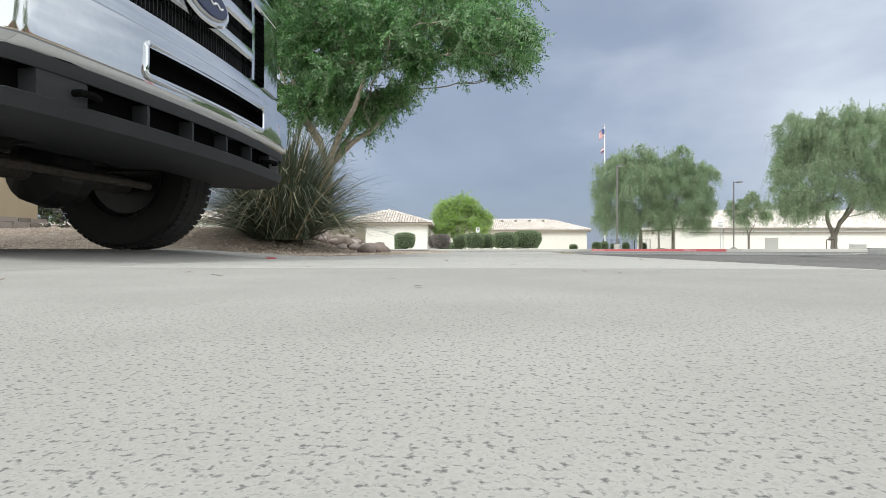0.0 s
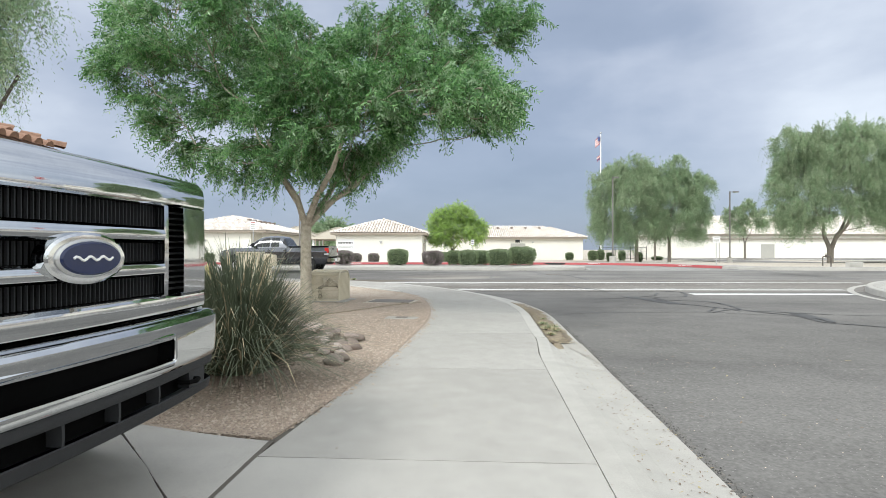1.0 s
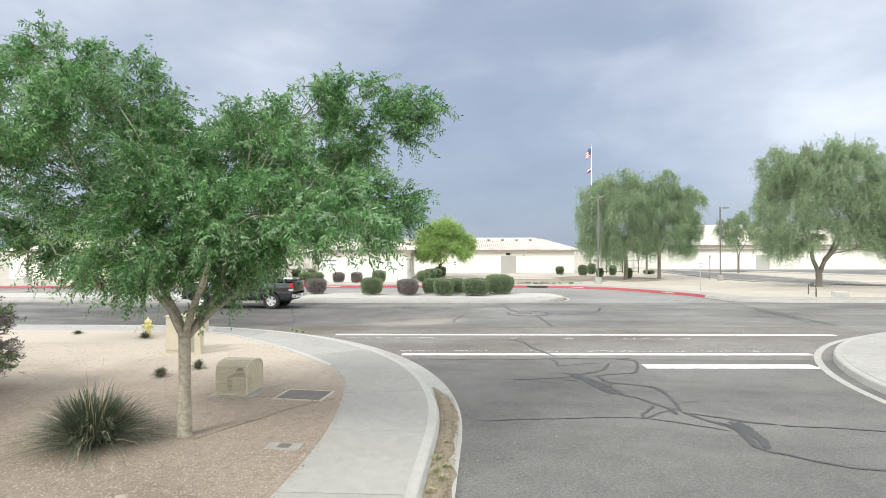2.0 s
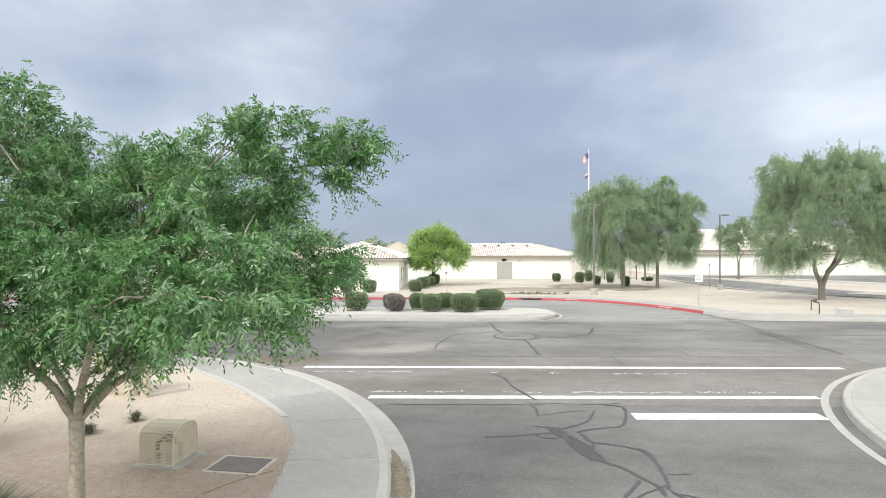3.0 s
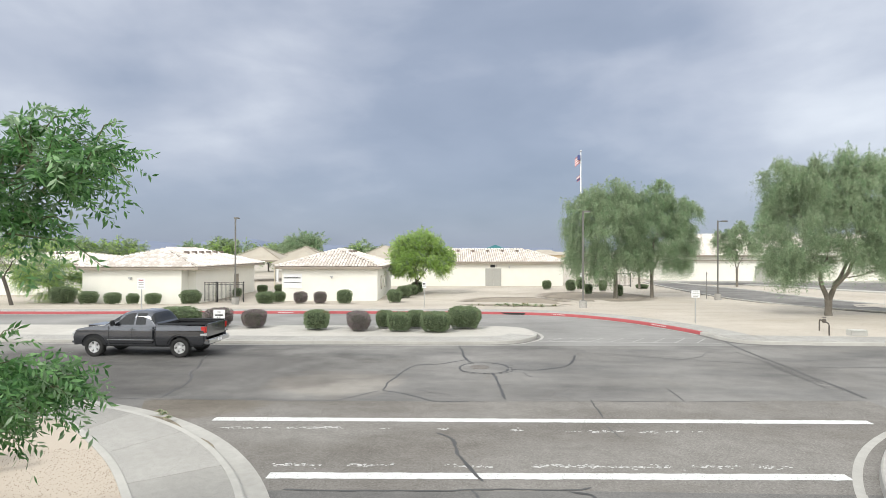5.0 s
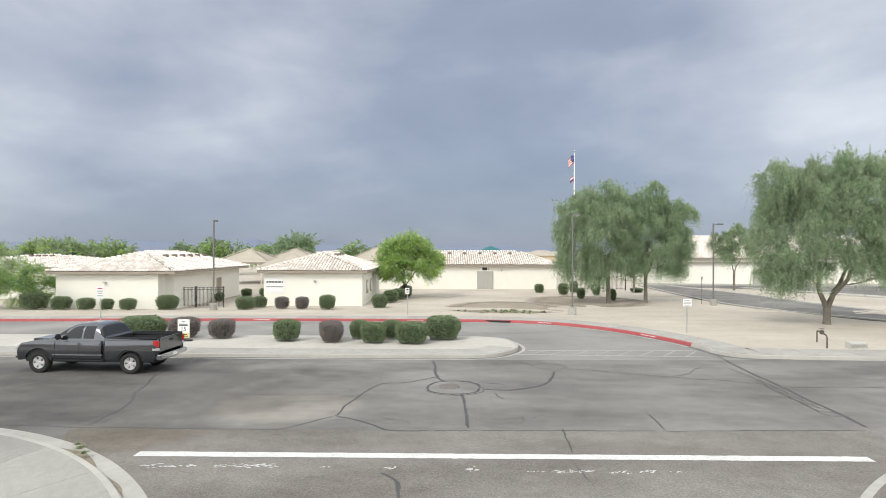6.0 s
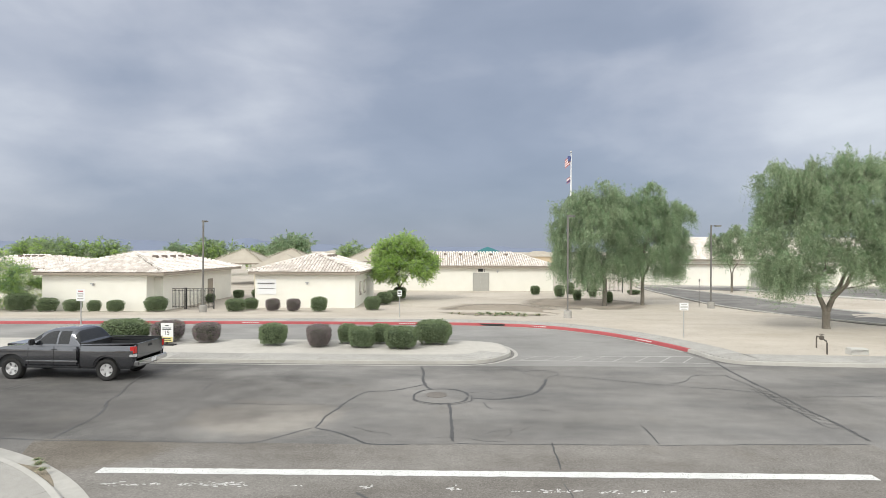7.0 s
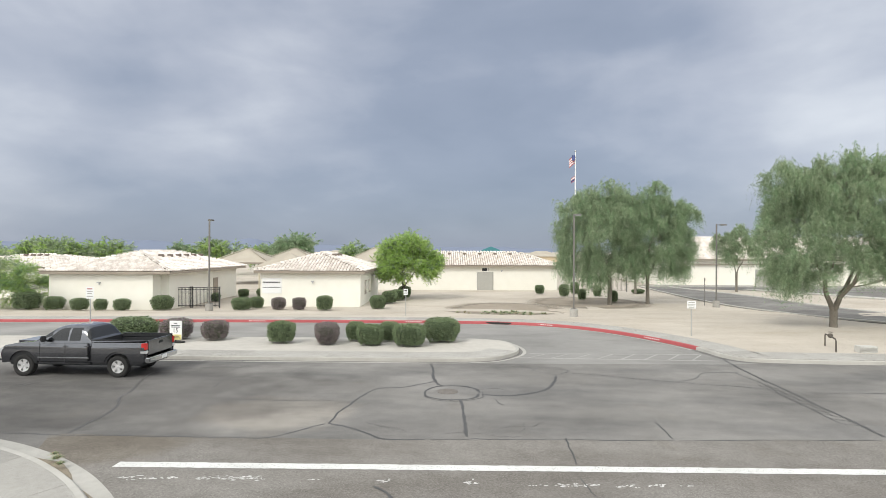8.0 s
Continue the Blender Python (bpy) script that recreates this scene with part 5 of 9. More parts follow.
SCHOOL_SHRUBS += [(-9.2, -8.0, 49.9, 0.95, 1), (-7.3, -5.85, 49.7, 1.1, 0), (-3.44, -1.95, 51.2, 1.05, 0), (-3.3, -1.7, 55.9, 1.05, 0), (-2.95, -1.4, 58.7, 1.0, 0), (-2.6, -1.1, 61.2, 1.15, 0), (11.4, 12.6, 67.8, 0.97, 0), (13.55, 14.8, 65.0, 1.2, 0), (14.75, 15.7, 61.2, 1.0, 0), (15.2, 16.3, 68.0, 1.3, 0), (17.05, 18.05, 65.2, 1.2, 0), (17.3, 18.05, 58.9, 1.05, 0), (22.2, 23.8, 69.5, 0.5, 0)]
for i, (x0, x1, y, h, k) in enumerate(ISLAND_SHRUBS + SCHOOL_SHRUBS):
    w = x1 - x0
    proto = (purple_proto if k else green_proto)[i % 2]
    dp = min(max(w * 0.9, 0.95), 1.7)
    on_island = i < len(ISLAND_SHRUBS)
    m = Matrix.Translation(((x0 + x1) / 2, y + dp / 2, 0.058 if on_island else 0.07)) @ Matrix.Rotation(random.choice((0, math.pi)) + random.uniform(-0.05, 0.05), 4, "Z") @ Matrix.Diagonal((w * (0.78 if not on_island else 0.80 if k else 0.93), dp * 0.85, h * 0.98, 1))
    c = copy_thing(proto, m)
    tagged(c, ("purple-tinged clipped sage shrub" if k else "rounded clipped green shrub") + (" on the island" if on_island else " in front of the school"), "shrub", "shrubs on the island" if on_island else "shrubs before the school")
for p in green_proto + purple_proto:
    for o in list(p.children_recursive) + [p]:
        bpy.data.objects.remove(o)


def limb(bm, a, b, r0, r1, seed, seg=8, n=6, sag=0.0, curl=0.12):
    a, b = Vector(a), Vector(b)
    L = (b - a).length
    pts, rad = [], []
    for i in range(n + 1):
        t = i / n
        w = math.sin(math.pi * t) * curl * L
        o = Vector((noise.noise((seed, t * 2.0, 0)), noise.noise((seed, t * 2.0, 7)), noise.noise((seed, t * 2.0, 13)))) * w
        pts.append(a.lerp(b, t) + o + Vector((0, 0, -sag * L * math.sin(math.pi * t))))
        rad.append(r0 + (r1 - r0) * t)
    tube(bm, pts, rad, seg)
    return pts


def tree(name, label, base, fork_z, lobes, trunk_r, leaf_mats, bark, seed, twigs=150, leaves=20, leaf_len=0.085, leaf_w=0.30, twig_len=0.55, droop=0.35, lean=(0, 0), stems=2, pale=0.15, strand=False, shell=0.55, limb_r=0.55, stem_share=0.3, sprays=9, spread=0.2, main_r=0.52, splay=0.34):
    """A tree: a tapered trunk that forks, a limb to every lobe of the crown, branches inside it, and leaves along the twigs."""
    rnd = random.Random(seed)
    B = Vector((*base, 0.0))
    th = thing(name, label, "tree", Matrix.Translation(B))
    fork = Vector((lean[0], lean[1], fork_z))
    bm = bmesh.new()
    tube(bm, [(0, 0, -0.1), (0.0, 0.0, 0.04), (lean[0] * 0.3, lean[1] * 0.3, fork_z * 0.33), (lean[0] * 0.65, lean[1] * 0.65, fork_z * 0.7), fork],
         [trunk_r * 1.35, trunk_r * 1.12, trunk_r * 0.95, trunk_r * 0.92, trunk_r * 0.98], 14)
    for v in bm.verts:
        nn = noise.noise(v.co * 6) * 0.14 * trunk_r
        v.co.x += nn
        v.co.y += noise.noise(v.co * 6 + Vector((9, 0, 0))) * 0.14 * trunk_r
    tr = part("trunk", bm, bark, th, smooth=True)
    # main stems
    cen = sum((Vector(l[:3]) - B for l in lobes), Vector()) / len(lobes)
    mains = []
    for k in range(stems):
        ang = 2 * math.pi * k / stems + rnd.uniform(-0.4, 0.4) + 0.4
        tgt = fork.lerp(cen, 0.62) + Vector((math.cos(ang), math.sin(ang) * 0.7, 0)) * (cen.z - fork_z) * splay
        bm = bmesh.new()
        pts = limb(bm, fork - Vector((0, 0, trunk_r * 0.6)), tgt, trunk_r * main_r, trunk_r * main_r * 0.5, seed + k, 10)
        part("limb", bm, bark, tr, smooth=True)
        mains.append(pts)
    V, F, S = [], [], []
    bb = bmesh.new()
    heart = cen - Vector((0, 0, 0.25 * (cen.z - fork_z)))

    def gauss3(z=1.0):
        return Vector((rnd.gauss(0, 1), rnd.gauss(0, 1), rnd.gauss(0, z)))
    # nodes that a branch may start from: a point and the way to it along the wood
    nodes = [(p, (p - fork).length) for m_ in mains for p in m_[2:]]
    for li, (lx, ly, lz, lr) in enumerate(sorted(lobes, key=lambda l: (Vector(l[:3]) - B - fork).length)):
        c = Vector((lx, ly, lz)) - B
        start, way = min(nodes, key=lambda n_: (n_[0] - c).length + 0.5 * n_[1] + (0.8 if n_[0].z > c.z + 0.2 else 0))
        bm = bmesh.new()
        thick = trunk_r * limb_r * max(0.16, 0.5 - 0.10 * way / max(lr, 0.5))
        pts = limb(bm, start, c, thick, trunk_r * 0.10, seed + 50 + li, 7, 7)
        nodes += [(p, way + (p - start).length) for p in pts[3:]]
        part("branch", bm, bark, tr, smooth=True)
        # sprays: small clusters of twigs within the lobe, with gaps between them
        m = max(4, int(sprays * lr))
        per = max(1, int(twigs * lr * lr / m))
        for k in range(m):
            d = gauss3(0.85).normalized()
            sc = c + Vector((d.x, d.y, d.z * 0.85)) * lr * rnd.uniform(shell, 0.95)
            away = ((sc - heart).normalized() * 0.8 + d * 0.35).normalized()
            if stem_share:
                fr = pts[rnd.choice((3, 4, 5, 6, 7))]
                tube(bb, [fr, fr.lerp(sc, 0.5) + gauss3() * 0.06 * lr, sc], [trunk_r * 0.085, trunk_r * 0.06, trunk_r * 0.03], 4, False)
            for j in range(per):
                root = sc + gauss3(0.8) * lr * spread
                axis = (away * 0.75 + gauss3() * 0.45 + Vector((0, 0, 0.15))).normalized()
                L = twig_len * rnd.uniform(0.55, 1.25)
                if strand:
                    mid_p = root + axis * 0.30 * L
                    tip = mid_p + Vector((axis.x * 0.22, axis.y * 0.22, -0.95)) * L * (1 - 0.3 * max(axis.z, 0))
                else:
                    mid_p = root + axis * 0.55 * L
                    tip = root + axis * L + Vector((0, 0, -droop * L))
                if rnd.random() < stem_share:
                    tube(bb, [root - axis * 0.35 * L, root, mid_p, tip], [0.007, 0.006, 0.004, 0.002], 3, False)
                ax = tip - mid_p
                axn = ax.normalized()
                side = axn.cross(gauss3()).normalized()
                nrm = axn.cross(side)
                slot = 1 if rnd.random() < pale else 0
                for q in range(leaves):
                    t = (q + rnd.random()) / leaves
                    p = root.lerp(mid_p, t * 2) if t < 0.5 else mid_p.lerp(tip, t * 2 - 1)
                    sg = -1 if q % 2 else 1
                    dirv = (axn * rnd.uniform(0.2, 0.9) + side * sg * rnd.uniform(0.4, 1.0) + nrm * rnd.uniform(-0.5, 0.5) + Vector((0, 0, -droop * rnd.uniform(0.2, 1.2)))).normalized()
                    Lf = leaf_len * rnd.uniform(0.65, 1.25)
                    wv = dirv.cross(nrm + gauss3() * 0.4)
                    wv = wv.normalized() * Lf * leaf_w * 0.5 if wv.length > 1e-4 else side * Lf * leaf_w * 0.5
                    n0 = len(V)
                    V += [tuple(p), tuple(p + dirv * Lf * 0.45 + wv), tuple(p + dirv * Lf), tuple(p + dirv * Lf * 0.45 - wv)]
                    F.append((n0, n0 + 1, n0 + 2, n0 + 3))
                    S.append(slot)
    if len(bb.faces):
        tw = part("twigwork", bb, "twig" if bark == "bark" else bark, th)
        tw["kind"] = "stuff"
    else:
        bb.free()
    cr = from_lists("crown", V, F, list(leaf_mats), th, slots=S)
    cr["kind"] = "stuff"
    return th


ASH = [(0.05, 9.7, 4.92, 0.66), (0.6, 9.9, 4.75, 0.5), (0.85, 9.9, 4.9, 0.3), (-0.25, 9.4, 3.75, 0.65), (0.3, 9.8, 3.35, 0.45), (-0.55, 9.8, 5.0, 0.5), (-1.3, 9.8, 4.2, 0.95), (-1.4, 9.3, 3.55, 0.7), (-2.3, 10.0, 4.22, 0.85), (-3.6, 9.8, 5.0, 0.95), (-4.4, 9.7, 4.2, 1.1), (-5.3, 9.8, 4.0, 0.66), (-4.5, 9.4, 3.2, 0.6), (-3.4, 9.4, 3.4, 0.95), (-6.0, 9.9, 4.4, 0.4), (-2.2, 8.7, 3.8, 0.9)]
ASH += [(-2.8, 11.1, 4.0, 1.1), (-1.1, 10.7, 4.6, 0.75), (-4.2, 11.2, 4.6, 1.0), (-3.9, 8.7, 4.7, 0.9), (-1.2, 8.9, 4.35, 0.55), (-4.7, 10.0, 5.75, 0.75), (-5.3, 9.9, 5.2, 0.6), (-5.7, 9.9, 4.75, 0.38), (-2.4, 9.5, 3.1, 0.7), (-3.1, 9.2, 2.75, 0.55), (-1.75, 9.5, 2.8, 0.5), (-4.2, 9.3, 2.75, 0.45), (-0.7, 9.3, 3.3, 0.4), (-3.6, 9.4, 2.5, 0.45)]
ASH += [(-2.6, 9.2, 2.55, 0.45), (-3.2, 9.6, 2.5, 0.4), (0.5, 9.4, 3.45, 0.4), (0.98, 10.0, 4.92, 0.28), (-0.1, 9.5, 3.35, 0.4), (0.5, 10.1, 3.3, 0.34), (-2.4, 9.8, 3.6, 0.75), (-1.9, 9.9, 3.95, 0.75), (-3.0, 9.9, 3.95, 0.75), (-2.5, 9.7, 2.95, 0.5), (-0.1, 9.7, 4.3, 0.42), (-2.3, 9.7, 1.95, 0.12)]
ASH += [(0.35, 7.9, 3.2, 0.36), (-0.1, 7.9, 3.2, 0.40), (-0.6, 8.0, 3.2, 0.5), (-0.1, 8.3, 3.7, 0.5), (-1.2, 8.1, 3.1, 0.5), (0.5, 8.4, 3.2, 0.35), (0.4, 8.5, 2.95, 0.26), (-0.2, 9.0, 3.12, 0.30), (-0.8, 8.8, 2.95, 0.42), (-1.3, 8.8, 2.85, 0.42), (-1.9, 8.6, 2.9, 0.45), (0.45, 10.2, 3.12, 0.27), (-1.75, 9.8, 2.55, 0.35), (-1.3, 9.8, 2.75, 0.35), (-2.25, 9.9, 2.6, 0.35), (-1.9, 9.6, 2.4, 0.24), (-2.1, 10.8, 2.75, 0.45), (-1.6, 10.6, 2.85, 0.4), (-2.8, 10.8, 2.65, 0.45)]
tree("ash_tree", "leafy green ash tree in the gravel yard", (-2.58, 9.82), 1.52, ASH, 0.096, ("leaf", "leaf_pale"), "bark", 4, twigs=600, leaves=20, leaf_len=0.070, leaf_w=0.30, stem_share=0.16, twig_len=0.38, droop=0.35, shell=0.42, stems=5, pale=0.22, limb_r=0.7, sprays=12, spread=0.145, main_r=0.62, splay=0.55)

M1 = [(15.6, 57, 9.4, 1.9), (14.0, 56.6, 8.0, 1.7), (17.4, 57.2, 9.0, 1.8), (15.4, 56.2, 6.4, 2.0), (13.4, 57, 5.6, 1.4), (17.6, 57.4, 6.2, 1.8), (16.0, 58.2, 7.6, 2.0), (14.6, 57.0, 4.6, 1.2)]
M2 = [(20.4, 58.4, 9.3, 1.7), (19.2, 58.0, 7.6, 1.6), (22.0, 58.5, 7.9, 1.7), (23.1, 58.4, 8.6, 1.1), (20.6, 57.6, 6.0, 1.8), (22.4, 58.6, 5.6, 1.5), (19.4, 58.8, 5.2, 1.2), (23.2, 58.4, 6.6, 1.1)]
R1 = [(27.5, 44.4, 9.6, 1.8), (25.0, 44.0, 8.6, 1.8), (24.0, 44.2, 7.0, 1.3), (25.2, 43.4, 6.4, 1.8), (27.6, 43.6, 7.2, 2.0), (30.2, 44.2, 9.4, 1.9), (30.4, 43.6, 6.6, 2.0), (32.6, 44.4, 8.2, 1.9), (33.6, 44.2, 6.0, 1.6), (28.8, 45.6, 8.0, 2.0), (25.0, 45.6, 7.4, 1.6), (31.0, 44.2, 4.6, 1.3), (26.2, 43.2, 9.9, 1.0)]
M1 += [(13.2, 56.6, 7.0, 1.3), (16.6, 56.0, 8.2, 1.5), (14.4, 57.4, 9.3, 1.2), (17.4, 56.8, 4.4, 1.2), (12.9, 57.0, 4.0, 0.9), (16.2, 56.4, 4.0, 1.0)]
M2 += [(21.4, 57.8, 9.6, 1.1), (23.7, 58.4, 7.6, 0.9), (21.6, 58.0, 4.4, 1.1), (20.2, 57.8, 4.0, 1.0), (23.4, 58.4, 4.6, 0.9)]
R1 += [(23.6, 43.6, 5.6, 1.1), (24.0, 43.4, 3.9, 0.9), (28.0, 43.0, 8.4, 1.4), (31.5, 43.4, 7.6, 1.4), (26.5, 43, 4.8, 1.4), (28.2, 43, 5.0, 1.4), (24.4, 43.4, 3.6, 0.7), (29.2, 43.2, 3.8, 1.0), (25.8, 43.4, 8.4, 1.4)]
R1 += [(24.2, 43.6, 9.6, 1.1), (29.0, 43.2, 9.6, 1.3), (24.4, 43.8, 4.4, 1.0), (32.0, 43.6, 4.0, 1.3), (29.6, 43.4, 4.4, 1.0), (23.8, 44.0, 8.2, 0.9), (33.8, 44.0, 7.4, 1.2)]
R1 += [(24.2, 43.2, 3.0, 0.7), (25.6, 43.0, 3.3, 0.8), (26.6, 43.0, 3.9, 0.7), (23.2, 43.6, 4.6, 0.7), (30.6, 43.2, 3.2, 0.9), (32.2, 43.4, 2.8, 0.9)]
lump = random.Random(77)


def lumps(lobes, n, r0, r1, drop):
    """Smaller tufts on the outside of a crown, some of them hanging."""
    out = []
    for i in range(n):
        x, y, z, r = lobes[lump.randrange(len(lobes))]
        a, b = lump.uniform(0, 6.28), lump.uniform(-0.9, 1.0)
        c = math.sqrt(max(0, 1 - b * b))
        out.append((x + r * c * math.cos(a) * 1.05, y + r * c * math.sin(a) * 0.8, max(drop, z + r * b * 0.95), lump.uniform(r0, r1)))
    return out


M1 += [(13.0, 56.6, 3.6, 0.9), (14.4, 56.2, 3.9, 1.1), (18.6, 57.2, 7.4, 1.2), (18.5, 57.4, 4.6, 1.0), (15.6, 56.0, 3.4, 0.8)]
M2 += [(19.6, 57.6, 3.8, 0.9), (22.6, 58.2, 3.9, 0.9), (18.9, 58.0, 6.2, 1.0), (24.0, 58.4, 5.4, 0.8)]
R1 += [(24.4, 43.0, 4.4, 1.0), (24.2, 43.2, 3.2, 0.6), (33.0, 43.2, 4.2, 1.2), (30.6, 42.8, 4.4, 1.1), (34.6, 44.0, 4.0, 1.0), (31.6, 43.0, 3.0, 0.8)]
M1 += [(13.6, 56.4, 2.9, 0.8), (14.8, 56.0, 2.8, 0.8), (17.9, 56.8, 3.4, 0.9), (18.4, 57.0, 5.6, 1.2)]
M2 += [(18.8, 57.6, 4.6, 1.0), (19.2, 57.6, 3.2, 0.7), (21.8, 57.9, 3.3, 0.8), (23.2, 58.2, 3.4, 0.7)]
M2 += [(19.2, 57.8, 8.3, 1.3), (18.5, 57.6, 7.6, 1.2), (20.8, 58.0, 8.0, 1.4), (18.6, 57.6, 9.0, 0.9), (22.0, 58.2, 6.6, 1.2)]
R1 += [(30.6, 43.4, 5.5, 1.5), (32.2, 43.4, 5.2, 1.5), (28.6, 43.2, 6.2, 1.4), (33.2, 43.6, 3.4, 0.9)]
M1 += lumps(M1, 24, 0.5, 0.85, 2.4)
M2 += lumps(M2, 20, 0.5, 0.85, 2.6)
R1 += lumps(R1, 22, 0.5, 0.9, 2.7)
soft = dict(leaf_w=0.24, droop=0.5, strand=True, shell=0.3, sprays=7, spread=0.19, stem_share=0.05, limb_r=0.6, main_r=0.74)
tree("mesquite_tree", "drooping grey-green mesquite tree on the school's lawn", (16.7, 57.0), 2.4, M1, 0.19, ("willow", "leaf_pale"), "bark_mesquite", 21, twigs=205, leaves=14, leaf_len=0.17, twig_len=1.1, stems=3, pale=0.2, **soft)
tree("mesquite_tree", "drooping grey-green mesquite tree on the school's lawn", (20.3, 58.2), 2.6, M2, 0.17, ("willow", "leaf_pale"), "bark_mesquite", 22, twigs=200, leaves=14, leaf_len=0.17, twig_len=1.1, stems=3, pale=0.35, **soft)
tree("mesquite_tree", "large spreading mesquite tree with hanging twigs", (27.3, 44.1), 1.1, R1, 0.225, ("willow", "leaf_pale"), "bark_mesquite", 23, twigs=235, leaves=17, leaf_len=0.145, twig_len=1.15, stems=3, pale=0.2, **soft)
tree("mesquite_tree", "slim mesquite tree behind the others", (22.5, 69.5), 2.8, [(22.5, 69.5, 5.2, 1.3), (23.2, 69.4, 4.3, 1.0)], 0.13, ("willow", "leaf_pale"), "bark_mesquite", 24, twigs=70, leaves=14, leaf_len=0.22, twig_len=1.2, stems=2, strand=True)
tree("mesquite_tree", "small mesquite tree before the long building", (35.5, 74.4), 2.2, [(34.2, 74.4, 5.9, 1.5), (36.6, 74.4, 5.6, 1.6), (35.4, 74.0, 6.6, 1.4), (35.2, 73.8, 4.4, 1.2)], 0.14, ("willow", "leaf_pale"), "bark_mesquite", 25, twigs=150, leaves=14, leaf_len=0.22, twig_len=1.1, stems=2, strand=True, spread=0.15, sprays=6)
LIME = [(-2.6, 60.2, 3.4, 1.0), (-0.4, 60.2, 3.3, 1.0), (-1.6, 61.4, 5.0, 1.4), (-3.2, 61.4, 4.3, 1.4), (0.2, 61.5, 4.3, 1.4), (-1.6, 60.6, 3.6, 1.5), (-3.6, 61.0, 3.0, 1.1), (0.8, 61.0, 3.0, 1.1), (-1.4, 62.6, 4.2, 1.3), (-3.3, 60.6, 2.5, 0.9), (-2.0, 60.2, 2.4, 0.8), (0.6, 60.6, 2.6, 0.9), (-0.6, 60.4, 5.3, 0.7), (-2.8, 60.8, 5.2, 0.8), (1.3, 61.2, 3.8, 0.8)]
tree("palo_verde_tree", "bright lime green palo verde beside the school", (-1.9, 61.4), 1.2, LIME, 0.14, ("lime", "willow"), "bark_dark", 31, twigs=340, leaves=18, leaf_len=0.14, leaf_w=0.36, twig_len=0.7, droop=0.15, stems=3, pale=0.2, shell=0.3)
tree("palo_verde_tree", "leaning palo verde tree beyond the road", (-32.0, 47.0), 2.2, [(-32.6, 47, 4.9, 1.4), (-34.4, 47, 4.4, 1.3), (-30.8, 47, 4.3, 1.2), (-32.4, 46.4, 3.6, 1.2)], 0.13, ("willow", "lime"), "bark_dark", 32, twigs=90, leaves=16, leaf_len=0.18, twig_len=0.9, stems=2, pale=0.4, lean=(-0.7, 0))
tree("palo_verde_tree", "low lime green palo verde bush beside the school", (-30.6, 49.8), 0.5, [(-31.6, 49.8, 2.6, 1.3), (-30.0, 49.6, 2.2, 1.2), (-33.2, 49.8, 2.0, 1.2), (-29.4, 50.0, 1.6, 0.9), (-31.0, 49.2, 1.5, 1.0)], 0.09, ("lime", "leaf_pale"), "bark_dark", 33, twigs=360, leaves=16, leaf_len=0.12, twig_len=0.8, stems=3, pale=0.4)
# trees beyond the school
for i, (x, y, r, z, mats) in enumerate([(-29, 108, 3.6, 4.6, ("willow", "leaf_pale")), (-64, 96, 3.2, 3.8, ("willow", "lime")), (-57, 98, 3.2, 3.6, ("willow", "lime")), (-71, 100, 3.4, 3.6, ("willow", "lime")), (-55, 118, 2.8, 3.4, ("willow", "leaf_pale")),
                                       (-42, 106, 3.0, 4.0, ("willow", "lime")), (-38, 116, 2.8, 3.2, ("willow", "lime")), (-49, 112, 2.6, 3.2, ("willow", "lime")), (-21, 128, 3.2, 3.6, ("willow", "lime")), (-16, 122, 2.4, 3.2, ("hedge", "willow")), (-7, 130, 2.4, 2.9, ("hedge", "purple")),
                                       (-84, 104, 3.4, 3.6, ("willow", "lime")), (-33, 120, 3.2, 3.4, ("willow", "leaf_pale"))]):
    lob = [(x + random.uniform(-1, 1) * r * 0.8, y + random.uniform(-1, 1), z + random.uniform(-0.3, 0.9) * r * 0.5, r * random.uniform(0.42, 0.62)) for _ in range(9)]
    tree("desert_tree", "rounded green desert tree beyond the school", (x, y), 1.6, lob, 0.18, mats, "bark_dark", 60 + i, twigs=44, leaves=12, leaf_len=0.36, leaf_w=0.36, twig_len=1.1, stems=2, pale=0.3, stem_share=0.0)


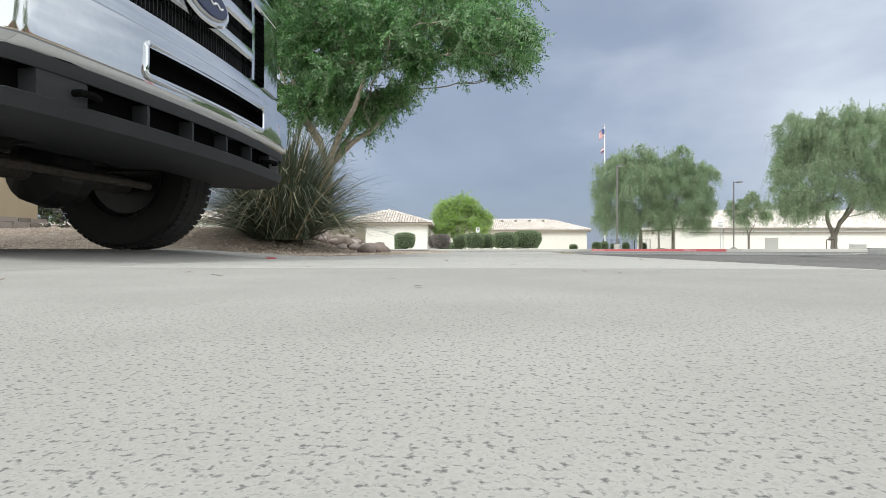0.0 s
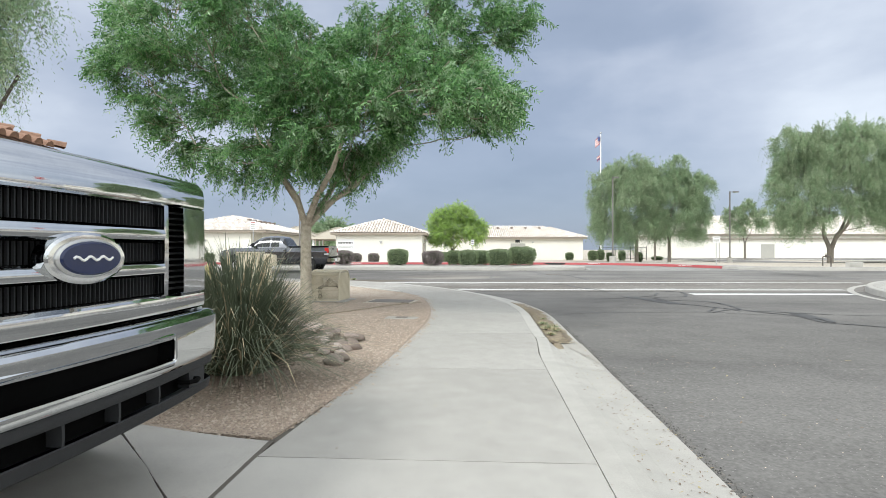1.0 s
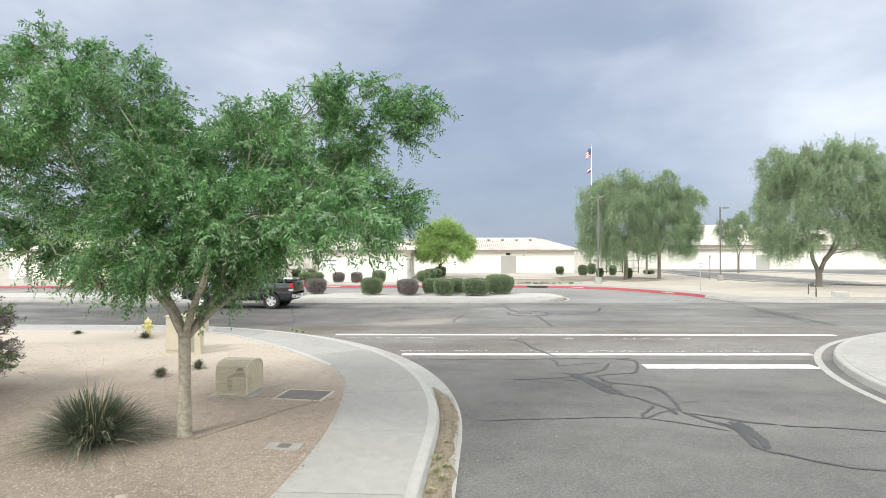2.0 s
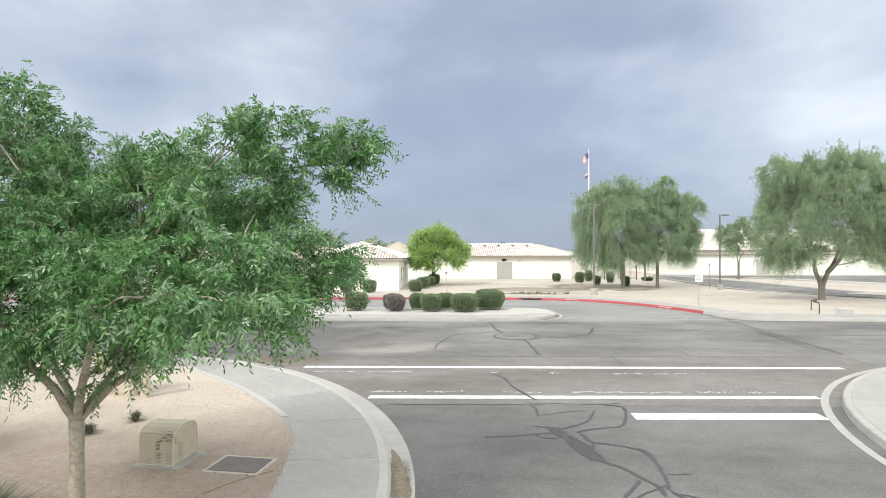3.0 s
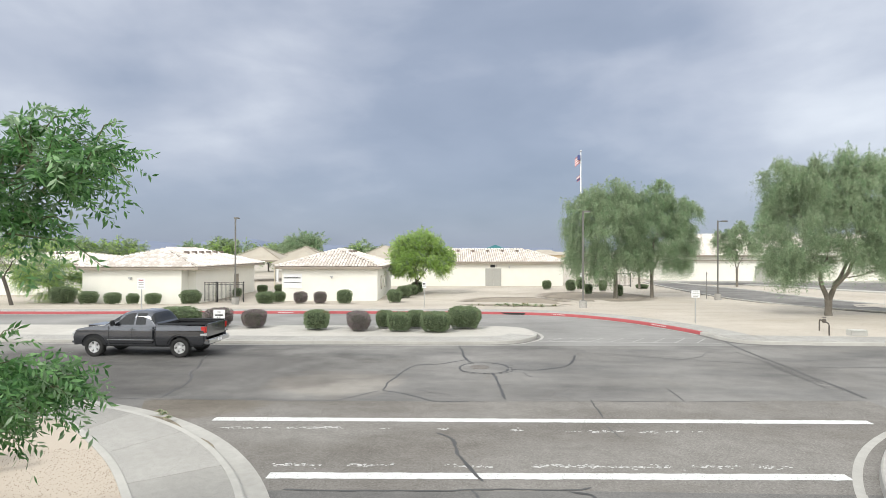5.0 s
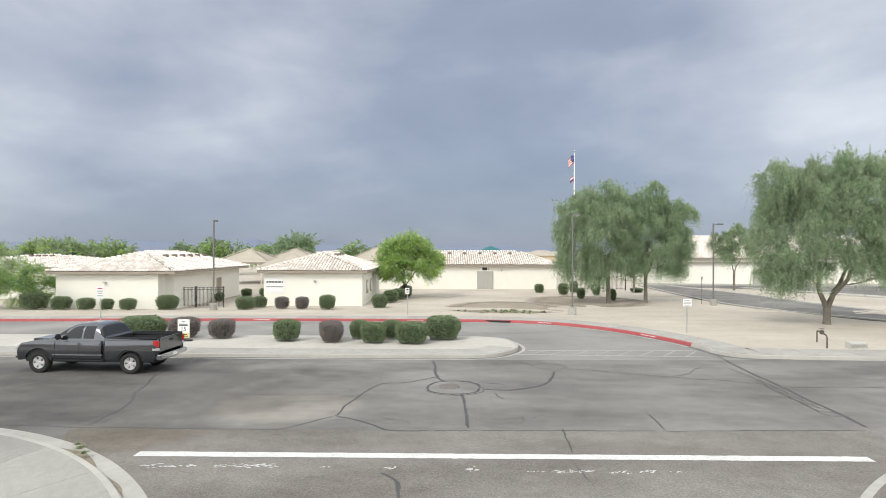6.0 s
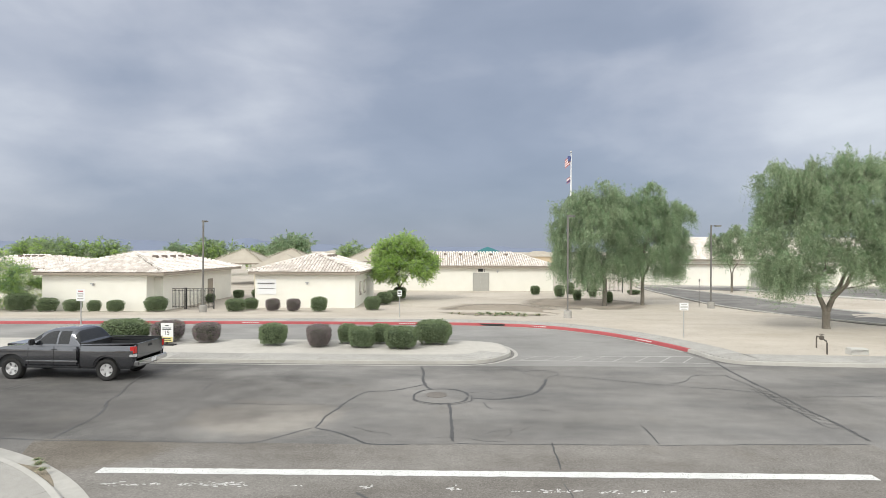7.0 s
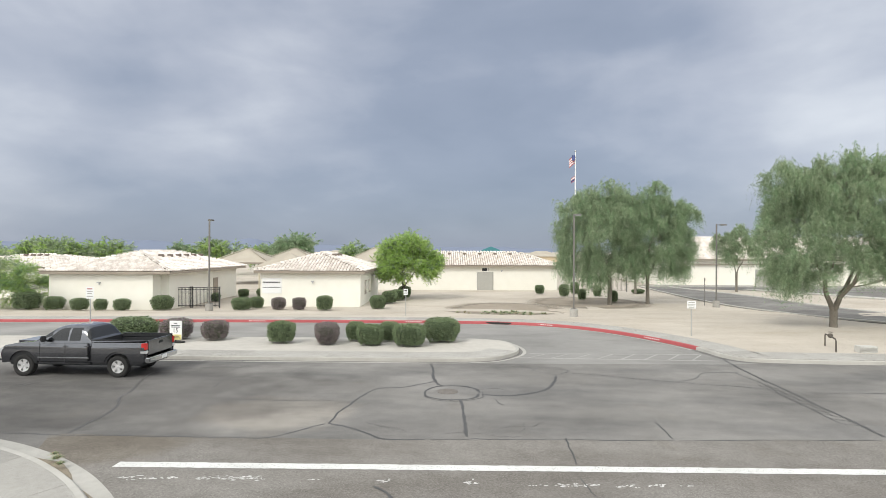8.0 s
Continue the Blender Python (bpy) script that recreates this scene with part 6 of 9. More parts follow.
def blade_clump(name, label, at, radius, height, n, seed, width=0.016, dry=0.08, stalks=0, fresh="blade"):
    """A desert spoon: a crowd of narrow arching blades."""
    rnd = random.Random(seed)
    th = thing(name, label, "plant", Matrix.Translation((*at, 0.0)))
    sets = {"foliage": ([], [], fresh), "dry_foliage": ([], [], "straw")}
    for i in range(n):
        V, F, _ = sets["dry_foliage" if rnd.random() < dry else "foliage"]
        ang = rnd.uniform(0, 2 * math.pi)
        up = rnd.random() ** 0.75
        reach = radius * (1.08 - 0.85 * up) * rnd.uniform(0.7, 1.12)
        top = height * (0.25 + 0.80 * up) * rnd.uniform(0.75, 1.08)
        r0 = rnd.uniform(0, 0.20) * radius
        d = Vector((math.cos(ang), math.sin(ang), 0))
        s = Vector((-d.y, d.x, 0))
        b = d * r0 + Vector((rnd.uniform(-.1, .1), rnd.uniform(-.1, .1), 0)) * radius * 0.6
        dr = rnd.uniform(0.0, 0.55) * (1 - up * 0.8)
        twist = rnd.uniform(-0.25, 0.25)
        w = width * rnd.uniform(0.6, 1.2)
        k = len(V)
        for q in range(5):
            t = q / 4
            p = b + d * reach * t + s * twist * reach * t * t + Vector((0, 0, 0.02 + top * (1 - (1 - t) ** 1.7) - dr * height * t ** 3))
            ww = w * (1 - 0.93 * t)
            p.z = max(p.z, 0.015)
            V += [tuple(p + s * ww), tuple(p + Vector((0, 0, 0.004)) * (1 - t)), tuple(p - s * ww)]
        for q in range(4):
            a0 = k + q * 3
            F += [(a0, a0 + 1, a0 + 4, a0 + 3), (a0 + 1, a0 + 2, a0 + 5, a0 + 4)]
    for nm, (V, F, m) in sets.items():
        if F:
            o = from_lists(nm, V, F, m, th)
            o["kind"] = "stuff"
    for i in range(stalks):
        a = rnd.uniform(0, 6.28)
        bm = tube(bmesh.new(), [(0, 0, 0), (math.cos(a) * 0.3, math.sin(a) * 0.3, height * 0.8), (math.cos(a) * 0.55, math.sin(a) * 0.55, height * 1.5)], [0.008, 0.006, 0.003], 5)
        part("stalk", bm, "straw", th)
    return th


blade_clump("desert_spoon", "large grey-green desert spoon clump on the gravel", (-1.66, 5.05), 1.02, 1.02, 2600, 5, 0.0095, dry=0.12).location.z = mound(-1.68, 5.05) - 0.02
blade_clump("desert_spoon", "smaller dark desert spoon clump on the gravel", (-3.75, 9.45), 1.2, 0.76, 1250, 6, 0.013, stalks=2)
for x, y, r, h, sd in ((-5.18, 13.6, 0.26, 0.24, 7), (-4.76, 14.45, 0.24, 0.24, 8), (-8.75, 18.8, 0.30, 0.24, 9), (-11.6, 19.6, 0.24, 0.12, 10)):
    blade_clump("grass_tuft", "small dark tuft of grass on the gravel", (x, y), r, h, 260, sd, 0.008)
for x, y, r, h, sd in ((-4.35, 20.45, 0.20, 0.10, 12), (-4.05, 20.15, 0.16, 0.08, 13), (-4.6, 20.7, 0.14, 0.07, 14)):
    blade_clump("grass_tuft", "low yellow-green weed growing in the kerb", (x, y), r, h, 150, sd, 0.007, dry=0.35, fresh="willow")
for x, y, r, h, sd in ((1.27, 8.25, 0.10, 0.05, 15), (1.38, 8.62, 0.14, 0.07, 16), (1.30, 8.80, 0.17, 0.08, 17), (1.41, 9.02, 0.11, 0.05, 18), (1.29, 9.31, 0.13, 0.06, 19), (1.37, 9.95, 0.07, 0.03, 20)):
    blade_clump("grass_tuft", "low green weeds growing in the silt of the gutter", (x, y), r, h, 110, sd, 0.005, dry=0.5, fresh="willow").location.z = ROAD_Z + 0.012
weed = random.Random(91)
for i in range(32):
    x, y = 7.6 + weed.gauss(0, 1.3), 49.6 + weed.gauss(0, 0.5)
    blade_clump("weed_tuft", "low green weed tuft in the dirt hollow", (x, y), weed.uniform(0.2, 0.5), weed.uniform(0.07, 0.2), 46, 300 + i, 0.03, dry=0.3, fresh="willow").location.z = 0.07
tree("oleander_bush", "dense rounded bush with reddish shoots beside the house", (-8.6, 11.9), 0.25, [(-8.2, 11.9, 1.3, 0.7), (-9.0, 11.9, 1.6, 0.6), (-8.6, 11.9, 1.0, 0.75), (-9.3, 11.8, 0.9, 0.7), (-8.0, 11.9, 0.75, 0.6), (-8.8, 11.3, 1.25, 0.6), (-9.9, 12.0, 1.2, 0.7), (-8.3, 12.4, 1.3, 0.5)], 0.05, ("hedge", "purple"), "bark_dark", 41, twigs=430, leaves=16, leaf_len=0.07, leaf_w=0.4, twig_len=0.3, stems=3, pale=0.35, droop=0.0)
DROOP = [(-12.1, 14.0, 6.2, 1.0), (-12.6, 14.0, 7.6, 1.5), (-11.7, 14.0, 7.0, 0.9), (-12.9, 14.0, 6.4, 1.2), (-11.9, 13.8, 8.2, 1.2)]
tree("willow_tree", "tall willow with hanging grey-green twigs behind the house", (-13.6, 14.4), 3.0, DROOP, 0.14, ("leaf_pale", "willow"), "bark_dark", 43, twigs=260, leaves=18, leaf_len=0.10, twig_len=1.3, stems=2, pale=0.4, strand=True, shell=0.2, stem_share=0.1, limb_r=0.35)


# ---- houses near by ----
house = hip_building("house", "tan stucco house with a brown tile roof beside the driveway", pose(-19.75, 4.7, 0.0), 11.35, 5.75, 2.85, over=0.62, pitch=0.38, tiles="tile_brown", wall="stucco_tan")
win = part("window", boxed((11.33, 1.2, 0.95), (11.40, 2.6, 2.2), 0.01), "white", house, "white framed window")
part("pane", boxed((11.39, 1.28, 1.03), (11.41, 2.52, 2.12)), "glass_dark", win)
part("sill", boxed((11.33, 1.1, 0.86), (11.46, 2.7, 0.95), 0.01), "white", win)
win = part("window", boxed((11.33, 4.2, 1.15), (11.40, 4.75, 2.3), 0.01), "black", house, "dark narrow window")
stone_rnd = random.Random(8)
wains = part("stone_base", boxed((11.30, 0.02, -0.05), (11.42, 5.7, 0.62), 0.01), "rock", house, "stacked brown stone veneer along the wall's foot")
stone_mesh = []
for k in range(5):
    bm = boxed((0, -0.5, -0.5), (1, 0.5, 0.5))
    bmesh.ops.subdivide_edges(bm, edges=bm.edges[:], cuts=1)
    for v in bm.verts:
        v.co *= 1 + noise.noise(v.co * 3 + Vector((k, 0, 0))) * 0.16
    me = bpy.data.meshes.new("stone")
    bm.to_mesh(me)
    bm.free()
    me.materials.append(M["rock"])
    stone_mesh.append(me)
z = 0.0
while z < 0.6:
    h = stone_rnd.uniform(0.07, 0.12)
    y = 0.03
    while y < 5.6:
        w = stone_rnd.uniform(0.18, 0.45)
        o = new("stone", stone_mesh[stone_rnd.randrange(5)])
        o.parent = wains
        o.matrix_local = Matrix.Translation((11.41, y + w / 2, z + h / 2)) @ Matrix.Diagonal((0.05, w * 0.96, h * 0.94, 1))
        y += w
    z += h
garage = hip_building("house", "tan stucco garage wing with a brown tile roof", pose(-20.5, -8.0, 0.0), 8.5, 12.2, 2.85, over=0.5, pitch=0.38, tiles="tile_brown", wall="stucco_tan")
gd = part("garage_door", boxed((8.48, 6.5, 0.02), (8.54, 11.4, 2.15), 0.01), "beige", garage, "beige panelled garage door")
for i in range(4):
    for j in range(4):
        part("panel", boxed((8.535, 6.6 + j * 1.2, 0.08 + i * 0.52), (8.555, 7.7 + j * 1.2, 0.52 + i * 0.52), 0.008), "beige", gd)
east_house = hip_building("house", "tan stucco house across the side street", pose(21.0, -14.0, 0.0), 12.0, 14.0, 2.85, over=0.5, pitch=0.38, tiles="tile_brown", wall="stucco_tan")
hip_building("house", "tan stucco house across the side street", pose(23.0, 3.0, 0.0), 13.0, 13.0, 2.85, over=0.5, pitch=0.38, tiles="tile_brown", wall="stucco_tan")
tree("willow_tree", "mesquite tree across the side street", (17.5, 5.0), 2.0, [(17.5, 5.0, 5.6, 1.6), (16.6, 4.4, 4.6, 1.2), (18.4, 5.6, 4.6, 1.3), (17.3, 5.4, 3.8, 1.1)], 0.16, ("willow", "leaf_pale"), "bark_dark", 72, twigs=70, leaves=12, leaf_len=0.18, twig_len=1.2, stems=3, strand=True)
tree("willow_tree", "mesquite tree across the side street", (14.5, -1.5), 2.0, [(14.5, -1.5, 5.5, 1.8), (13.2, -1.0, 4.6, 1.4), (15.8, -2.0, 4.4, 1.5), (14.3, -2.5, 3.8, 1.3)], 0.16, ("willow", "leaf_pale"), "bark_dark", 71, twigs=60, leaves=12, leaf_len=0.18, twig_len=1.4, stems=3, strand=True)
for i, (x, y) in enumerate(((13.4, 6.2), (14.9, 5.4), (13.8, 3.6))):
    tree("oleander_bush", "rounded green bush across the side street", (x, y), 0.2, [(x, y, 0.8, 0.6), (x + 0.5, y + 0.2, 0.7, 0.5), (x - 0.4, y - 0.2, 0.6, 0.5)], 0.04, ("hedge", "willow"), "bark_dark", 80 + i, twigs=130, leaves=12, leaf_len=0.08, twig_len=0.3, stems=2)


# ---- street furniture ----
def post_sign(x, y, h, w, hh, label, face="white", rows=(), back=False, z=0.06, post="steel", turn=0.0, band=None):
    th = thing("street_sign", label, "sign", pose(x, y, z, 0, 0, turn))
    part("post", tube(bmesh.new(), [(0, 0, -0.1), (0, 0, h - 0.02)], 0.028, 8), post, th)
    p = part("plate", boxed((-w / 2, -0.045, h - hh), (w / 2, -0.033, h), 0.004), face, th)
    if rows:
        for i, (zc, bh, a, b_, m_) in enumerate(rows):
            part("writing", boxed((-w / 2 + w * a, -0.050, h - hh + hh * zc - bh / 2), (-w / 2 + w * b_, -0.0465, h - hh + hh * zc + bh / 2)), m_, p)
    return th


post_sign(-13.6, 34.2, 2.85, 0.42, 0.58, "white regulatory sign on a steel post on the island", rows=[(0.82, 0.05, 0.2, 0.8, "redpaint"), (0.6, 0.05, 0.15, 0.85, "door"), (0.42, 0.05, 0.2, 0.8, "door"), (0.2, 0.05, 0.15, 0.85, "door")])
post_sign(16.94, 39.7, 1.95, 0.48, 0.42, "white notice sign on a thin post beside the kerb", rows=[(0.8, 0.05, 0.15, 0.85, "door"), (0.55, 0.04, 0.1, 0.9, "door"), (0.35, 0.04, 0.1, 0.9, "door"), (0.15, 0.04, 0.2, 0.8, "door")])
post_sign(0.13, 47.1, 1.92, 0.30, 0.42, "small white sign on a post beside the walk", rows=[(0.7, 0.1, 0.2, 0.8, "black"), (0.3, 0.05, 0.15, 0.85, "black")])
post_sign(-16.6, 21.4, 3.1, 0.55, 0.6, "pale sign plate on a tall steel post", face="steel", z=0.0)
post_sign(24.9, 57.4, 2.4, 0.12, 0.25, "thin post with a small plate beside the drive", post="pole", face="pole")


def stop_sign(x, y, turn):
    th = thing("stop_sign", "red octagonal stop sign on a steel post", "sign", pose(x, y, 0.07, 0, 0, turn))
    part("post", tube(bmesh.new(), [(0, 0, -0.1), (0, 0, 2.75)], 0.03, 8), "steel", th)
    for nm, r, y0, y1, m_ in (("plate", 0.38, -0.040, -0.030, "white"), ("face", 0.35, -0.046, -0.0405, "redpaint")):
        bm = bmesh.new()
        pts = [(r * math.cos(math.pi / 8 + k * math.pi / 4), r * math.sin(math.pi / 8 + k * math.pi / 4)) for k in range(8)]
        a = [bm.verts.new((px, y0, 2.4 + pz)) for px, pz in pts]
        b = [bm.verts.new((px, y1, 2.4 + pz)) for px, pz in pts]
        bm.faces.new(a)
        bm.faces.new(b[::-1])
        for k in range(8):
            bm.faces.new((a[k], b[k], b[(k + 1) % 8], a[(k + 1) % 8]))
        bmesh.ops.recalc_face_normals(bm, faces=bm.faces[:])
        part(nm, bm, m_, th)
    text(th, "STOP", (0, -0.049, 2.3), 0.26, "white", pose(0, 0, 0, 90, 0, 0))
    return th


def text(parent, s, at, size, mat, turn=None, depth=0.001, name="writing"):
    cu = bpy.data.curves.new(name, "FONT")
    cu.body, cu.size, cu.align_x, cu.extrude = s, size, "CENTER", depth
    cu.materials.append(M[mat])
    o = new(name, cu)
    o.parent = parent
    o.matrix_local = Matrix.Translation(at) @ (turn if turn is not None else pose(0, 0, 0, 90, 0, 0))
    return o


stop_sign(11.3, 13.2, 0)

# folding speed sign on the island
sand = thing("sandwich_sign", "white and yellow folding speed limit sign on a black stand", "sign", pose(-9.95, 35.3, 0.06))
part("stand", boxed((-0.42, -0.16, 0.0), (0.42, 0.16, 0.06), 0.015), "black", sand)
part("leg", tube(bmesh.new(), [(0.0, 0.0, 0.05), (0.0, 0.0, 0.22)], 0.03, 8), "black", sand)
pl = part("panel", boxed((-0.31, -0.03, 0.16), (0.31, 0.03, 1.10), 0.01), "white", sand)
part("band", boxed((-0.305, -0.036, 0.165), (0.305, -0.031, 0.42)), "yellow", pl, "yellow lower band")
text(pl, "15", (0, -0.033, 0.52), 0.30, "black")
for zc, w in ((0.98, 0.09), (0.86, 0.22), (0.79, 0.22)):
    part("writing", boxed((-w, -0.036, zc - 0.02), (w, -0.031, zc + 0.02)), "black", pl)
for zc, w in ((0.34, 0.2), (0.25, 0.24)):
    part("writing", boxed((-w, -0.040, zc - 0.02), (w, -0.0365, zc + 0.02)), "black", pl)


def lamp_post(x, y, h, label, base_h=0.55, arm=0.55, turn=0.0, z=0.07):
    th = thing("street_lamp", label, "lamp post", pose(x, y, z, 0, 0, turn))
    part("plinth", lathe(bmesh.new(), [(0.28, -0.1), (0.28, base_h - 0.03), (0.25, base_h)], 18), "concrete", th, "round pale concrete plinth")
    part("pole", boxed((-0.052, -0.052, base_h - 0.01), (0.052, 0.052, h), 0.012), "pole", th)
    part("base_plate", boxed((-0.16, -0.16, base_h), (0.16, 0.16, base_h + 0.03), 0.005), "pole", th)
    part("arm", boxed((0.05, -0.03, h - 0.10), (arm, 0.03, h - 0.04), 0.01), "pole", th)
    hd = part("head", boxed((arm - 0.12, -0.15, h - 0.12), (arm + 0.42, 0.15, h - 0.01), 0.03), "pole", th)
    part("lens", boxed((arm - 0.06, -0.11, h - 0.135), (arm + 0.36, 0.11, h - 0.121)), "clear_lens", hd)
    return th


lamp_post(11.95, 47.75, 7.25, "tall bronze lamp post on a concrete plinth", arm=0.1)
lamp_post(-15.1, 49.1, 6.95, "tall bronze lamp post on a concrete plinth beside the gate", arm=0.1, turn=90)
lamp_post(25.3, 56.0, 7.0, "tall bronze lamp post beside the drive", arm=0.4)
lamp_post(-36.8, 46.9, 6.5, "tall bronze lamp post on a concrete plinth", arm=0.3, turn=180)

pole = thing("flagpole", "tall white flagpole with two flags hanging slack", "flagpole", pose(15.95, 69.3, 0.07))
part("mast", tube(bmesh.new(), [(0, 0, -0.1), (0, 0, 7.5), (0, 0, 15.5)], [0.11, 0.09, 0.05], 10), "white", pole)
part("ball", lathe(bmesh.new(), [(0.02, 15.5), (0.09, 15.56), (0.11, 15.63), (0.07, 15.72), (0.01, 15.75)], 10), "steel", pole)
for nm, z1, w, h, cols in (("flag", 15.2, 0.75, 0.95, ("flag_red", "white")), ("small_flag", 12.9, 0.5, 0.55, ("flag_red", "flag_blue"))):
    bars = 7
    fl = None
    for k in range(bars):
        bm = bmesh.new()
        n = 6
        for i in range(n + 1):
            xx = -0.06 - w * i / n * 0.8
            for e in (0, 1):
                bm.verts.new((xx, 0.10 * math.sin(i * 1.3 + k * 0.2), z1 - h * (k + e) / bars - 0.5 * h * (i / n) ** 1.4))
        bm.verts.ensure_lookup_table()
        for i in range(n):
            bm.faces.new([bm.verts[j] for j in (2 * i, 2 * i + 2, 2 * i + 3, 2 * i + 1)])
        if fl is None:
            fl = part(nm, bm, cols[0], pole)
        else:
            part("stripe", bm, cols[k % 2] if nm == "flag" else ("flag_red" if k % 3 == 0 else "flag_blue" if k > 3 else "white"), fl)
    if nm == "flag":
        part("canton", boxed((-0.40, -0.13, z1 - 0.62), (-0.06, -0.11, z1 - 0.05), 0.0), "flag_blue", fl, "blue field of the flag")

# black picket gate between the two front buildings
gate = thing("metal_gate", "black picket fence and gate between school buildings", "gate", pose(-20.1, 51.0, 0.07, 0, 0, TURN))
gx = 4.8
for x in (0.0, 2.5, 2.62, gx):
    part("post", boxed((x - 0.035, -0.035, -0.05), (x + 0.035, 0.035, 1.72), 0.006), "black", gate)
for zz in (0.18, 1.45, 1.62):
    part("rail", boxed((0, -0.018, zz), (gx, 0.018, zz + 0.035), 0.004), "black", gate)
picket = bpy.data.meshes.new("picket")
bm = boxed((-0.009, -0.009, 0.1), (0.009, 0.009, 1.64))
bm.to_mesh(picket)
bm.free()
picket.materials.append(M["black"])
for i in range(1, 44):
    o = new("picket", picket)
    o.parent = gate
    o.location = (gx * i / 44, 0, 0)
# a second fence beyond the mesquites
gate2 = thing("metal_gate", "black picket fence behind the trees", "gate", pose(16.5, 72.5, 0.07, 0, 0, TURN))
for x in (0.0, 2.0, 4.0, 6.0):
    part("post", boxed((x - 0.04, -0.04, -0.05), (x + 0.04, 0.04, 1.75), 0.006), "black", gate2)
for zz in (0.2, 1.6):
    part("rail", boxed((0, -0.018, zz), (6.0, 0.018, zz + 0.035), 0.004), "black", gate2)
for i in range(1, 40):
    o = new("picket", picket)
    o.parent = gate2
    o.location = (6.0 * i / 40, 0, 0)

# shade shelter behind the gate
shelter = thing("shade_shelter", "open shade shelter with a tan hipped canopy", "shelter", pose(-20.0, 71.0, 0.07, 0, 0, TURN))
for x in (0, 5.5):
    for y in (0, 5.0):
        part("post", boxed((x - 0.07, y - 0.07, -0.05), (x + 0.07, y + 0.07, 2.75), 0.01), "beige", shelter)
bm = bmesh.new()
vs = [bm.verts.new(c) for c in ((-0.5, -0.5, 2.7), (6.0, -0.5, 2.7), (6.0, 5.5, 2.7), (-0.5, 5.5, 2.7), (2.75, 2.5, 4.4))]
for f in ((0, 1, 4), (1, 2, 4), (2, 3, 4), (3, 0, 4), (3, 2, 1, 0)):
    bm.faces.new([vs[i] for i in f])
part("canopy", bm, "shingle", shelter)

# storm drain mouth and stencilled writing on the red kerb


def kerb_spot(x):
    """The pose at the kerb's foot at x, with its own x axis along the kerb."""
    i = max(k for k in range(len(KERB_FOOT) - 1) if KERB_FOOT[k][0] <= x)
    (ax, ay), (bx, by) = KERB_FOOT[i], KERB_FOOT[i + 1]
    u = (x - ax) / (bx - ax)
    return pose(x, ay + (by - ay) * u, 0.0, 0, 0, math.degrees(math.atan2(by - ay, bx - ax)))


# solid block, coloured black for the shade inside the drain mouth
bm = boxed((-0.9, -0.006, -0.085), (0.9, 0.30, 0.045), 0.004)
bmesh.ops.transform(bm, matrix=kerb_spot(6.35), verts=bm.verts[:])
tagged(part("storm_drain", bm, "black"), "storm drain mouth under the red kerb, its shade painted black", "storm drain", kind="structure")
for cx in (-9.3, 0.95, 9.3, 14.35):
    bm = bmesh.new()
    for k in range(8):
        box(bm, (-0.56 + k * 0.14, 0.008, -0.015), (-0.56 + k * 0.14 + (0.09, 0.075, 0.1)[k % 3], 0.03, 0.028))
    bmesh.ops.transform(bm, matrix=kerb_spot(cx), verts=bm.verts[:])
    tagged(part("kerb_stencil", bm, "white"), "white stencilled bars on the red kerb", "road marking", kind="structure")
# backflow pipe and louvred box
pipe = thing("backflow_pipe", "rusty brown backflow pipe standing on the dirt", "pipe", pose(22.1, 36.1, 0.07))
bend = [(0.30, 0.9, -0.05), (0.30, 0.9, 0.52), (0.27, 0.8, 0.60), (0.0, 0.0, 0.62), (-0.27, -0.8, 0.60), (-0.30, -0.9, 0.52), (-0.30, -0.9, -0.05)]
part("pipe", tube(bmesh.new(), bend, 0.034, 10), "bark_dark", pipe, "dark iron pipe")
part("valve", lathe(bmesh.new(), [(0.07, -0.1), (0.10, -0.05), (0.10, 0.05), (0.07, 0.1)], 12, pose(0, 0, 0.64)), "bark_dark", pipe)
part("wheel", lathe(bmesh.new(), [(0.10, 0.0), (0.11, 0.01), (0.10, 0.02)], 12, pose(0, 0, 0.80)), "bark_dark", pipe)
lou = thing("louvred_box", "grey-white louvred ground box on the dirt", "utility box", pose(23.2, 35.3, 0.07))
part("body", boxed((-0.40, -0.2, -0.05), (0.40, 0.2, 0.30), 0.02), "box_grey", lou)
for i in range(5):
    part("louvre", boxed((-0.39, -0.235, 0.02 + i * 0.055), (0.39, -0.195, 0.055 + i * 0.055), 0.006), "box_grey", lou)

# hydrant
hyd = thing("fire_hydrant", "yellow fire hydrant on the gravel corner", "fire hydrant", pose(-8.9, 19.2, 0.0))
hyd.scale = (0.78, 0.78, 0.78)
part("barrel", lathe(bmesh.new(), [(0.17, -0.05), (0.17, 0.06), (0.12, 0.08), (0.115, 0.42), (0.15, 0.45), (0.15, 0.49), (0.115, 0.52), (0.12, 0.58)], 18), "yellow", hyd)
part("bonnet", lathe(bmesh.new(), [(0.15, 0.58), (0.15, 0.61), (0.12, 0.68), (0.06, 0.73), (0.035, 0.74), (0.035, 0.80), (0.02, 0.81)], 18), "yellow", hyd)
for r_, sx in ((0, 0.0), (90, 0.0), (-90, 0.0)):
    part("outlet", lathe(bmesh.new(), [(0.055, 0.08), (0.06, 0.2), (0.075, 0.205), (0.075, 0.235), (0.03, 0.24)], 12, pose(0, 0, 0.44, 90, 0, r_)), "yellow", hyd)
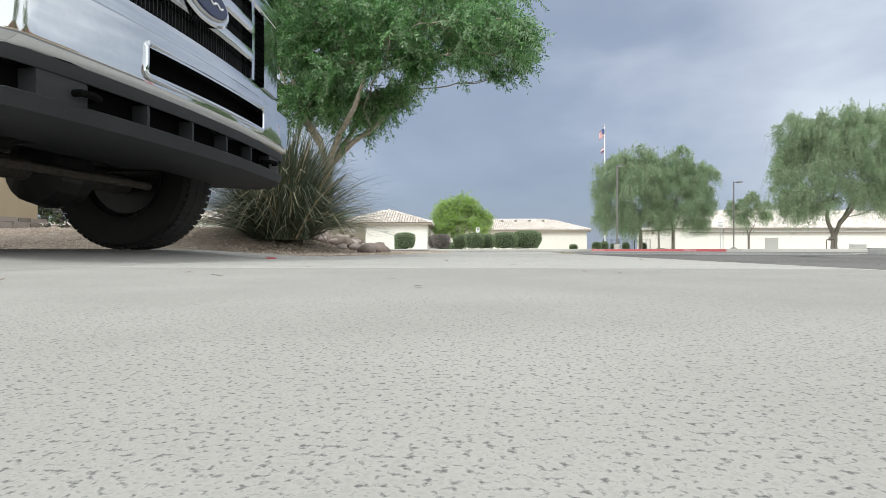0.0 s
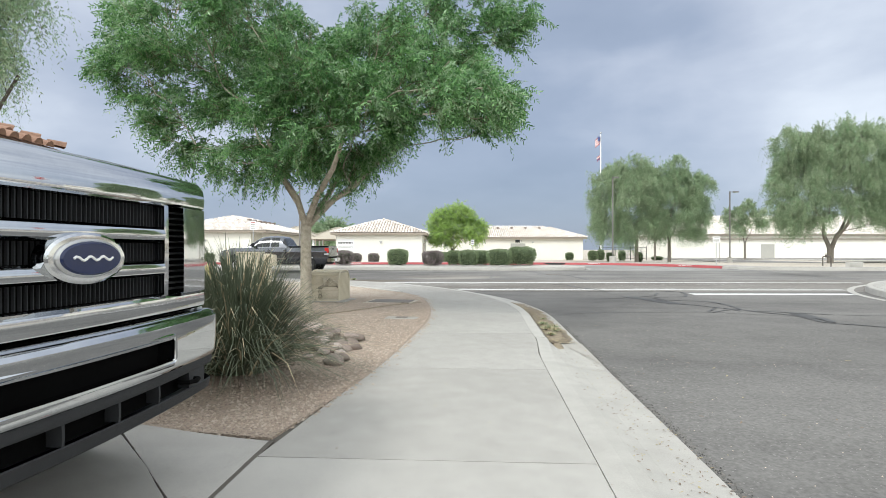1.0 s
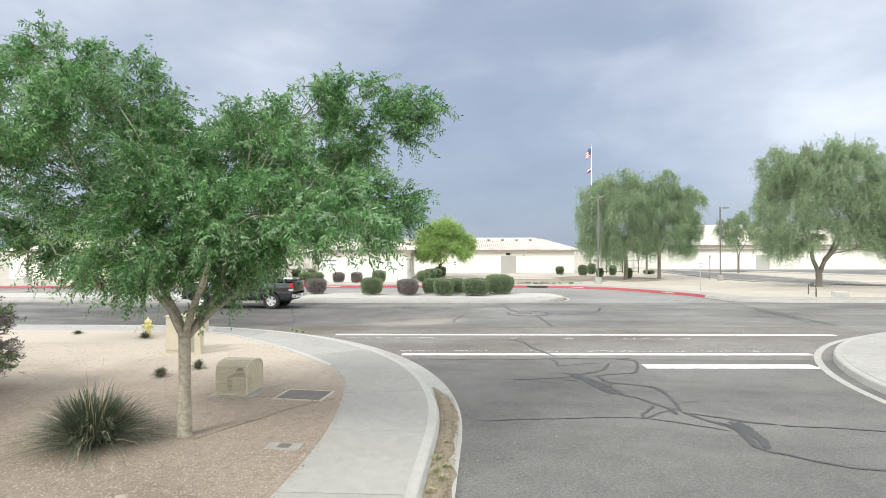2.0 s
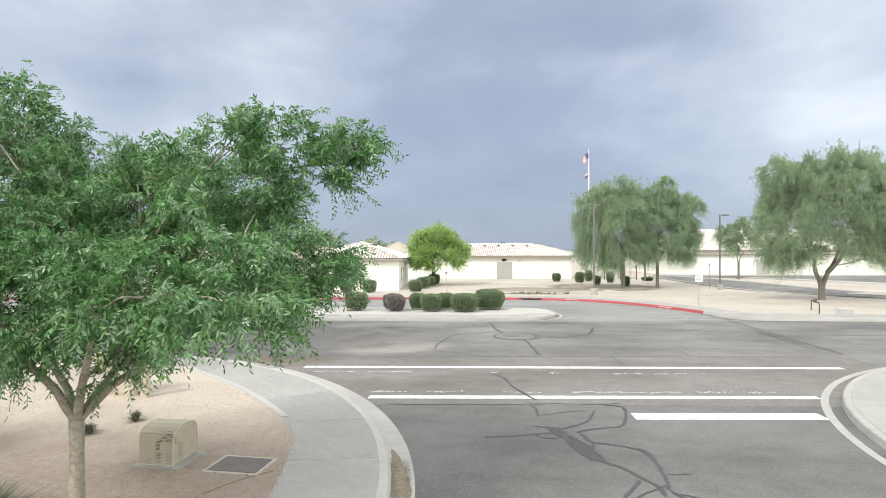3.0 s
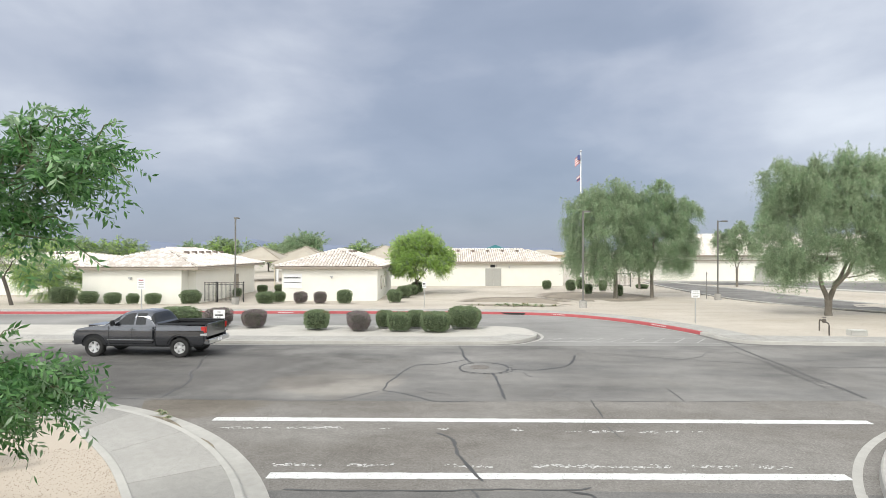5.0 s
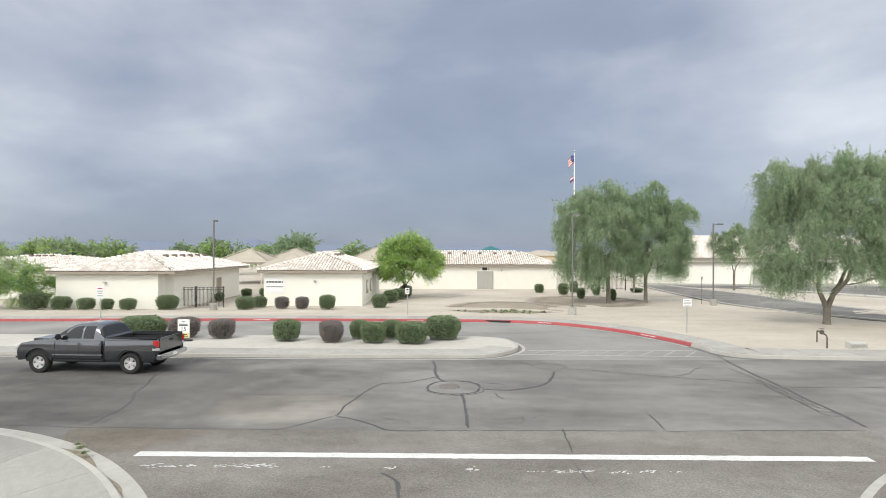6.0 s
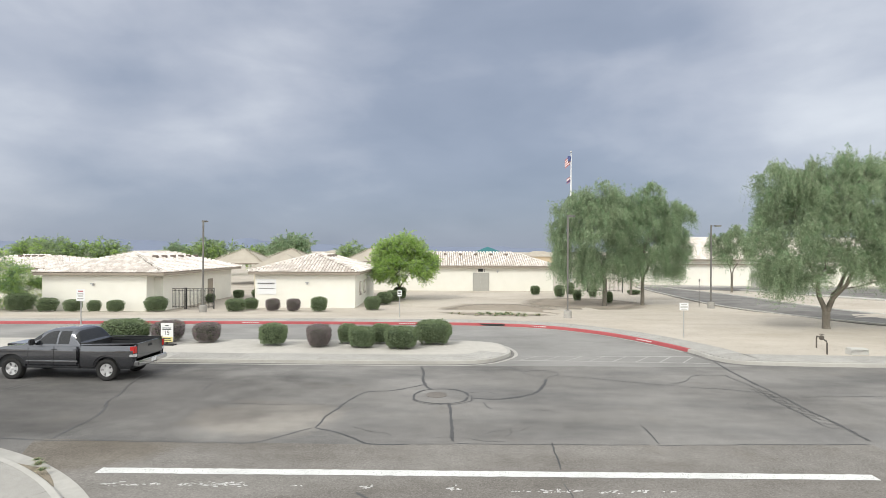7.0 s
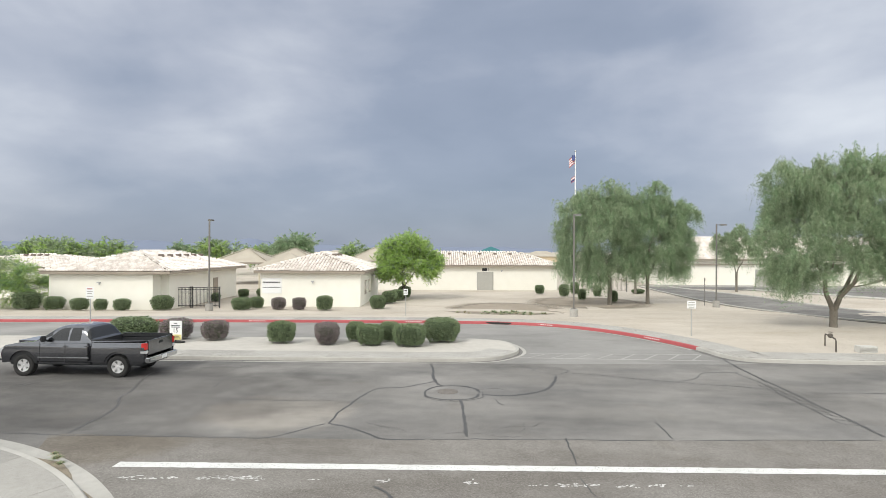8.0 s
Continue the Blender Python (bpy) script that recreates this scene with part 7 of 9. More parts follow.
# telecom cabinet and pedestal
cab = thing("utility_cabinet", "beige metal utility cabinet on the gravel", "utility cabinet", pose(-6.35, 16.62, 0.0, 0, 0, 4))
part("body", boxed((-0.33, -0.25, -0.03), (0.33, 0.25, 0.98), 0.02), "beige", cab)
part("lid", boxed((-0.35, -0.27, 0.98), (0.35, 0.27, 1.03), 0.012), "beige", cab)
part("door", boxed((-0.30, -0.265, 0.08), (0.30, -0.25, 0.94), 0.006), "beige", cab)
ped = thing("utility_pedestal", "beige post with a small box", "utility post", pose(-5.72, 16.35, 0.0, 0, 0, 4))
part("post", boxed((-0.09, -0.09, -0.05), (0.09, 0.09, 0.98), 0.01), "beige", ped)
part("box", boxed((0.05, -0.12, 0.62), (0.22, 0.12, 0.95), 0.015), "beige", ped)
# caged backflow preventer
cage = thing("backflow_cage", "beige wire mesh cage over a backflow valve", "utility cage", pose(-2.86, 12.42, 0.0, 0, 0, -6))
part("slab", boxed((-0.42, -0.42, -0.03), (0.45, 0.42, 0.02), 0.01), "concrete", cage, "concrete pad")
ring = [(-0.33, 0.03), (-0.33, 0.45), (-0.30, 0.56), (-0.22, 0.63), (-0.10, 0.655), (0.10, 0.655), (0.22, 0.63), (0.30, 0.56), (0.33, 0.45), (0.33, 0.03)]
prof = [(y_, z_) for y_, z_ in ring]
for x in (-0.31, 0.31):
    part("hoop", tube(bmesh.new(), [(x, a_ , b_) for a_, b_ in prof], 0.014, 6), "beige", cage)
for a_, b_ in (prof[0], prof[2], prof[4], prof[5], prof[7], prof[9], (-0.33, 0.25), (0.33, 0.25)):
    part("rail", tube(bmesh.new(), [(-0.31, a_, b_), (0.31, a_, b_)], 0.011, 6), "beige", cage)
bm = bmesh.new()
hoop = resample([(a_, b_) for a_, b_ in prof], 0.024)
for i in range(30):
    x = -0.30 + 0.60 * i / 29
    tube(bm, [(x, a_, b_) for a_, b_ in prof], 0.0045, 3, False)
for a_, b_ in hoop:
    tube(bm, [(-0.31, a_, b_), (0.31, a_, b_)], 0.0045, 3, False)
for sx in (-0.31, 0.31):
    for i in range(30):
        yy = -0.32 + 0.64 * i / 29
        tube(bm, [(sx, yy, 0.03), (sx, yy, 0.60 if abs(yy) < 0.25 else 0.48)], 0.0045, 3, False)
    for i in range(26):
        zz = 0.05 + i * 0.023
        tube(bm, [(sx, -0.32, zz), (sx, 0.32, zz)], 0.0045, 3, False)
msh = part("mesh_panel", bm, "beige", cage, "fine welded wire mesh")
msh["kind"] = "stuff"
part("valve_body", tube(bmesh.new(), [(-0.22, 0, 0.0), (-0.22, 0, 0.28), (-0.12, 0, 0.34), (0.12, 0, 0.34), (0.22, 0, 0.28), (0.22, 0, 0.0)], 0.045, 10), "bark_dark", cage, "dark bronze valve")
part("valve_cap", lathe(bmesh.new(), [(0.08, 0.34), (0.09, 0.40), (0.05, 0.46), (0.02, 0.48)], 12), "bark_dark", cage)
# lids in the gravel
vault = thing("vault_lid", "grey steel vault lid in a concrete frame", "utility lid", pose(-1.50, 12.22, 0.0, 0, 0, -6))
part("frame", boxed((-0.50, -0.38, -0.05), (0.50, 0.38, 0.018), 0.008), "dirt", vault, "concrete frame")
part("plate", boxed((-0.43, -0.31, 0.0), (0.43, 0.31, 0.026), 0.006), "lid_iron", vault)
met = thing("meter_lid", "small concrete water meter lid in the gravel", "utility lid", pose(-0.92, 9.46, 0.0, 0, 0, -3))
part("frame", boxed((-0.26, -0.13, -0.05), (0.26, 0.13, 0.016), 0.008), "gutter", met)
part("plate", boxed((-0.09, -0.08, 0.0), (0.09, 0.08, 0.022), 0.004), "lid_iron", met)

# manhole in the road
mh = tagged(part("manhole", lathe(bmesh.new(), [(0.36, ROAD_Z - 0.02), (0.36, ROAD_Z + 0.008), (0.33, ROAD_Z + 0.012)], 24, pose(3.97, 27.38, 0)), "lid_iron"), "dark iron manhole cover in a sealed ring", "manhole", kind="structure")

# river rocks beside the pavement
rrnd = random.Random(17)
rock_mesh = []
for k in range(5):
    bm = bmesh.new()
    bmesh.ops.create_icosphere(bm, subdivisions=2, radius=0.5)
    for v in bm.verts:
        v.co *= 1 + noise.noise(v.co * 2.2 + Vector((k * 7, 0, 0))) * 0.55 + noise.noise(v.co * 5 + Vector((k * 7, 3, 0))) * 0.12
    me = bpy.data.meshes.new("river_rock")
    bm.to_mesh(me)
    bm.free()
    me.materials.append(M["rock"])
    me.polygons.foreach_set("use_smooth", [True] * len(me.polygons))
    rock_mesh.append(me)
for i in range(44):
    u, v = rrnd.random(), rrnd.random()
    x, y = -1.98 + u * 0.95, 5.75 + v * 1.6
    s = rrnd.uniform(0.10, 0.22)
    o = new("river_rock", rock_mesh[i % 5])
    o.matrix_world = pose(x, y, s * 0.16 + mound(x, y), rrnd.uniform(-12, 12), rrnd.uniform(-12, 12), rrnd.uniform(0, 360)) @ Matrix.Diagonal((s * 1.2, s, s * 0.7, 1))
    tagged(o, "rounded pinkish river rock piled beside the pavement", "rock", "rocks beside the pavement")

# far hills and a shade sail on the horizon
V, F = [], []
n = 90
for i in range(n + 1):
    a = radians(-62 + 70 * i / n)
    h = 26 + 34 * max(0, noise.noise((i * 0.09, 3.0, 0)) + 0.35 * noise.noise((i * 0.4, 1.0, 0))) - 38 * max(0, (i / n) - 0.62)
    for r_, z_ in ((1900, -2), (2000, max(h, -1)), (2300, -2)):
        V.append((math.sin(a) * r_, math.cos(a) * r_, z_))
for i in range(n):
    for k in range(2):
        a0 = i * 3 + k
        F.append((a0, a0 + 3, a0 + 4, a0 + 1))
tagged(from_lists("backdrop_hills", V, F, "hill"), "low blue-grey hills on the horizon", "hills", kind="structure")
sail = thing("shade_sail", "teal pyramid shade canopy far behind the school", "shade canopy", pose(8.5, 128, 0.0))
bm = bmesh.new()
vs = [bm.verts.new(c) for c in ((-4.4, -4.4, 3.9), (4.4, -4.4, 3.9), (4.4, 4.4, 3.9), (-4.4, 4.4, 3.9), (0, 0, 5.7))]
for f in ((0, 1, 4), (1, 2, 4), (2, 3, 4), (3, 0, 4)):
    bm.faces.new([vs[i] for i in f])
part("canopy", bm, "teal", sail)
for x in (-3, 3):
    for y in (-3, 3):
        part("post", tube(bmesh.new(), [(x, y, 0), (x, y, 3.7)], 0.08, 8), "steel", sail)
for i, x in enumerate((-96, -80, -52, -18, 2, 22, 60, 84)):
    b = thing("far_house", "low tan house far behind the school", "house", pose(x, 170 + (i * 37) % 40, 0.0, 0, 0, (i * 31) % 20 - 10))
    part("wall", boxed((0, 0, -0.1), (13, 9, 2.9), 0.05), "stucco_tan", b)
    bm = bmesh.new()
    vs = [bm.verts.new(c) for c in ((-0.5, -0.5, 2.9), (13.5, -0.5, 2.9), (13.5, 9.5, 2.9), (-0.5, 9.5, 2.9), (4.5, 4.5, 4.7), (8.5, 4.5, 4.7))]
    for f in ((0, 1, 5, 4), (1, 2, 5), (2, 3, 4, 5), (3, 0, 4), (3, 2, 1, 0)):
        bm.faces.new([vs[k] for k in f])
    part("roof", bm, "shingle", b)


# ---- vehicles ----
def wheel(parent, at, r=0.40, w=0.27, rim_r=0.23, side=1, rim_mat="alloy", holes=5):
    """A tyre with tread and a spoked rim; side: +1 faces +y, -1 faces -y."""
    wh = new("wheel")
    wh.parent = parent
    wh.matrix_local = Matrix.Translation(at)
    turn = pose(0, 0, 0, -90 * side, 0, 0)
    h = w / 2
    prof = [(rim_r, -h * 0.75), (rim_r + 0.03, -h * 0.95), (r * 0.80, -h), (r * 0.93, -h * 0.93), (r * 0.985, -h * 0.72), (r, -h * 0.45), (r, h * 0.45), (r * 0.985, h * 0.72), (r * 0.93, h * 0.93), (r * 0.80, h), (rim_r + 0.03, h * 0.95), (rim_r, h * 0.75)]
    part("tyre", lathe(bmesh.new(), prof, 40, turn, False), "rubber", wh, smooth=True)
    n = 64
    bm = bmesh.new()
    for k in range(n):
        a = 360 * k / n
        for s_, o_ in ((-1, 0.0), (0, 0.5), (1, 0.0)):
            m = pose(0, 0, 0, 0, a + o_ * 360 / n, 0) @ Matrix.Translation((0, s_ * w * 0.28, r + 0.001))
            box(bm, (-0.014, -w * 0.12, -0.012), (0.014, w * 0.12, 0.0012), 0, m)
    tr = part("tread", bm, "rubber", wh)
    tr["kind"] = "stuff"
    bm = lathe(bmesh.new(), [(rim_r * 0.98, h * 0.80), (rim_r, h * 0.70), (rim_r * 0.95, h * 0.55), (rim_r * 0.9, h * 0.2), (0.02, h * 0.2)], 32, turn, False)
    rim = part("rim", bm, rim_mat, wh)
    # black disc added to hide the bright rim from the inner side
    part("brake_drum", lathe(bmesh.new(), [(rim_r * 0.97, -h * 0.70), (rim_r * 0.9, -h * 0.55), (0.01, -h * 0.5)], 24, turn, False), "black", wh, "black disc closing the inner side of the wheel")
    # black ovals on the closed rim paint the shade inside its holes
    for k in range(holes):
        hm = turn @ Matrix.Rotation(2 * math.pi * (k + 0.5) / holes, 4, "Z") @ Matrix.Translation((rim_r * 0.62, 0, h * 0.2)) @ Matrix.Diagonal((1.35, 1.0, 1, 1))
        part("rim_opening", lathe(bmesh.new(), [(rim_r * 0.19, 0.0), (rim_r * 0.17, 0.006), (0.004, 0.007)], 12, hm), "black", rim)
    for k in range(holes):
        a = 2 * math.pi * k / holes
        bm = bmesh.new()
        d, s_ = Vector((math.cos(a), math.sin(a), 0)), Vector((-math.sin(a), math.cos(a), 0))
        pts = []
        for rr, ww, zz in ((0.03, 0.060, h * 0.70), (rim_r * 0.55, 0.055, h * 0.74), (rim_r * 0.97, 0.095, h * 0.80)):
            pts.append((d * rr + s_ * ww, d * rr - s_ * ww, zz))
        vv = []
        for p0, p1, zz in pts:
            vv.append([bm.verts.new((p0.x, p0.y, zz)), bm.verts.new((p1.x, p1.y, zz)), bm.verts.new((p1.x, p1.y, zz - 0.03)), bm.verts.new((p0.x, p0.y, zz - 0.03))])
        for q0, q1 in zip(vv, vv[1:]):
            for j in range(4):
                bm.faces.new((q0[j], q0[(j + 1) % 4], q1[(j + 1) % 4], q1[j]))
        bm.faces.new(vv[0])
        bm.faces.new(vv[-1])
        bmesh.ops.recalc_face_normals(bm, faces=bm.faces[:])
        bmesh.ops.transform(bm, matrix=turn, verts=bm.verts[:])
        part("spoke", bm, rim_mat, rim)
    part("rim_lip", lathe(bmesh.new(), [(rim_r * 0.93, h * 0.60), (rim_r * 0.93, h * 0.80), (rim_r * 1.02, h * 0.82), (rim_r * 1.02, h * 0.6)], 32, turn, False), rim_mat, rim)
    part("hub", lathe(bmesh.new(), [(0.055, h * 0.55), (0.055, h * 0.72), (0.04, h * 0.78), (0.005, h * 0.79)], 16, turn), rim_mat, rim)
    return wh


def side_plate(bm, prof, y0, y1):
    """A side outline (x, z) given thickness from y0 to y1."""
    a = [bm.verts.new((x, y0, z)) for x, z in prof]
    b = [bm.verts.new((x, y1, z)) for x, z in prof]
    bm.faces.new(a)
    fb = bm.faces.new(b[::-1])
    n = len(prof)
    es = []
    for i in range(n):
        f = bm.faces.new((a[i], b[i], b[(i + 1) % n], a[(i + 1) % n]))
    bm.normal_update()
    bmesh.ops.recalc_face_normals(bm, faces=bm.faces[:])
    return a, b


def rounded_plate(prof, y0, y1, bevel, seg=3, barrel=0.0, mid=0.85):
    bm = bmesh.new()
    a, b = side_plate(bm, prof, y0, y1)
    es = [e for e in bm.edges if abs(e.verts[0].co.y - e.verts[1].co.y) < 1e-6]
    bmesh.ops.bevel(bm, geom=es, offset=bevel, segments=seg, affect="EDGES", clamp_overlap=True)
    if barrel:
        for z in (0.58, 0.66, 0.74, 0.82, 0.90, 0.98, 1.06, 1.13, 1.19, 1.24, 1.28):
            bmesh.ops.bisect_plane(bm, geom=bm.verts[:] + bm.edges[:] + bm.faces[:], plane_co=(0, 0, z), plane_no=(0, 0, 1))
        for v in bm.verts:
            k = (v.co.z - mid) / 0.5
            groove = 0.012 * math.exp(-((v.co.z - 1.10) / 0.05) ** 2)
            v.co.y *= 1 - barrel * k * k + (groove if v.co.z > 1.0 else 0)
    bmesh.ops.triangulate(bm, faces=[f for f in bm.faces if len(f.verts) > 4])
    return bm


def arch(cx, cz, r, a0, a1, n=10):
    return [(cx + r * math.cos(radians(a0 + (a1 - a0) * i / n)), cz + r * math.sin(radians(a0 + (a1 - a0) * i / n))) for i in range(n + 1)]


def quad_plate(c0, c1, c2, c3, out, inset=(0.0, 0.0, 1.0, 1.0), lift=0.006, thick=0.01):
    """A thin plate over part of a four-cornered face; c0-c1 below, c3-c2 above."""
    c0, c1, c2, c3 = (Vector(c) for c in (c0, c1, c2, c3))
    o = Vector(out).normalized()

    def at(u, v):
        return c0.lerp(c1, u).lerp(c3.lerp(c2, u), v)
    u0, v0, u1, v1 = inset
    p = [at(u0, v0), at(u1, v0), at(u1, v1), at(u0, v1)]
    bm = bmesh.new()
    a = [bm.verts.new(q + o * lift) for q in p]
    b = [bm.verts.new(q + o * (lift - thick)) for q in p]
    bm.faces.new(a)
    bm.faces.new(b[::-1])
    for i in range(4):
        bm.faces.new((a[i], b[i], b[(i + 1) % 4], a[(i + 1) % 4]))
    bmesh.ops.recalc_face_normals(bm, faces=bm.faces[:])
    return bm


def cabin(parent, base, top, paint, doors):
    """The glasshouse: base and top rectangles (x front, x rear, half width, z) with raked glass."""
    (bf, br, bw, bz), (tf, tr_, tw, tz) = base, top
    bm = bmesh.new()
    lo = [bm.verts.new(c) for c in ((bf, -bw, bz), (br, -bw, bz), (br, bw, bz), (bf, bw, bz))]
    hi = [bm.verts.new(c) for c in ((tf, -tw, tz), (tr_, -tw, tz), (tr_, tw, tz), (tf, tw, tz))]
    bm.faces.new(hi)
    bm.faces.new(lo[::-1])
    for i in range(4):
        bm.faces.new((lo[i], lo[(i + 1) % 4], hi[(i + 1) % 4], hi[i]))
    bmesh.ops.recalc_face_normals(bm, faces=bm.faces[:])
    top_e = [e for e in bm.edges if all(abs(v.co.z - tz) < 1e-4 for v in e.verts)] + [e for e in bm.edges if abs(e.verts[0].co.z - e.verts[1].co.z) > 0.1]
    bmesh.ops.bevel(bm, geom=top_e, offset=0.07, segments=3, affect="EDGES", clamp_overlap=True)
    cab_ = part("cab", bm, paint, parent, smooth=False)
    for s in (-1, 1):
        for u0, u1 in doors:
            part("side_window", quad_plate((bf, s * bw, bz), (br, s * bw, bz), (tr_, s * tw, tz), (tf, s * tw, tz), (0, s, 0.25), (u0, 0.06, u1, 0.84)), "glass_dark", cab_, "tinted side window")
    d = Vector((tf - bf, 0, tz - bz))
    part("windscreen", quad_plate((bf, -bw, bz), (bf, bw, bz), (tf, tw, tz), (tf, -tw, tz), (math.copysign(1, bf - br) * abs(tz - bz), 0, abs(tf - bf)), (0.06, 0.05, 0.94, 0.90)), "glass_dark", cab_, "windscreen")
    part("rear_window", quad_plate((br, -bw, bz), (br, bw, bz), (tr_, tw, tz), (tr_, -tw, tz), (math.copysign(1, br - bf), 0, 0.3), (0.08, 0.12, 0.92, 0.85)), "glass_dark", cab_, "rear window")
    return cab_


def rounded_cab(parent, paint):
    """A cab with a curved roof, rounded corners and sides that lean in; glass lies 6 mm proud of it."""
    base = 1.29

    def roof(x):
        return float(np.interp(x, (1.36, 1.60, 1.85, 2.08, 2.30, 2.75, 3.10, 3.30, 3.42, 3.52, 3.62), (1.30, 1.47, 1.66, 1.82, 1.885, 1.915, 1.90, 1.86, 1.74, 1.56, 1.33)))

    def at(x, a, lift=0.0):
        """A point of the shell: x along, a degrees round from the right sill over the roof to the left one."""
        h = roof(x) - base + lift
        c, sn = math.cos(radians(a)), max(0.0, math.sin(radians(a)))
        z = h * sn ** 0.42
        w = (0.93 + lift) * (1 - 0.21 * z / 0.63)
        return (x, math.copysign(abs(c) ** 0.40, c) * w, base + z)

    def shell(xs, angles, lift):
        bm = bmesh.new()
        rows = [[bm.verts.new(at(x, a, lift)) for a in angles] for x in xs]
        for r0, r1 in zip(rows, rows[1:]):
            for k in range(len(angles) - 1):
                bm.faces.new((r0[k], r0[k + 1], r1[k + 1], r1[k]))
        bmesh.ops.recalc_face_normals(bm, faces=bm.faces[:])
        return bm

    def steps(a, b, n):
        return [a + (b - a) * i / n for i in range(n + 1)]
    cab_ = part("cab", shell(steps(1.36, 3.62, 34), steps(0, 180, 48), 0.0), paint, parent, "", True)

    def angle_of(x, z):
        return math.degrees(math.asin(min(1.0, max(0.0, (z - base) / (roof(x) - base)) ** (1 / 0.42))))
    for flip in (False, True):
        for x0, x1, cut in ((1.86, 2.66, 0.26), (2.74, 3.16, 0.0)):
            bm = bmesh.new()
            rows = []
            for i in range(9):
                row = []
                for k in range(7):
                    x = x0 + (x1 - x0) * i / 8
                    top = min(roof(x) - 0.10, 1.80)
                    z = 1.345 + (top - 1.345) * k / 6
                    x += cut * (k / 6) * (1 - i / 8) * 0.9
                    a = angle_of(x, min(z, roof(x) - 0.06))
                    row.append(bm.verts.new(at(x, 180 - a if flip else a, 0.006)))
                rows.append(row)
            for r0, r1 in zip(rows, rows[1:]):
                for k in range(6):
                    bm.faces.new((r0[k], r0[k + 1], r1[k + 1], r1[k]))
            bmesh.ops.recalc_face_normals(bm, faces=bm.faces[:])
            part("side_window", bm, "glass_dark", cab_, "tinted side window", True)
    part("windscreen", shell(steps(1.46, 2.02, 10), steps(9, 171, 24), 0.006), "glass_dark", cab_, "sloping windscreen", True)
    part("rear_window", shell(steps(3.36, 3.58, 8), steps(9, 171, 24), 0.006), "glass_dark", cab_, "dark rear window", True)
    return cab_


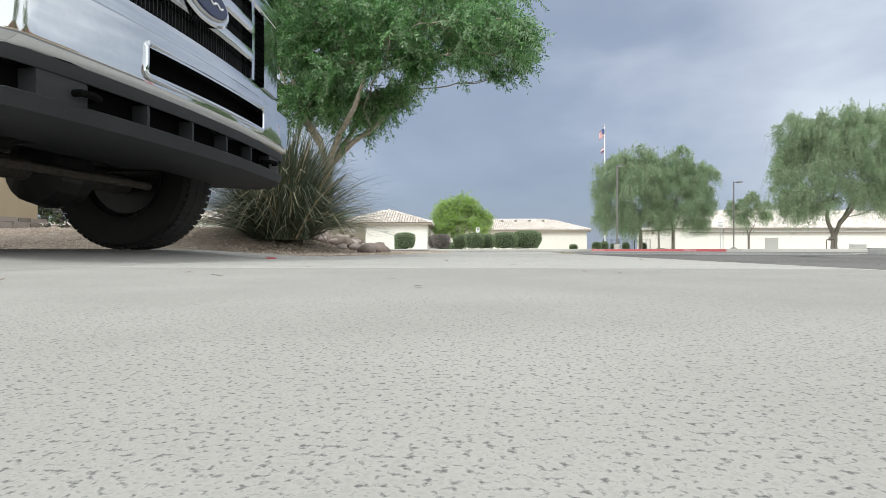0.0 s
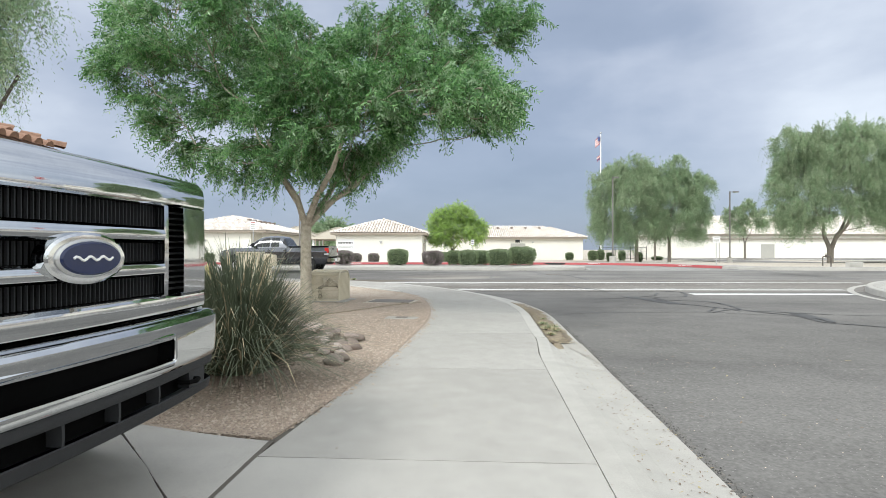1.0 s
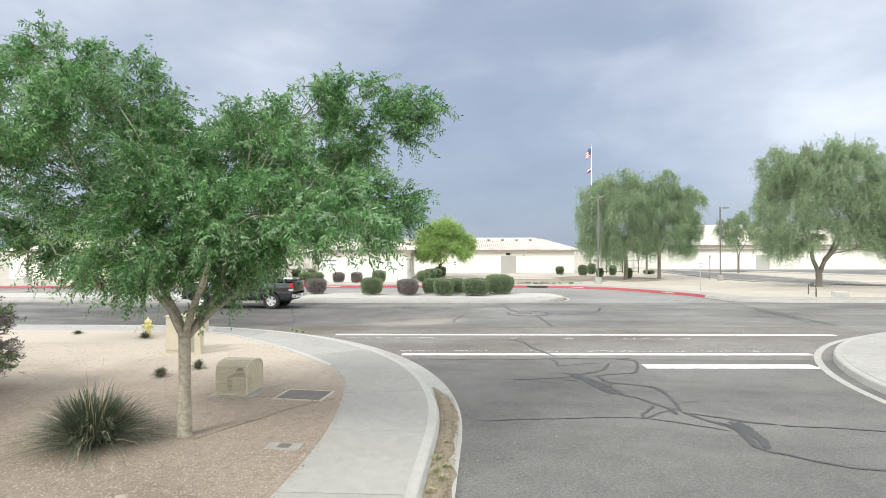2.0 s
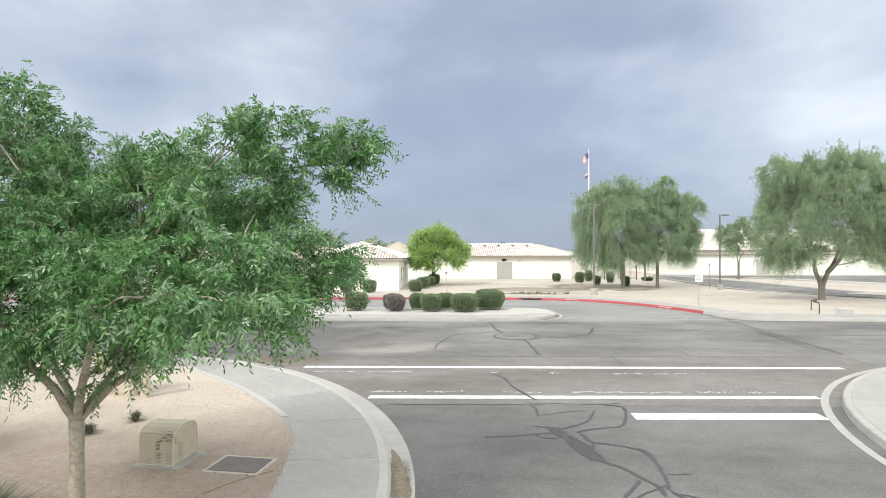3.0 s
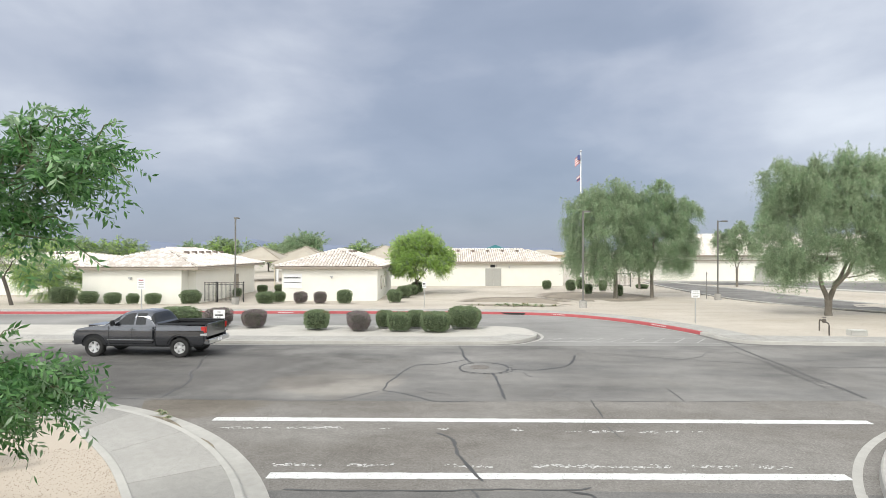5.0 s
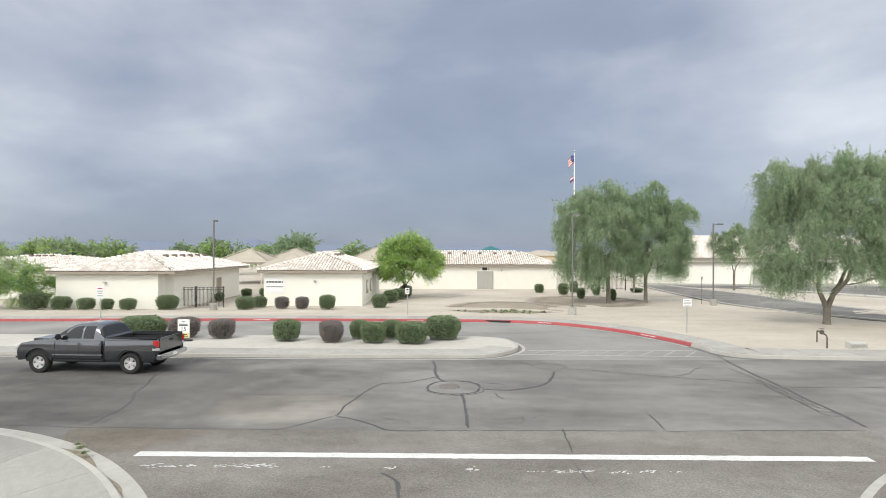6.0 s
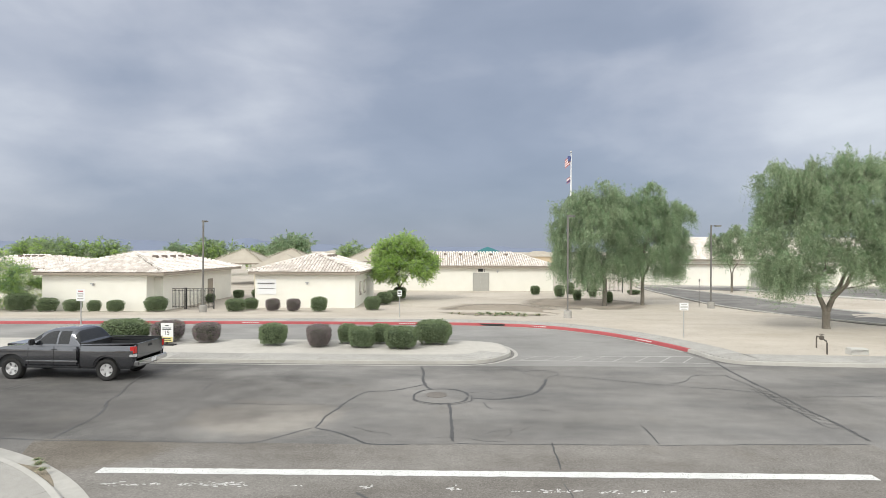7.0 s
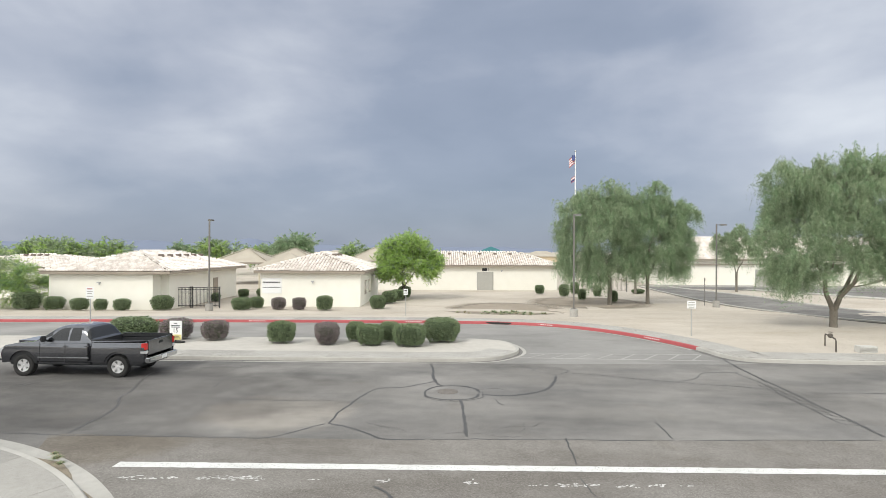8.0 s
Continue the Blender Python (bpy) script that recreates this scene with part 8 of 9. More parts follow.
def dark_pickup(at):
    """A double cab pickup; its nose lies at x = 0 and its tail at x = 5.8."""
    t = thing("pickup_truck", "dark grey double cab pickup truck on the road", "pickup truck", at)
    W = 1.0
    fx, rx, wz, R = 0.97, 4.67, 0.40, 0.49
    low = [(0.12, 0.50), (0.05, 0.62), (0.02, 0.82), (0.05, 1.02), (0.20, 1.15), (0.70, 1.24), (1.30, 1.29), (1.62, 1.31), (3.52, 1.34), (3.58, 1.30), (3.58, 0.50)]
    prof = low + [(1.60, 0.50)] + arch(fx, wz, R, 12, 168) + [(0.40, 0.50)]
    body = part("body", rounded_plate(prof, -W, W, 0.10, 6, barrel=0.055), "paint_dark", t)
    bed_prof = [(3.605, 0.50), (3.605, 1.36), (5.72, 1.38), (5.76, 1.34), (5.78, 0.98), (5.76, 0.60), (5.55, 0.52)] + arch(rx, wz, R, 12, 168) + [(4.05, 0.50)]
    bed = part("bed", rounded_plate(bed_prof, -W, -W + 0.16, 0.07, 5, barrel=0.055), "paint_dark", t)
    part("bed_side", rounded_plate(bed_prof, W - 0.16, W, 0.07, 5, barrel=0.055), "paint_dark", bed)
    part("bed_floor", boxed((3.6, -W + 0.15, 0.80), (5.7, W - 0.15, 0.86)), "plastic", bed, "black bed liner")
    part("headboard", boxed((3.605, -W + 0.15, 0.80), (3.67, W - 0.15, 1.35), 0.01), "plastic", bed)
    for s in (-1, 1):
        part("wheel_box", boxed((4.2, s * (W - 0.36) - 0.2, 0.86), (5.15, s * (W - 0.36) + 0.2, 1.08), 0.05), "plastic", bed)
        part("liner", boxed((3.68, s * (W - 0.178) - 0.01, 0.86), (5.69, s * (W - 0.178) + 0.01, 1.365)), "plastic", bed)
        part("rail_cap", boxed((3.62, s * (W - 0.085) - 0.075, 1.372), (5.72, s * (W - 0.085) + 0.075, 1.398), 0.01), "plastic", bed)
    tg = part("tailgate", boxed((5.70, -W + 0.165, 0.84), (5.775, W - 0.165, 1.37), 0.02), "paint_dark", t)
    part("tailgate_handle", boxed((5.772, -0.12, 1.18), (5.785, 0.12, 1.27), 0.005), "plastic", tg)
    part("underbody", boxed((0.35, -W + 0.12, 0.42), (5.6, W - 0.12, 0.70), 0.03), "plastic", t, "black chassis")
    for s in (-1, 1):
        part("wheel_well", boxed((fx - 0.5, s * (W - 0.3) - 0.24, 0.5), (fx + 0.5, s * (W - 0.3) + 0.24, 0.95)), "plastic", t)
        part("sill", boxed((1.55, s * 0.93 - 0.05, 0.46), (3.6, s * 0.93 + 0.05, 0.53), 0.02), "plastic", t)
    rounded_cab(t, "paint_dark")
    part("hood_bulge", boxed((0.35, -0.55, 1.18), (1.45, 0.55, 1.275), 0.05, Matrix.Translation((0, 0, 0)) @ Matrix.Rotation(0.0, 4, "Y")), "paint_dark", body)
    fb = part("front_bumper", boxed((-0.06, -W + 0.02, 0.48), (0.30, W - 0.02, 0.74), 0.10), "paint_dark", t, "body-coloured front bumper")
    part("grille", boxed((-0.01, -0.52, 0.78), (0.08, 0.52, 1.10), 0.02), "chrome", t, "chrome grille")
    for s in (-1, 1):
        part("headlight", boxed((0.0, s * 0.78 - 0.20, 0.80), (0.36, s * 0.78 + 0.215, 1.05), 0.05), "clear_lens", t, "clear headlight")
        tl = part("tail_light", boxed((5.58, s * 0.915 - 0.075, 1.04), (5.785, s * 0.915 + 0.076, 1.29), 0.02), "red_lens", t, "red tail light")
        part("reversing_lens", boxed((5.56, s * 0.915 - 0.085, 0.90), (5.787, s * 0.915 + 0.082, 1.015), 0.015), "clear_lens", tl)
        m_ = part("mirror", boxed((1.78, s * 1.10 - 0.11, 1.32), (1.92, s * 1.10 + 0.11, 1.54), 0.04), "plastic", t)
        part("mirror_arm", boxed((1.80, s * 0.98 - 0.06, 1.33), (1.90, s * 0.98 + 0.06, 1.38), 0.01), "plastic", m_)
        for x in (2.55, 3.40):
            part("door_handle", boxed((x, s * 1.005 - 0.02, 1.13), (x + 0.18, s * 1.005 + 0.02, 1.17), 0.008), "paint_dark", t)
        part("side_trim", boxed((1.55, s * 1.004 - 0.012, 0.70), (3.57, s * 1.004 + 0.012, 0.74), 0.005), "chrome", t, "chrome trim strip")
        for x in (1.62, 2.62, 3.50):
            part("door_gap", boxed((x, s * 1.001 - 0.004, 0.56), (x + 0.010, s * 1.001 + 0.004, 1.29)), "black", t)
    rb = part("rear_bumper", boxed((5.70, -W + 0.03, 0.55), (5.93, W - 0.03, 0.76), 0.04), "chrome", t, "chrome rear bumper")
    part("number_plate", boxed((5.925, -0.16, 0.60), (5.938, 0.16, 0.73), 0.004), "white", rb, "white plate with dark bar")
    part("exhaust", tube(bmesh.new(), [(5.0, 0.72, 0.48), (5.45, 0.80, 0.46)], 0.035, 10), "steel", t)
    for x, s in ((fx, -1), (fx, 1), (rx, -1), (rx, 1)):
        wheel(t, (x, s * 0.86, wz), 0.405, 0.27, 0.235, s)
    return t


# heading west along the far lane
dark_pickup(pose(-13.08, 29.5, ROAD_Z + 0.002, 0, 0, 0))


def bow(y, half, depth, corner):
    """How far a bumper's face lies behind its foremost point at y."""
    a = abs(y) / half
    return -depth * a * a - corner * max(0.0, (a - 0.86) / 0.14) ** 2


def strip(profile, half0, half1, half, depth, corner, n=36):
    """A bumper strip from y = half0 to half1, bowed in plan; profile: (back, z) pairs, foremost outline."""
    bm = bmesh.new()
    rings = []
    for i in range(n + 1):
        y = half0 + (half1 - half0) * i / n
        b = bow(y, half, depth, corner)
        rings.append([bm.verts.new((b + x, y, z)) for x, z in profile])
    for r0, r1 in zip(rings, rings[1:]):
        for k in range(len(profile) - 1):
            bm.faces.new((r0[k], r0[k + 1], r1[k + 1], r1[k]))
    for r_ in (rings[0], rings[-1]):
        if len(r_) > 2:
            bm.faces.new(r_)
    bmesh.ops.recalc_face_normals(bm, faces=bm.faces[:])
    return bm


def silver_truck(at):
    """A heavy pickup with a chrome grille; foremost point of the bumper at x = 0, nose towards +x."""
    t = thing("pickup_truck", "silver heavy pickup with chrome grille parked on the driveway", "pickup truck", at)
    H, D, C = 0.985, 0.085, 0.16

    def gz(z):
        return 0.91 + (z - 0.977) * 1.132

    def bz(z):
        return float(np.interp(z, (0.575, 0.668, 0.757, 0.857, 0.94), (0.575, 0.632, 0.742, 0.828, 0.885)))

    def up(profile, fn):
        return [(x, fn(z)) for x, z in profile]
    # chrome bumper round its long slot: one gently rounded face
    def face(z0, z1, n=7):
        return [(0.006 - 0.55 * (z - 0.725) ** 2, z) for z in (z0 + (z1 - z0) * i / n for i in range(n + 1))]
    crown = [(-0.16, 0.8175), (-0.045, 0.817), (-0.028, 0.8135), (-0.016, 0.807), (-0.008, 0.800)]
    foot = [(-0.008, 0.602), (-0.015, 0.592), (-0.028, 0.583), (-0.045, 0.578), (-0.12, 0.575)]
    fb = part("front_bumper", strip(crown + face(0.790, 0.746)[:] + [(-0.05, 0.744)], -0.437, 0.437, H, D, C), "chrome", t, "polished chrome front bumper", True)
    part("lower_face", strip([(-0.05, 0.634)] + face(0.632, 0.612) + foot, -0.437, 0.437, H, D, C), "chrome", fb, smooth=True)
    for a, b in ((-H, -0.437), (0.437, H)):
        part("side_face", strip(crown + face(0.790, 0.612, 14) + foot, a, b, H, D, C, 22), "chrome", fb, smooth=True)
    sl = part("slot", strip(up([(-0.075, 0.772), (-0.07, 0.715), (-0.075, 0.655)], bz), -0.451, 0.451, H, D, C, 12), "void", fb, "air slot in the bumper, its shade painted black")
    part("slot_lip", strip(up([(-0.03, 0.7595), (0.006, 0.7565), (0.006, 0.750), (-0.03, 0.747)], bz), -0.434, 0.434, H, D, C, 24), "chrome", sl, smooth=True)
    part("slot_lip", strip(up([(-0.03, 0.682), (0.010, 0.679), (0.010, 0.672), (-0.03, 0.669)], bz), -0.434, 0.434, H, D, C, 24), "chrome", sl, smooth=True)
    rim_pts = []
    for cy, cz, a0 in ((0.418, 0.729, 0), (-0.418, 0.729, 90), (-0.418, 0.651, 180), (0.418, 0.651, 270)):
        for k in range(5):
            a_ = radians(a0 + 22.5 * k)
            y_, z_ = cy + 0.019 * math.cos(a_), cz + 0.019 * math.sin(a_)
            rim_pts.append((bow(y_, H, D, C) + 0.006, y_, z_))
    part("slot_surround", tube(bmesh.new(), rim_pts + rim_pts[:1], 0.010, 8, False), "chrome", fb, "rounded chrome surround of the slot", True)
    # dark valance with its openings
    va = part("valance", strip([(-0.10, 0.60), (-0.022, 0.592), (-0.018, 0.575), (-0.026, 0.550), (-0.030, 0.548)], -H + 0.005, H - 0.005, H, D, C), "plastic", t, "textured dark plastic valance", True)
    part("lower_lip", strip([(-0.030, 0.478), (-0.026, 0.474), (-0.038, 0.43), (-0.07, 0.41), (-0.45, 0.43)], -H + 0.01, H - 0.01, H, D, C), "plastic", va, smooth=True)
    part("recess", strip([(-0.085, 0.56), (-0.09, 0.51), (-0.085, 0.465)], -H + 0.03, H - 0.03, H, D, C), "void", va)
    for a, b in ((-0.985, -0.955), (-0.79, -0.63), (0.63, 0.79), (0.955, 0.985), (-0.386, -0.374), (-0.136, -0.124), (0.124, 0.136), (0.374, 0.386)):
        part("web", strip([(-0.085, 0.549), (-0.030, 0.549), (-0.028, 0.513), (-0.030, 0.477), (-0.085, 0.477)], a, b, H, D, C, 4), "plastic", va)
    for s in (-1, 1):
        y = s * 0.64
        bm = bmesh.new()
        rr = [(-0.085, -0.034), (0.085, -0.034), (0.095, 0.034), (-0.085, 0.034)]
        # the tow eye takes the same painted shade as the opening behind it
        part("tow_eye", tube(bmesh.new(), [(-0.10, y - 0.04, 0.51), (-0.045, y - 0.035, 0.51), (-0.035, y, 0.51), (-0.045, y + 0.035, 0.51), (-0.10, y + 0.04, 0.51)], 0.011, 8), "void", va)
    # gap over the bumper
    part("filler", strip(up([(-0.13, 0.855), (-0.135, 0.94)], bz), -0.95, 0.95, H, D * 0.9, C, 24), "black", t, "black filler over the bumper")
    # grille
    G = -0.075
    gr = part("grille", strip(up([(G - 0.10, 0.906), (G - 0.01, 0.903), (G + 0.002, 0.911), (G + 0.005, 0.937), (G + 0.002, 0.965), (G - 0.012, 0.977), (G - 0.06, 0.98)], gz), -0.86, 0.86, H, D * 0.8, 0.05), "chrome", t, "chrome grille with two broad bars", True)
    part("top_frame", strip(up([(G - 0.06, 1.318), (G - 0.012, 1.320), (G, 1.330), (G + 0.004, 1.365), (G - 0.004, 1.405), (G - 0.03, 1.435), (G - 0.09, 1.452)], gz), -0.86, 0.86, H, D * 0.8, 0.05), "chrome", gr, smooth=True)
    for z0, z1 in ((1.053, 1.108), (1.178, 1.236)):
        zm = (z0 + z1) / 2
        part("bar", strip(up([(G - 0.05, z0), (G - 0.006, z0 + 0.001), (G + 0.006, z0 + 0.010), (G + 0.010, zm), (G + 0.006, z1 - 0.010), (G - 0.006, z1 - 0.001), (G - 0.05, z1)], gz), -0.482, 0.482, H, D * 0.8, 0.05), "chrome", gr, smooth=True)
    for s in (-1, 1):
        part("upright", strip(up([(G - 0.05, 0.975), (G + 0.002, 0.976), (G + 0.005, 1.15), (G + 0.002, 1.320), (G - 0.05, 1.321)], gz), s * 0.482, s * 0.515, H, D * 0.8, 0.05, 4), "chrome", gr)
        part("upright", strip(up([(G - 0.05, 0.975), (G + 0.004, 0.976), (G + 0.006, 1.15), (G + 0.002, 1.320), (G - 0.05, 1.321)], gz), s * 0.645, s * 0.86, H, D * 0.8, 0.05, 8), "chrome", gr, smooth=True)
        for k in range(14):
            z = 0.99 + k * 0.0235
            part("louvre", strip(up([(G - 0.055, z), (G - 0.03, z + 0.004), (G - 0.055, z + 0.009)], gz), s * 0.517, s * 0.643, H, D * 0.8, 0.05, 2), "black", gr)
    part("mesh", strip(up([(G - 0.062, 0.975), (G - 0.066, 1.15), (G - 0.062, 1.325)], gz), -0.76, 0.76, H, D * 0.8, 0.05), "void", gr, "black sheet painting the shade behind the grille wires")
    bm = bmesh.new()
    for z0, z1 in ((0.916, 0.994), (1.06, 1.135), (1.206, 1.295)):
        for k in range(44):
            y = -0.475 + 0.95 * k / 43
            x = bow(y, H, D * 0.8, 0.05) + G
            box(bm, (x - 0.058, y - 0.002, z0), (x - 0.046, y + 0.002, z1))
    wire = part("mesh_wire", bm, "plastic", gr)
    wire["kind"] = "stuff"
    # oval badge
    bd = None
    for nm, a, b, x0, x1, m_ in (("badge", 0.185, 0.088, G - 0.02, G + 0.030, "chrome"), ("badge_ring", 0.150, 0.067, G + 0.030, G + 0.040, "steel"), ("badge_face", 0.140, 0.058, G + 0.038, G + 0.046, "blue")):
        bm = bmesh.new()
        n = 40
        lo = [bm.verts.new((x0, a * math.cos(2 * math.pi * k / n), 1.078 + b * math.sin(2 * math.pi * k / n))) for k in range(n)]
        md = [bm.verts.new((x1 - 0.006, a * math.cos(2 * math.pi * k / n), 1.078 + b * math.sin(2 * math.pi * k / n))) for k in range(n)]
        hi = [bm.verts.new((x1, a * 0.94 * math.cos(2 * math.pi * k / n), 1.078 + b * 0.90 * math.sin(2 * math.pi * k / n))) for k in range(n)]
        for u, v in ((lo, md), (md, hi)):
            for k in range(n):
                bm.faces.new((u[k], u[(k + 1) % n], v[(k + 1) % n], v[k]))
        bm.faces.new(hi)
        bmesh.ops.recalc_face_normals(bm, faces=bm.faces[:])
        o = part(nm, bm, m_, bd if bd else gr, "blue oval badge in a chrome surround" if not bd else "")
        bd = bd or o
    # pale flourish on the badge, a plain shape
    pts = [(G + 0.047, -0.09 + 0.18 * k / 16, 1.078 + 0.007 * math.sin(k * 1.2)) for k in range(17)]
    part("flourish", tube(bmesh.new(), pts, 0.0045, 6), "white", bd, "pale curved stroke")
    # headlights round the corners
    for s in (-1, 1):
        hl = part("headlight", strip(up([(-0.20, 0.985), (G - 0.02, 0.985), (G - 0.005, 1.15), (G - 0.03, 1.335), (-0.22, 1.345)], gz), s * 0.862, s * 0.985, H, D * 0.8, 0.30, 10), "clear_lens", t, "tall clear headlight", True)
        part("indicator", strip(up([(-0.20, 1.02), (G - 0.017, 1.02), (G - 0.012, 1.09), (-0.20, 1.09)], gz), s * 0.905, s * 0.987, H, D * 0.8, 0.30, 6), "amber", hl, "amber indicator")
    # front wing, bonnet and the rest of the body
    fx, R = -0.98, 0.52
    wing = [(-0.20, 0.60), (-0.20, 0.98), (-0.20, 1.40), (-0.45, 1.475), (-1.7, 1.51), (-1.7, 0.55)] + arch(fx, 0.42, R, 14, 166)[0:11]
    for s in (-1, 1):
        part("wing", rounded_plate(wing, s * 1.0 - 0.05 * (s > 0) * 2 if s > 0 else -1.0, s * 1.0 if s > 0 else -0.90, 0.03), "paint_silver", t)
    bn = bmesh.new()
    rows = []
    for i in range(9):
        u = i / 8
        x = -0.145 - 1.50 * u
        row = []
        for j in range(17):
            y = -0.92 + 1.84 * j / 16
            e = abs(y) / 0.92
            z = 1.447 + 0.075 * math.sin(min(u * 2.2, 1.0) * math.pi / 2) - 0.055 * e ** 4 + 0.018 * (1 if 0.25 < e < 0.62 else 0) * min(1, u * 3)
            row.append(bn.verts.new((x + bow(y, H, D * 0.8, 0.14) * (1 - u), y, z)))
        rows.append(row)
    for r0, r1 in zip(rows, rows[1:]):
        for j in range(16):
            bn.faces.new((r0[j], r0[j + 1], r1[j + 1], r1[j]))
    ext = bmesh.ops.extrude_face_region(bn, geom=bn.faces[:])
    bmesh.ops.translate(bn, verts=[v for v in ext["geom"] if isinstance(v, bmesh.types.BMVert)], vec=(0, 0, -0.05))
    bmesh.ops.recalc_face_normals(bn, faces=bn.faces[:])
    part("bonnet", bn, "paint_silver", t, smooth=True)
    part("engine_bay", boxed((-1.7, -0.88, 0.62), (-0.22, 0.88, 1.36), 0.03), "black", t)
    side = [(-1.66, 0.52), (-1.66, 1.51), (-4.0, 1.51), (-4.0, 0.52)]
    part("body", rounded_plate(side, -1.0, 1.0, 0.05), "paint_silver", t)
    bed_side = [(-4.02, 0.55), (-4.02, 1.50), (-6.10, 1.50), (-6.12, 0.62), (-5.75, 0.56)] + arch(-4.98, 0.42, R, 166, 14)
    for s in (-1, 1):
        part("bed_side", rounded_plate(bed_side, min(s * 1.0, s * 0.86), max(s * 1.0, s * 0.86), 0.03), "paint_silver", t)
    part("bed_floor", boxed((-6.1, -0.87, 0.85), (-4.02, 0.87, 0.92)), "plastic", t)
    part("tailgate", boxed((-6.12, -0.86, 0.85), (-6.04, 0.86, 1.50), 0.02), "paint_silver", t)
    part("rear_bumper", boxed((-6.32, -0.95, 0.60), (-6.10, 0.95, 0.82), 0.04), "chrome", t)
    cabin(t, (-1.62, -4.0, 0.93, 1.49), (-2.35, -3.85, 0.76, 2.05), "paint_silver", ((0.14, 0.52), (0.56, 0.90)))
    for s in (-1, 1):
        m_ = part("mirror", boxed((-2.05, s * 1.19 - 0.11, 1.50), (-1.93, s * 1.19 + 0.11, 1.86), 0.04), "plastic", t)
        part("mirror_arm", boxed((-2.02, s * 1.04 - 0.07, 1.56), (-1.96, s * 1.04 + 0.07, 1.61), 0.01), "plastic", m_)
        part("wheel_well", boxed((fx - 0.55, s * 0.72 - 0.16, 0.50), (fx + 0.55, s * 0.72 + 0.16, 1.10)), "black", t)
    # chassis seen from below
    ch = part("frame", boxed((-6.0, -0.46, 0.55), (-0.25, -0.36, 0.70), 0.01), "black", t)
    part("frame_rail", boxed((-6.0, 0.36, 0.55), (-0.25, 0.46, 0.70), 0.01), "black", ch)
    part("crossmember", boxed((-0.42, -0.5, 0.46), (-0.30, 0.5, 0.60), 0.02), "black", ch)
    part("axle", tube(bmesh.new(), [(fx, -0.75, 0.42), (fx, 0.75, 0.42)], 0.055, 12), "bark_dark", ch, "rusty front axle")
    part("differential", lathe(bmesh.new(), [(0.05, -0.16), (0.15, -0.10), (0.17, 0.0), (0.15, 0.10), (0.05, 0.16)], 18, pose(fx, 0.25, 0.42, 90, 0, 0)), "black", ch, "dark differential housing")
    part("tie_rod", tube(bmesh.new(), [(fx + 0.18, -0.68, 0.40), (fx + 0.20, 0.68, 0.40)], 0.02, 8), "bark_dark", ch)
    part("sway_bar", tube(bmesh.new(), [(-0.80, -0.60, 0.52), (-0.55, -0.55, 0.50), (-0.52, 0.55, 0.50), (-0.80, 0.60, 0.52)], 0.018, 8), "black", ch)
    part("skid_plate", boxed((-0.62, -0.34, 0.44), (-0.20, 0.34, 0.47), 0.01), "plastic", ch)
    for x, s in ((fx, -1), (fx, 1), (-4.98, -1), (-4.98, 1)):
        wheel(t, (x, s * 0.84, 0.473), 0.415, 0.275, 0.235, s)
    return t


silver_truck(pose(-1.022, 2.505, -0.012, 0, 0, -3.3))


# ---- loose stones, litter ----
def scatter_stones(name, label, spots, mat, seed, lo=0.012, hi=0.03):
    """Many small angular stones in one mesh."""
    rnd = random.Random(seed)
    V, F = [], []
    for x, y, z in spots:
        s = rnd.uniform(lo, hi)
        a = rnd.uniform(0, 6.28)
        ca, sa = math.cos(a), math.sin(a)
        k = len(V)
        for px, py, pz in ((1, 0, 0), (0.3, 0.9, 0.1), (-0.8, 0.5, 0), (-0.7, -0.6, 0.1), (0.4, -0.8, 0), (0.1, 0.1, 0.85), (-0.2, -0.1, 0.75)):
            px, py, pz = px * s * rnd.uniform(0.7, 1.2), py * s * rnd.uniform(0.7, 1.2), pz * s * rnd.uniform(0.6, 1.1)
            V.append((x + px * ca - py * sa, y + px * sa + py * ca, z + pz))
        F += [(k, k + 1, k + 5), (k + 1, k + 2, k + 6, k + 5), (k + 2, k + 3, k + 6), (k + 3, k + 4, k + 6), (k + 4, k, k + 5, k + 6)]
    return tagged(from_lists(name, V, F, mat), label, "gravel", kind="stuff")


grnd = random.Random(99)


def yard_x(y):
    best = min(GRAVEL_EDGE, key=lambda p: abs(p[1] - y))
    return best[0]


edge_at = [yard_x(3.9 + 0.1 * i) for i in range(170)]
spots = []
for i in range(42000):
    y = 3.95 + 14.0 * grnd.random() ** 1.7
    x = edge_at[min(169, int((y - 3.9) / 0.1))] - 0.03 - (8.5 if y > 6 else 6.5) * grnd.random() ** 1.4
    if y < 4.35 and x < -1.0 and y < 3.95 + 0.05 * abs(x):
        continue
    spots.append((x, y, max(0.002, mound(x, y) - 0.005)))
for i in range(900):
    # stones that have strayed over the edge of the paving
    if i % 3:
        x = -0.95 - 3.4 * grnd.random()
        spots.append((x, 4.0 + 0.02 * abs(x) - abs(grnd.gauss(0, 0.10)), 0.001))
    else:
        y = 4.0 + 10 * grnd.random()
        spots.append((edge_at[min(169, int((y - 3.9) / 0.1))] + abs(grnd.gauss(0, 0.05)), y, 0.001))
grnd.shuffle(spots)
third = len(spots) // 3
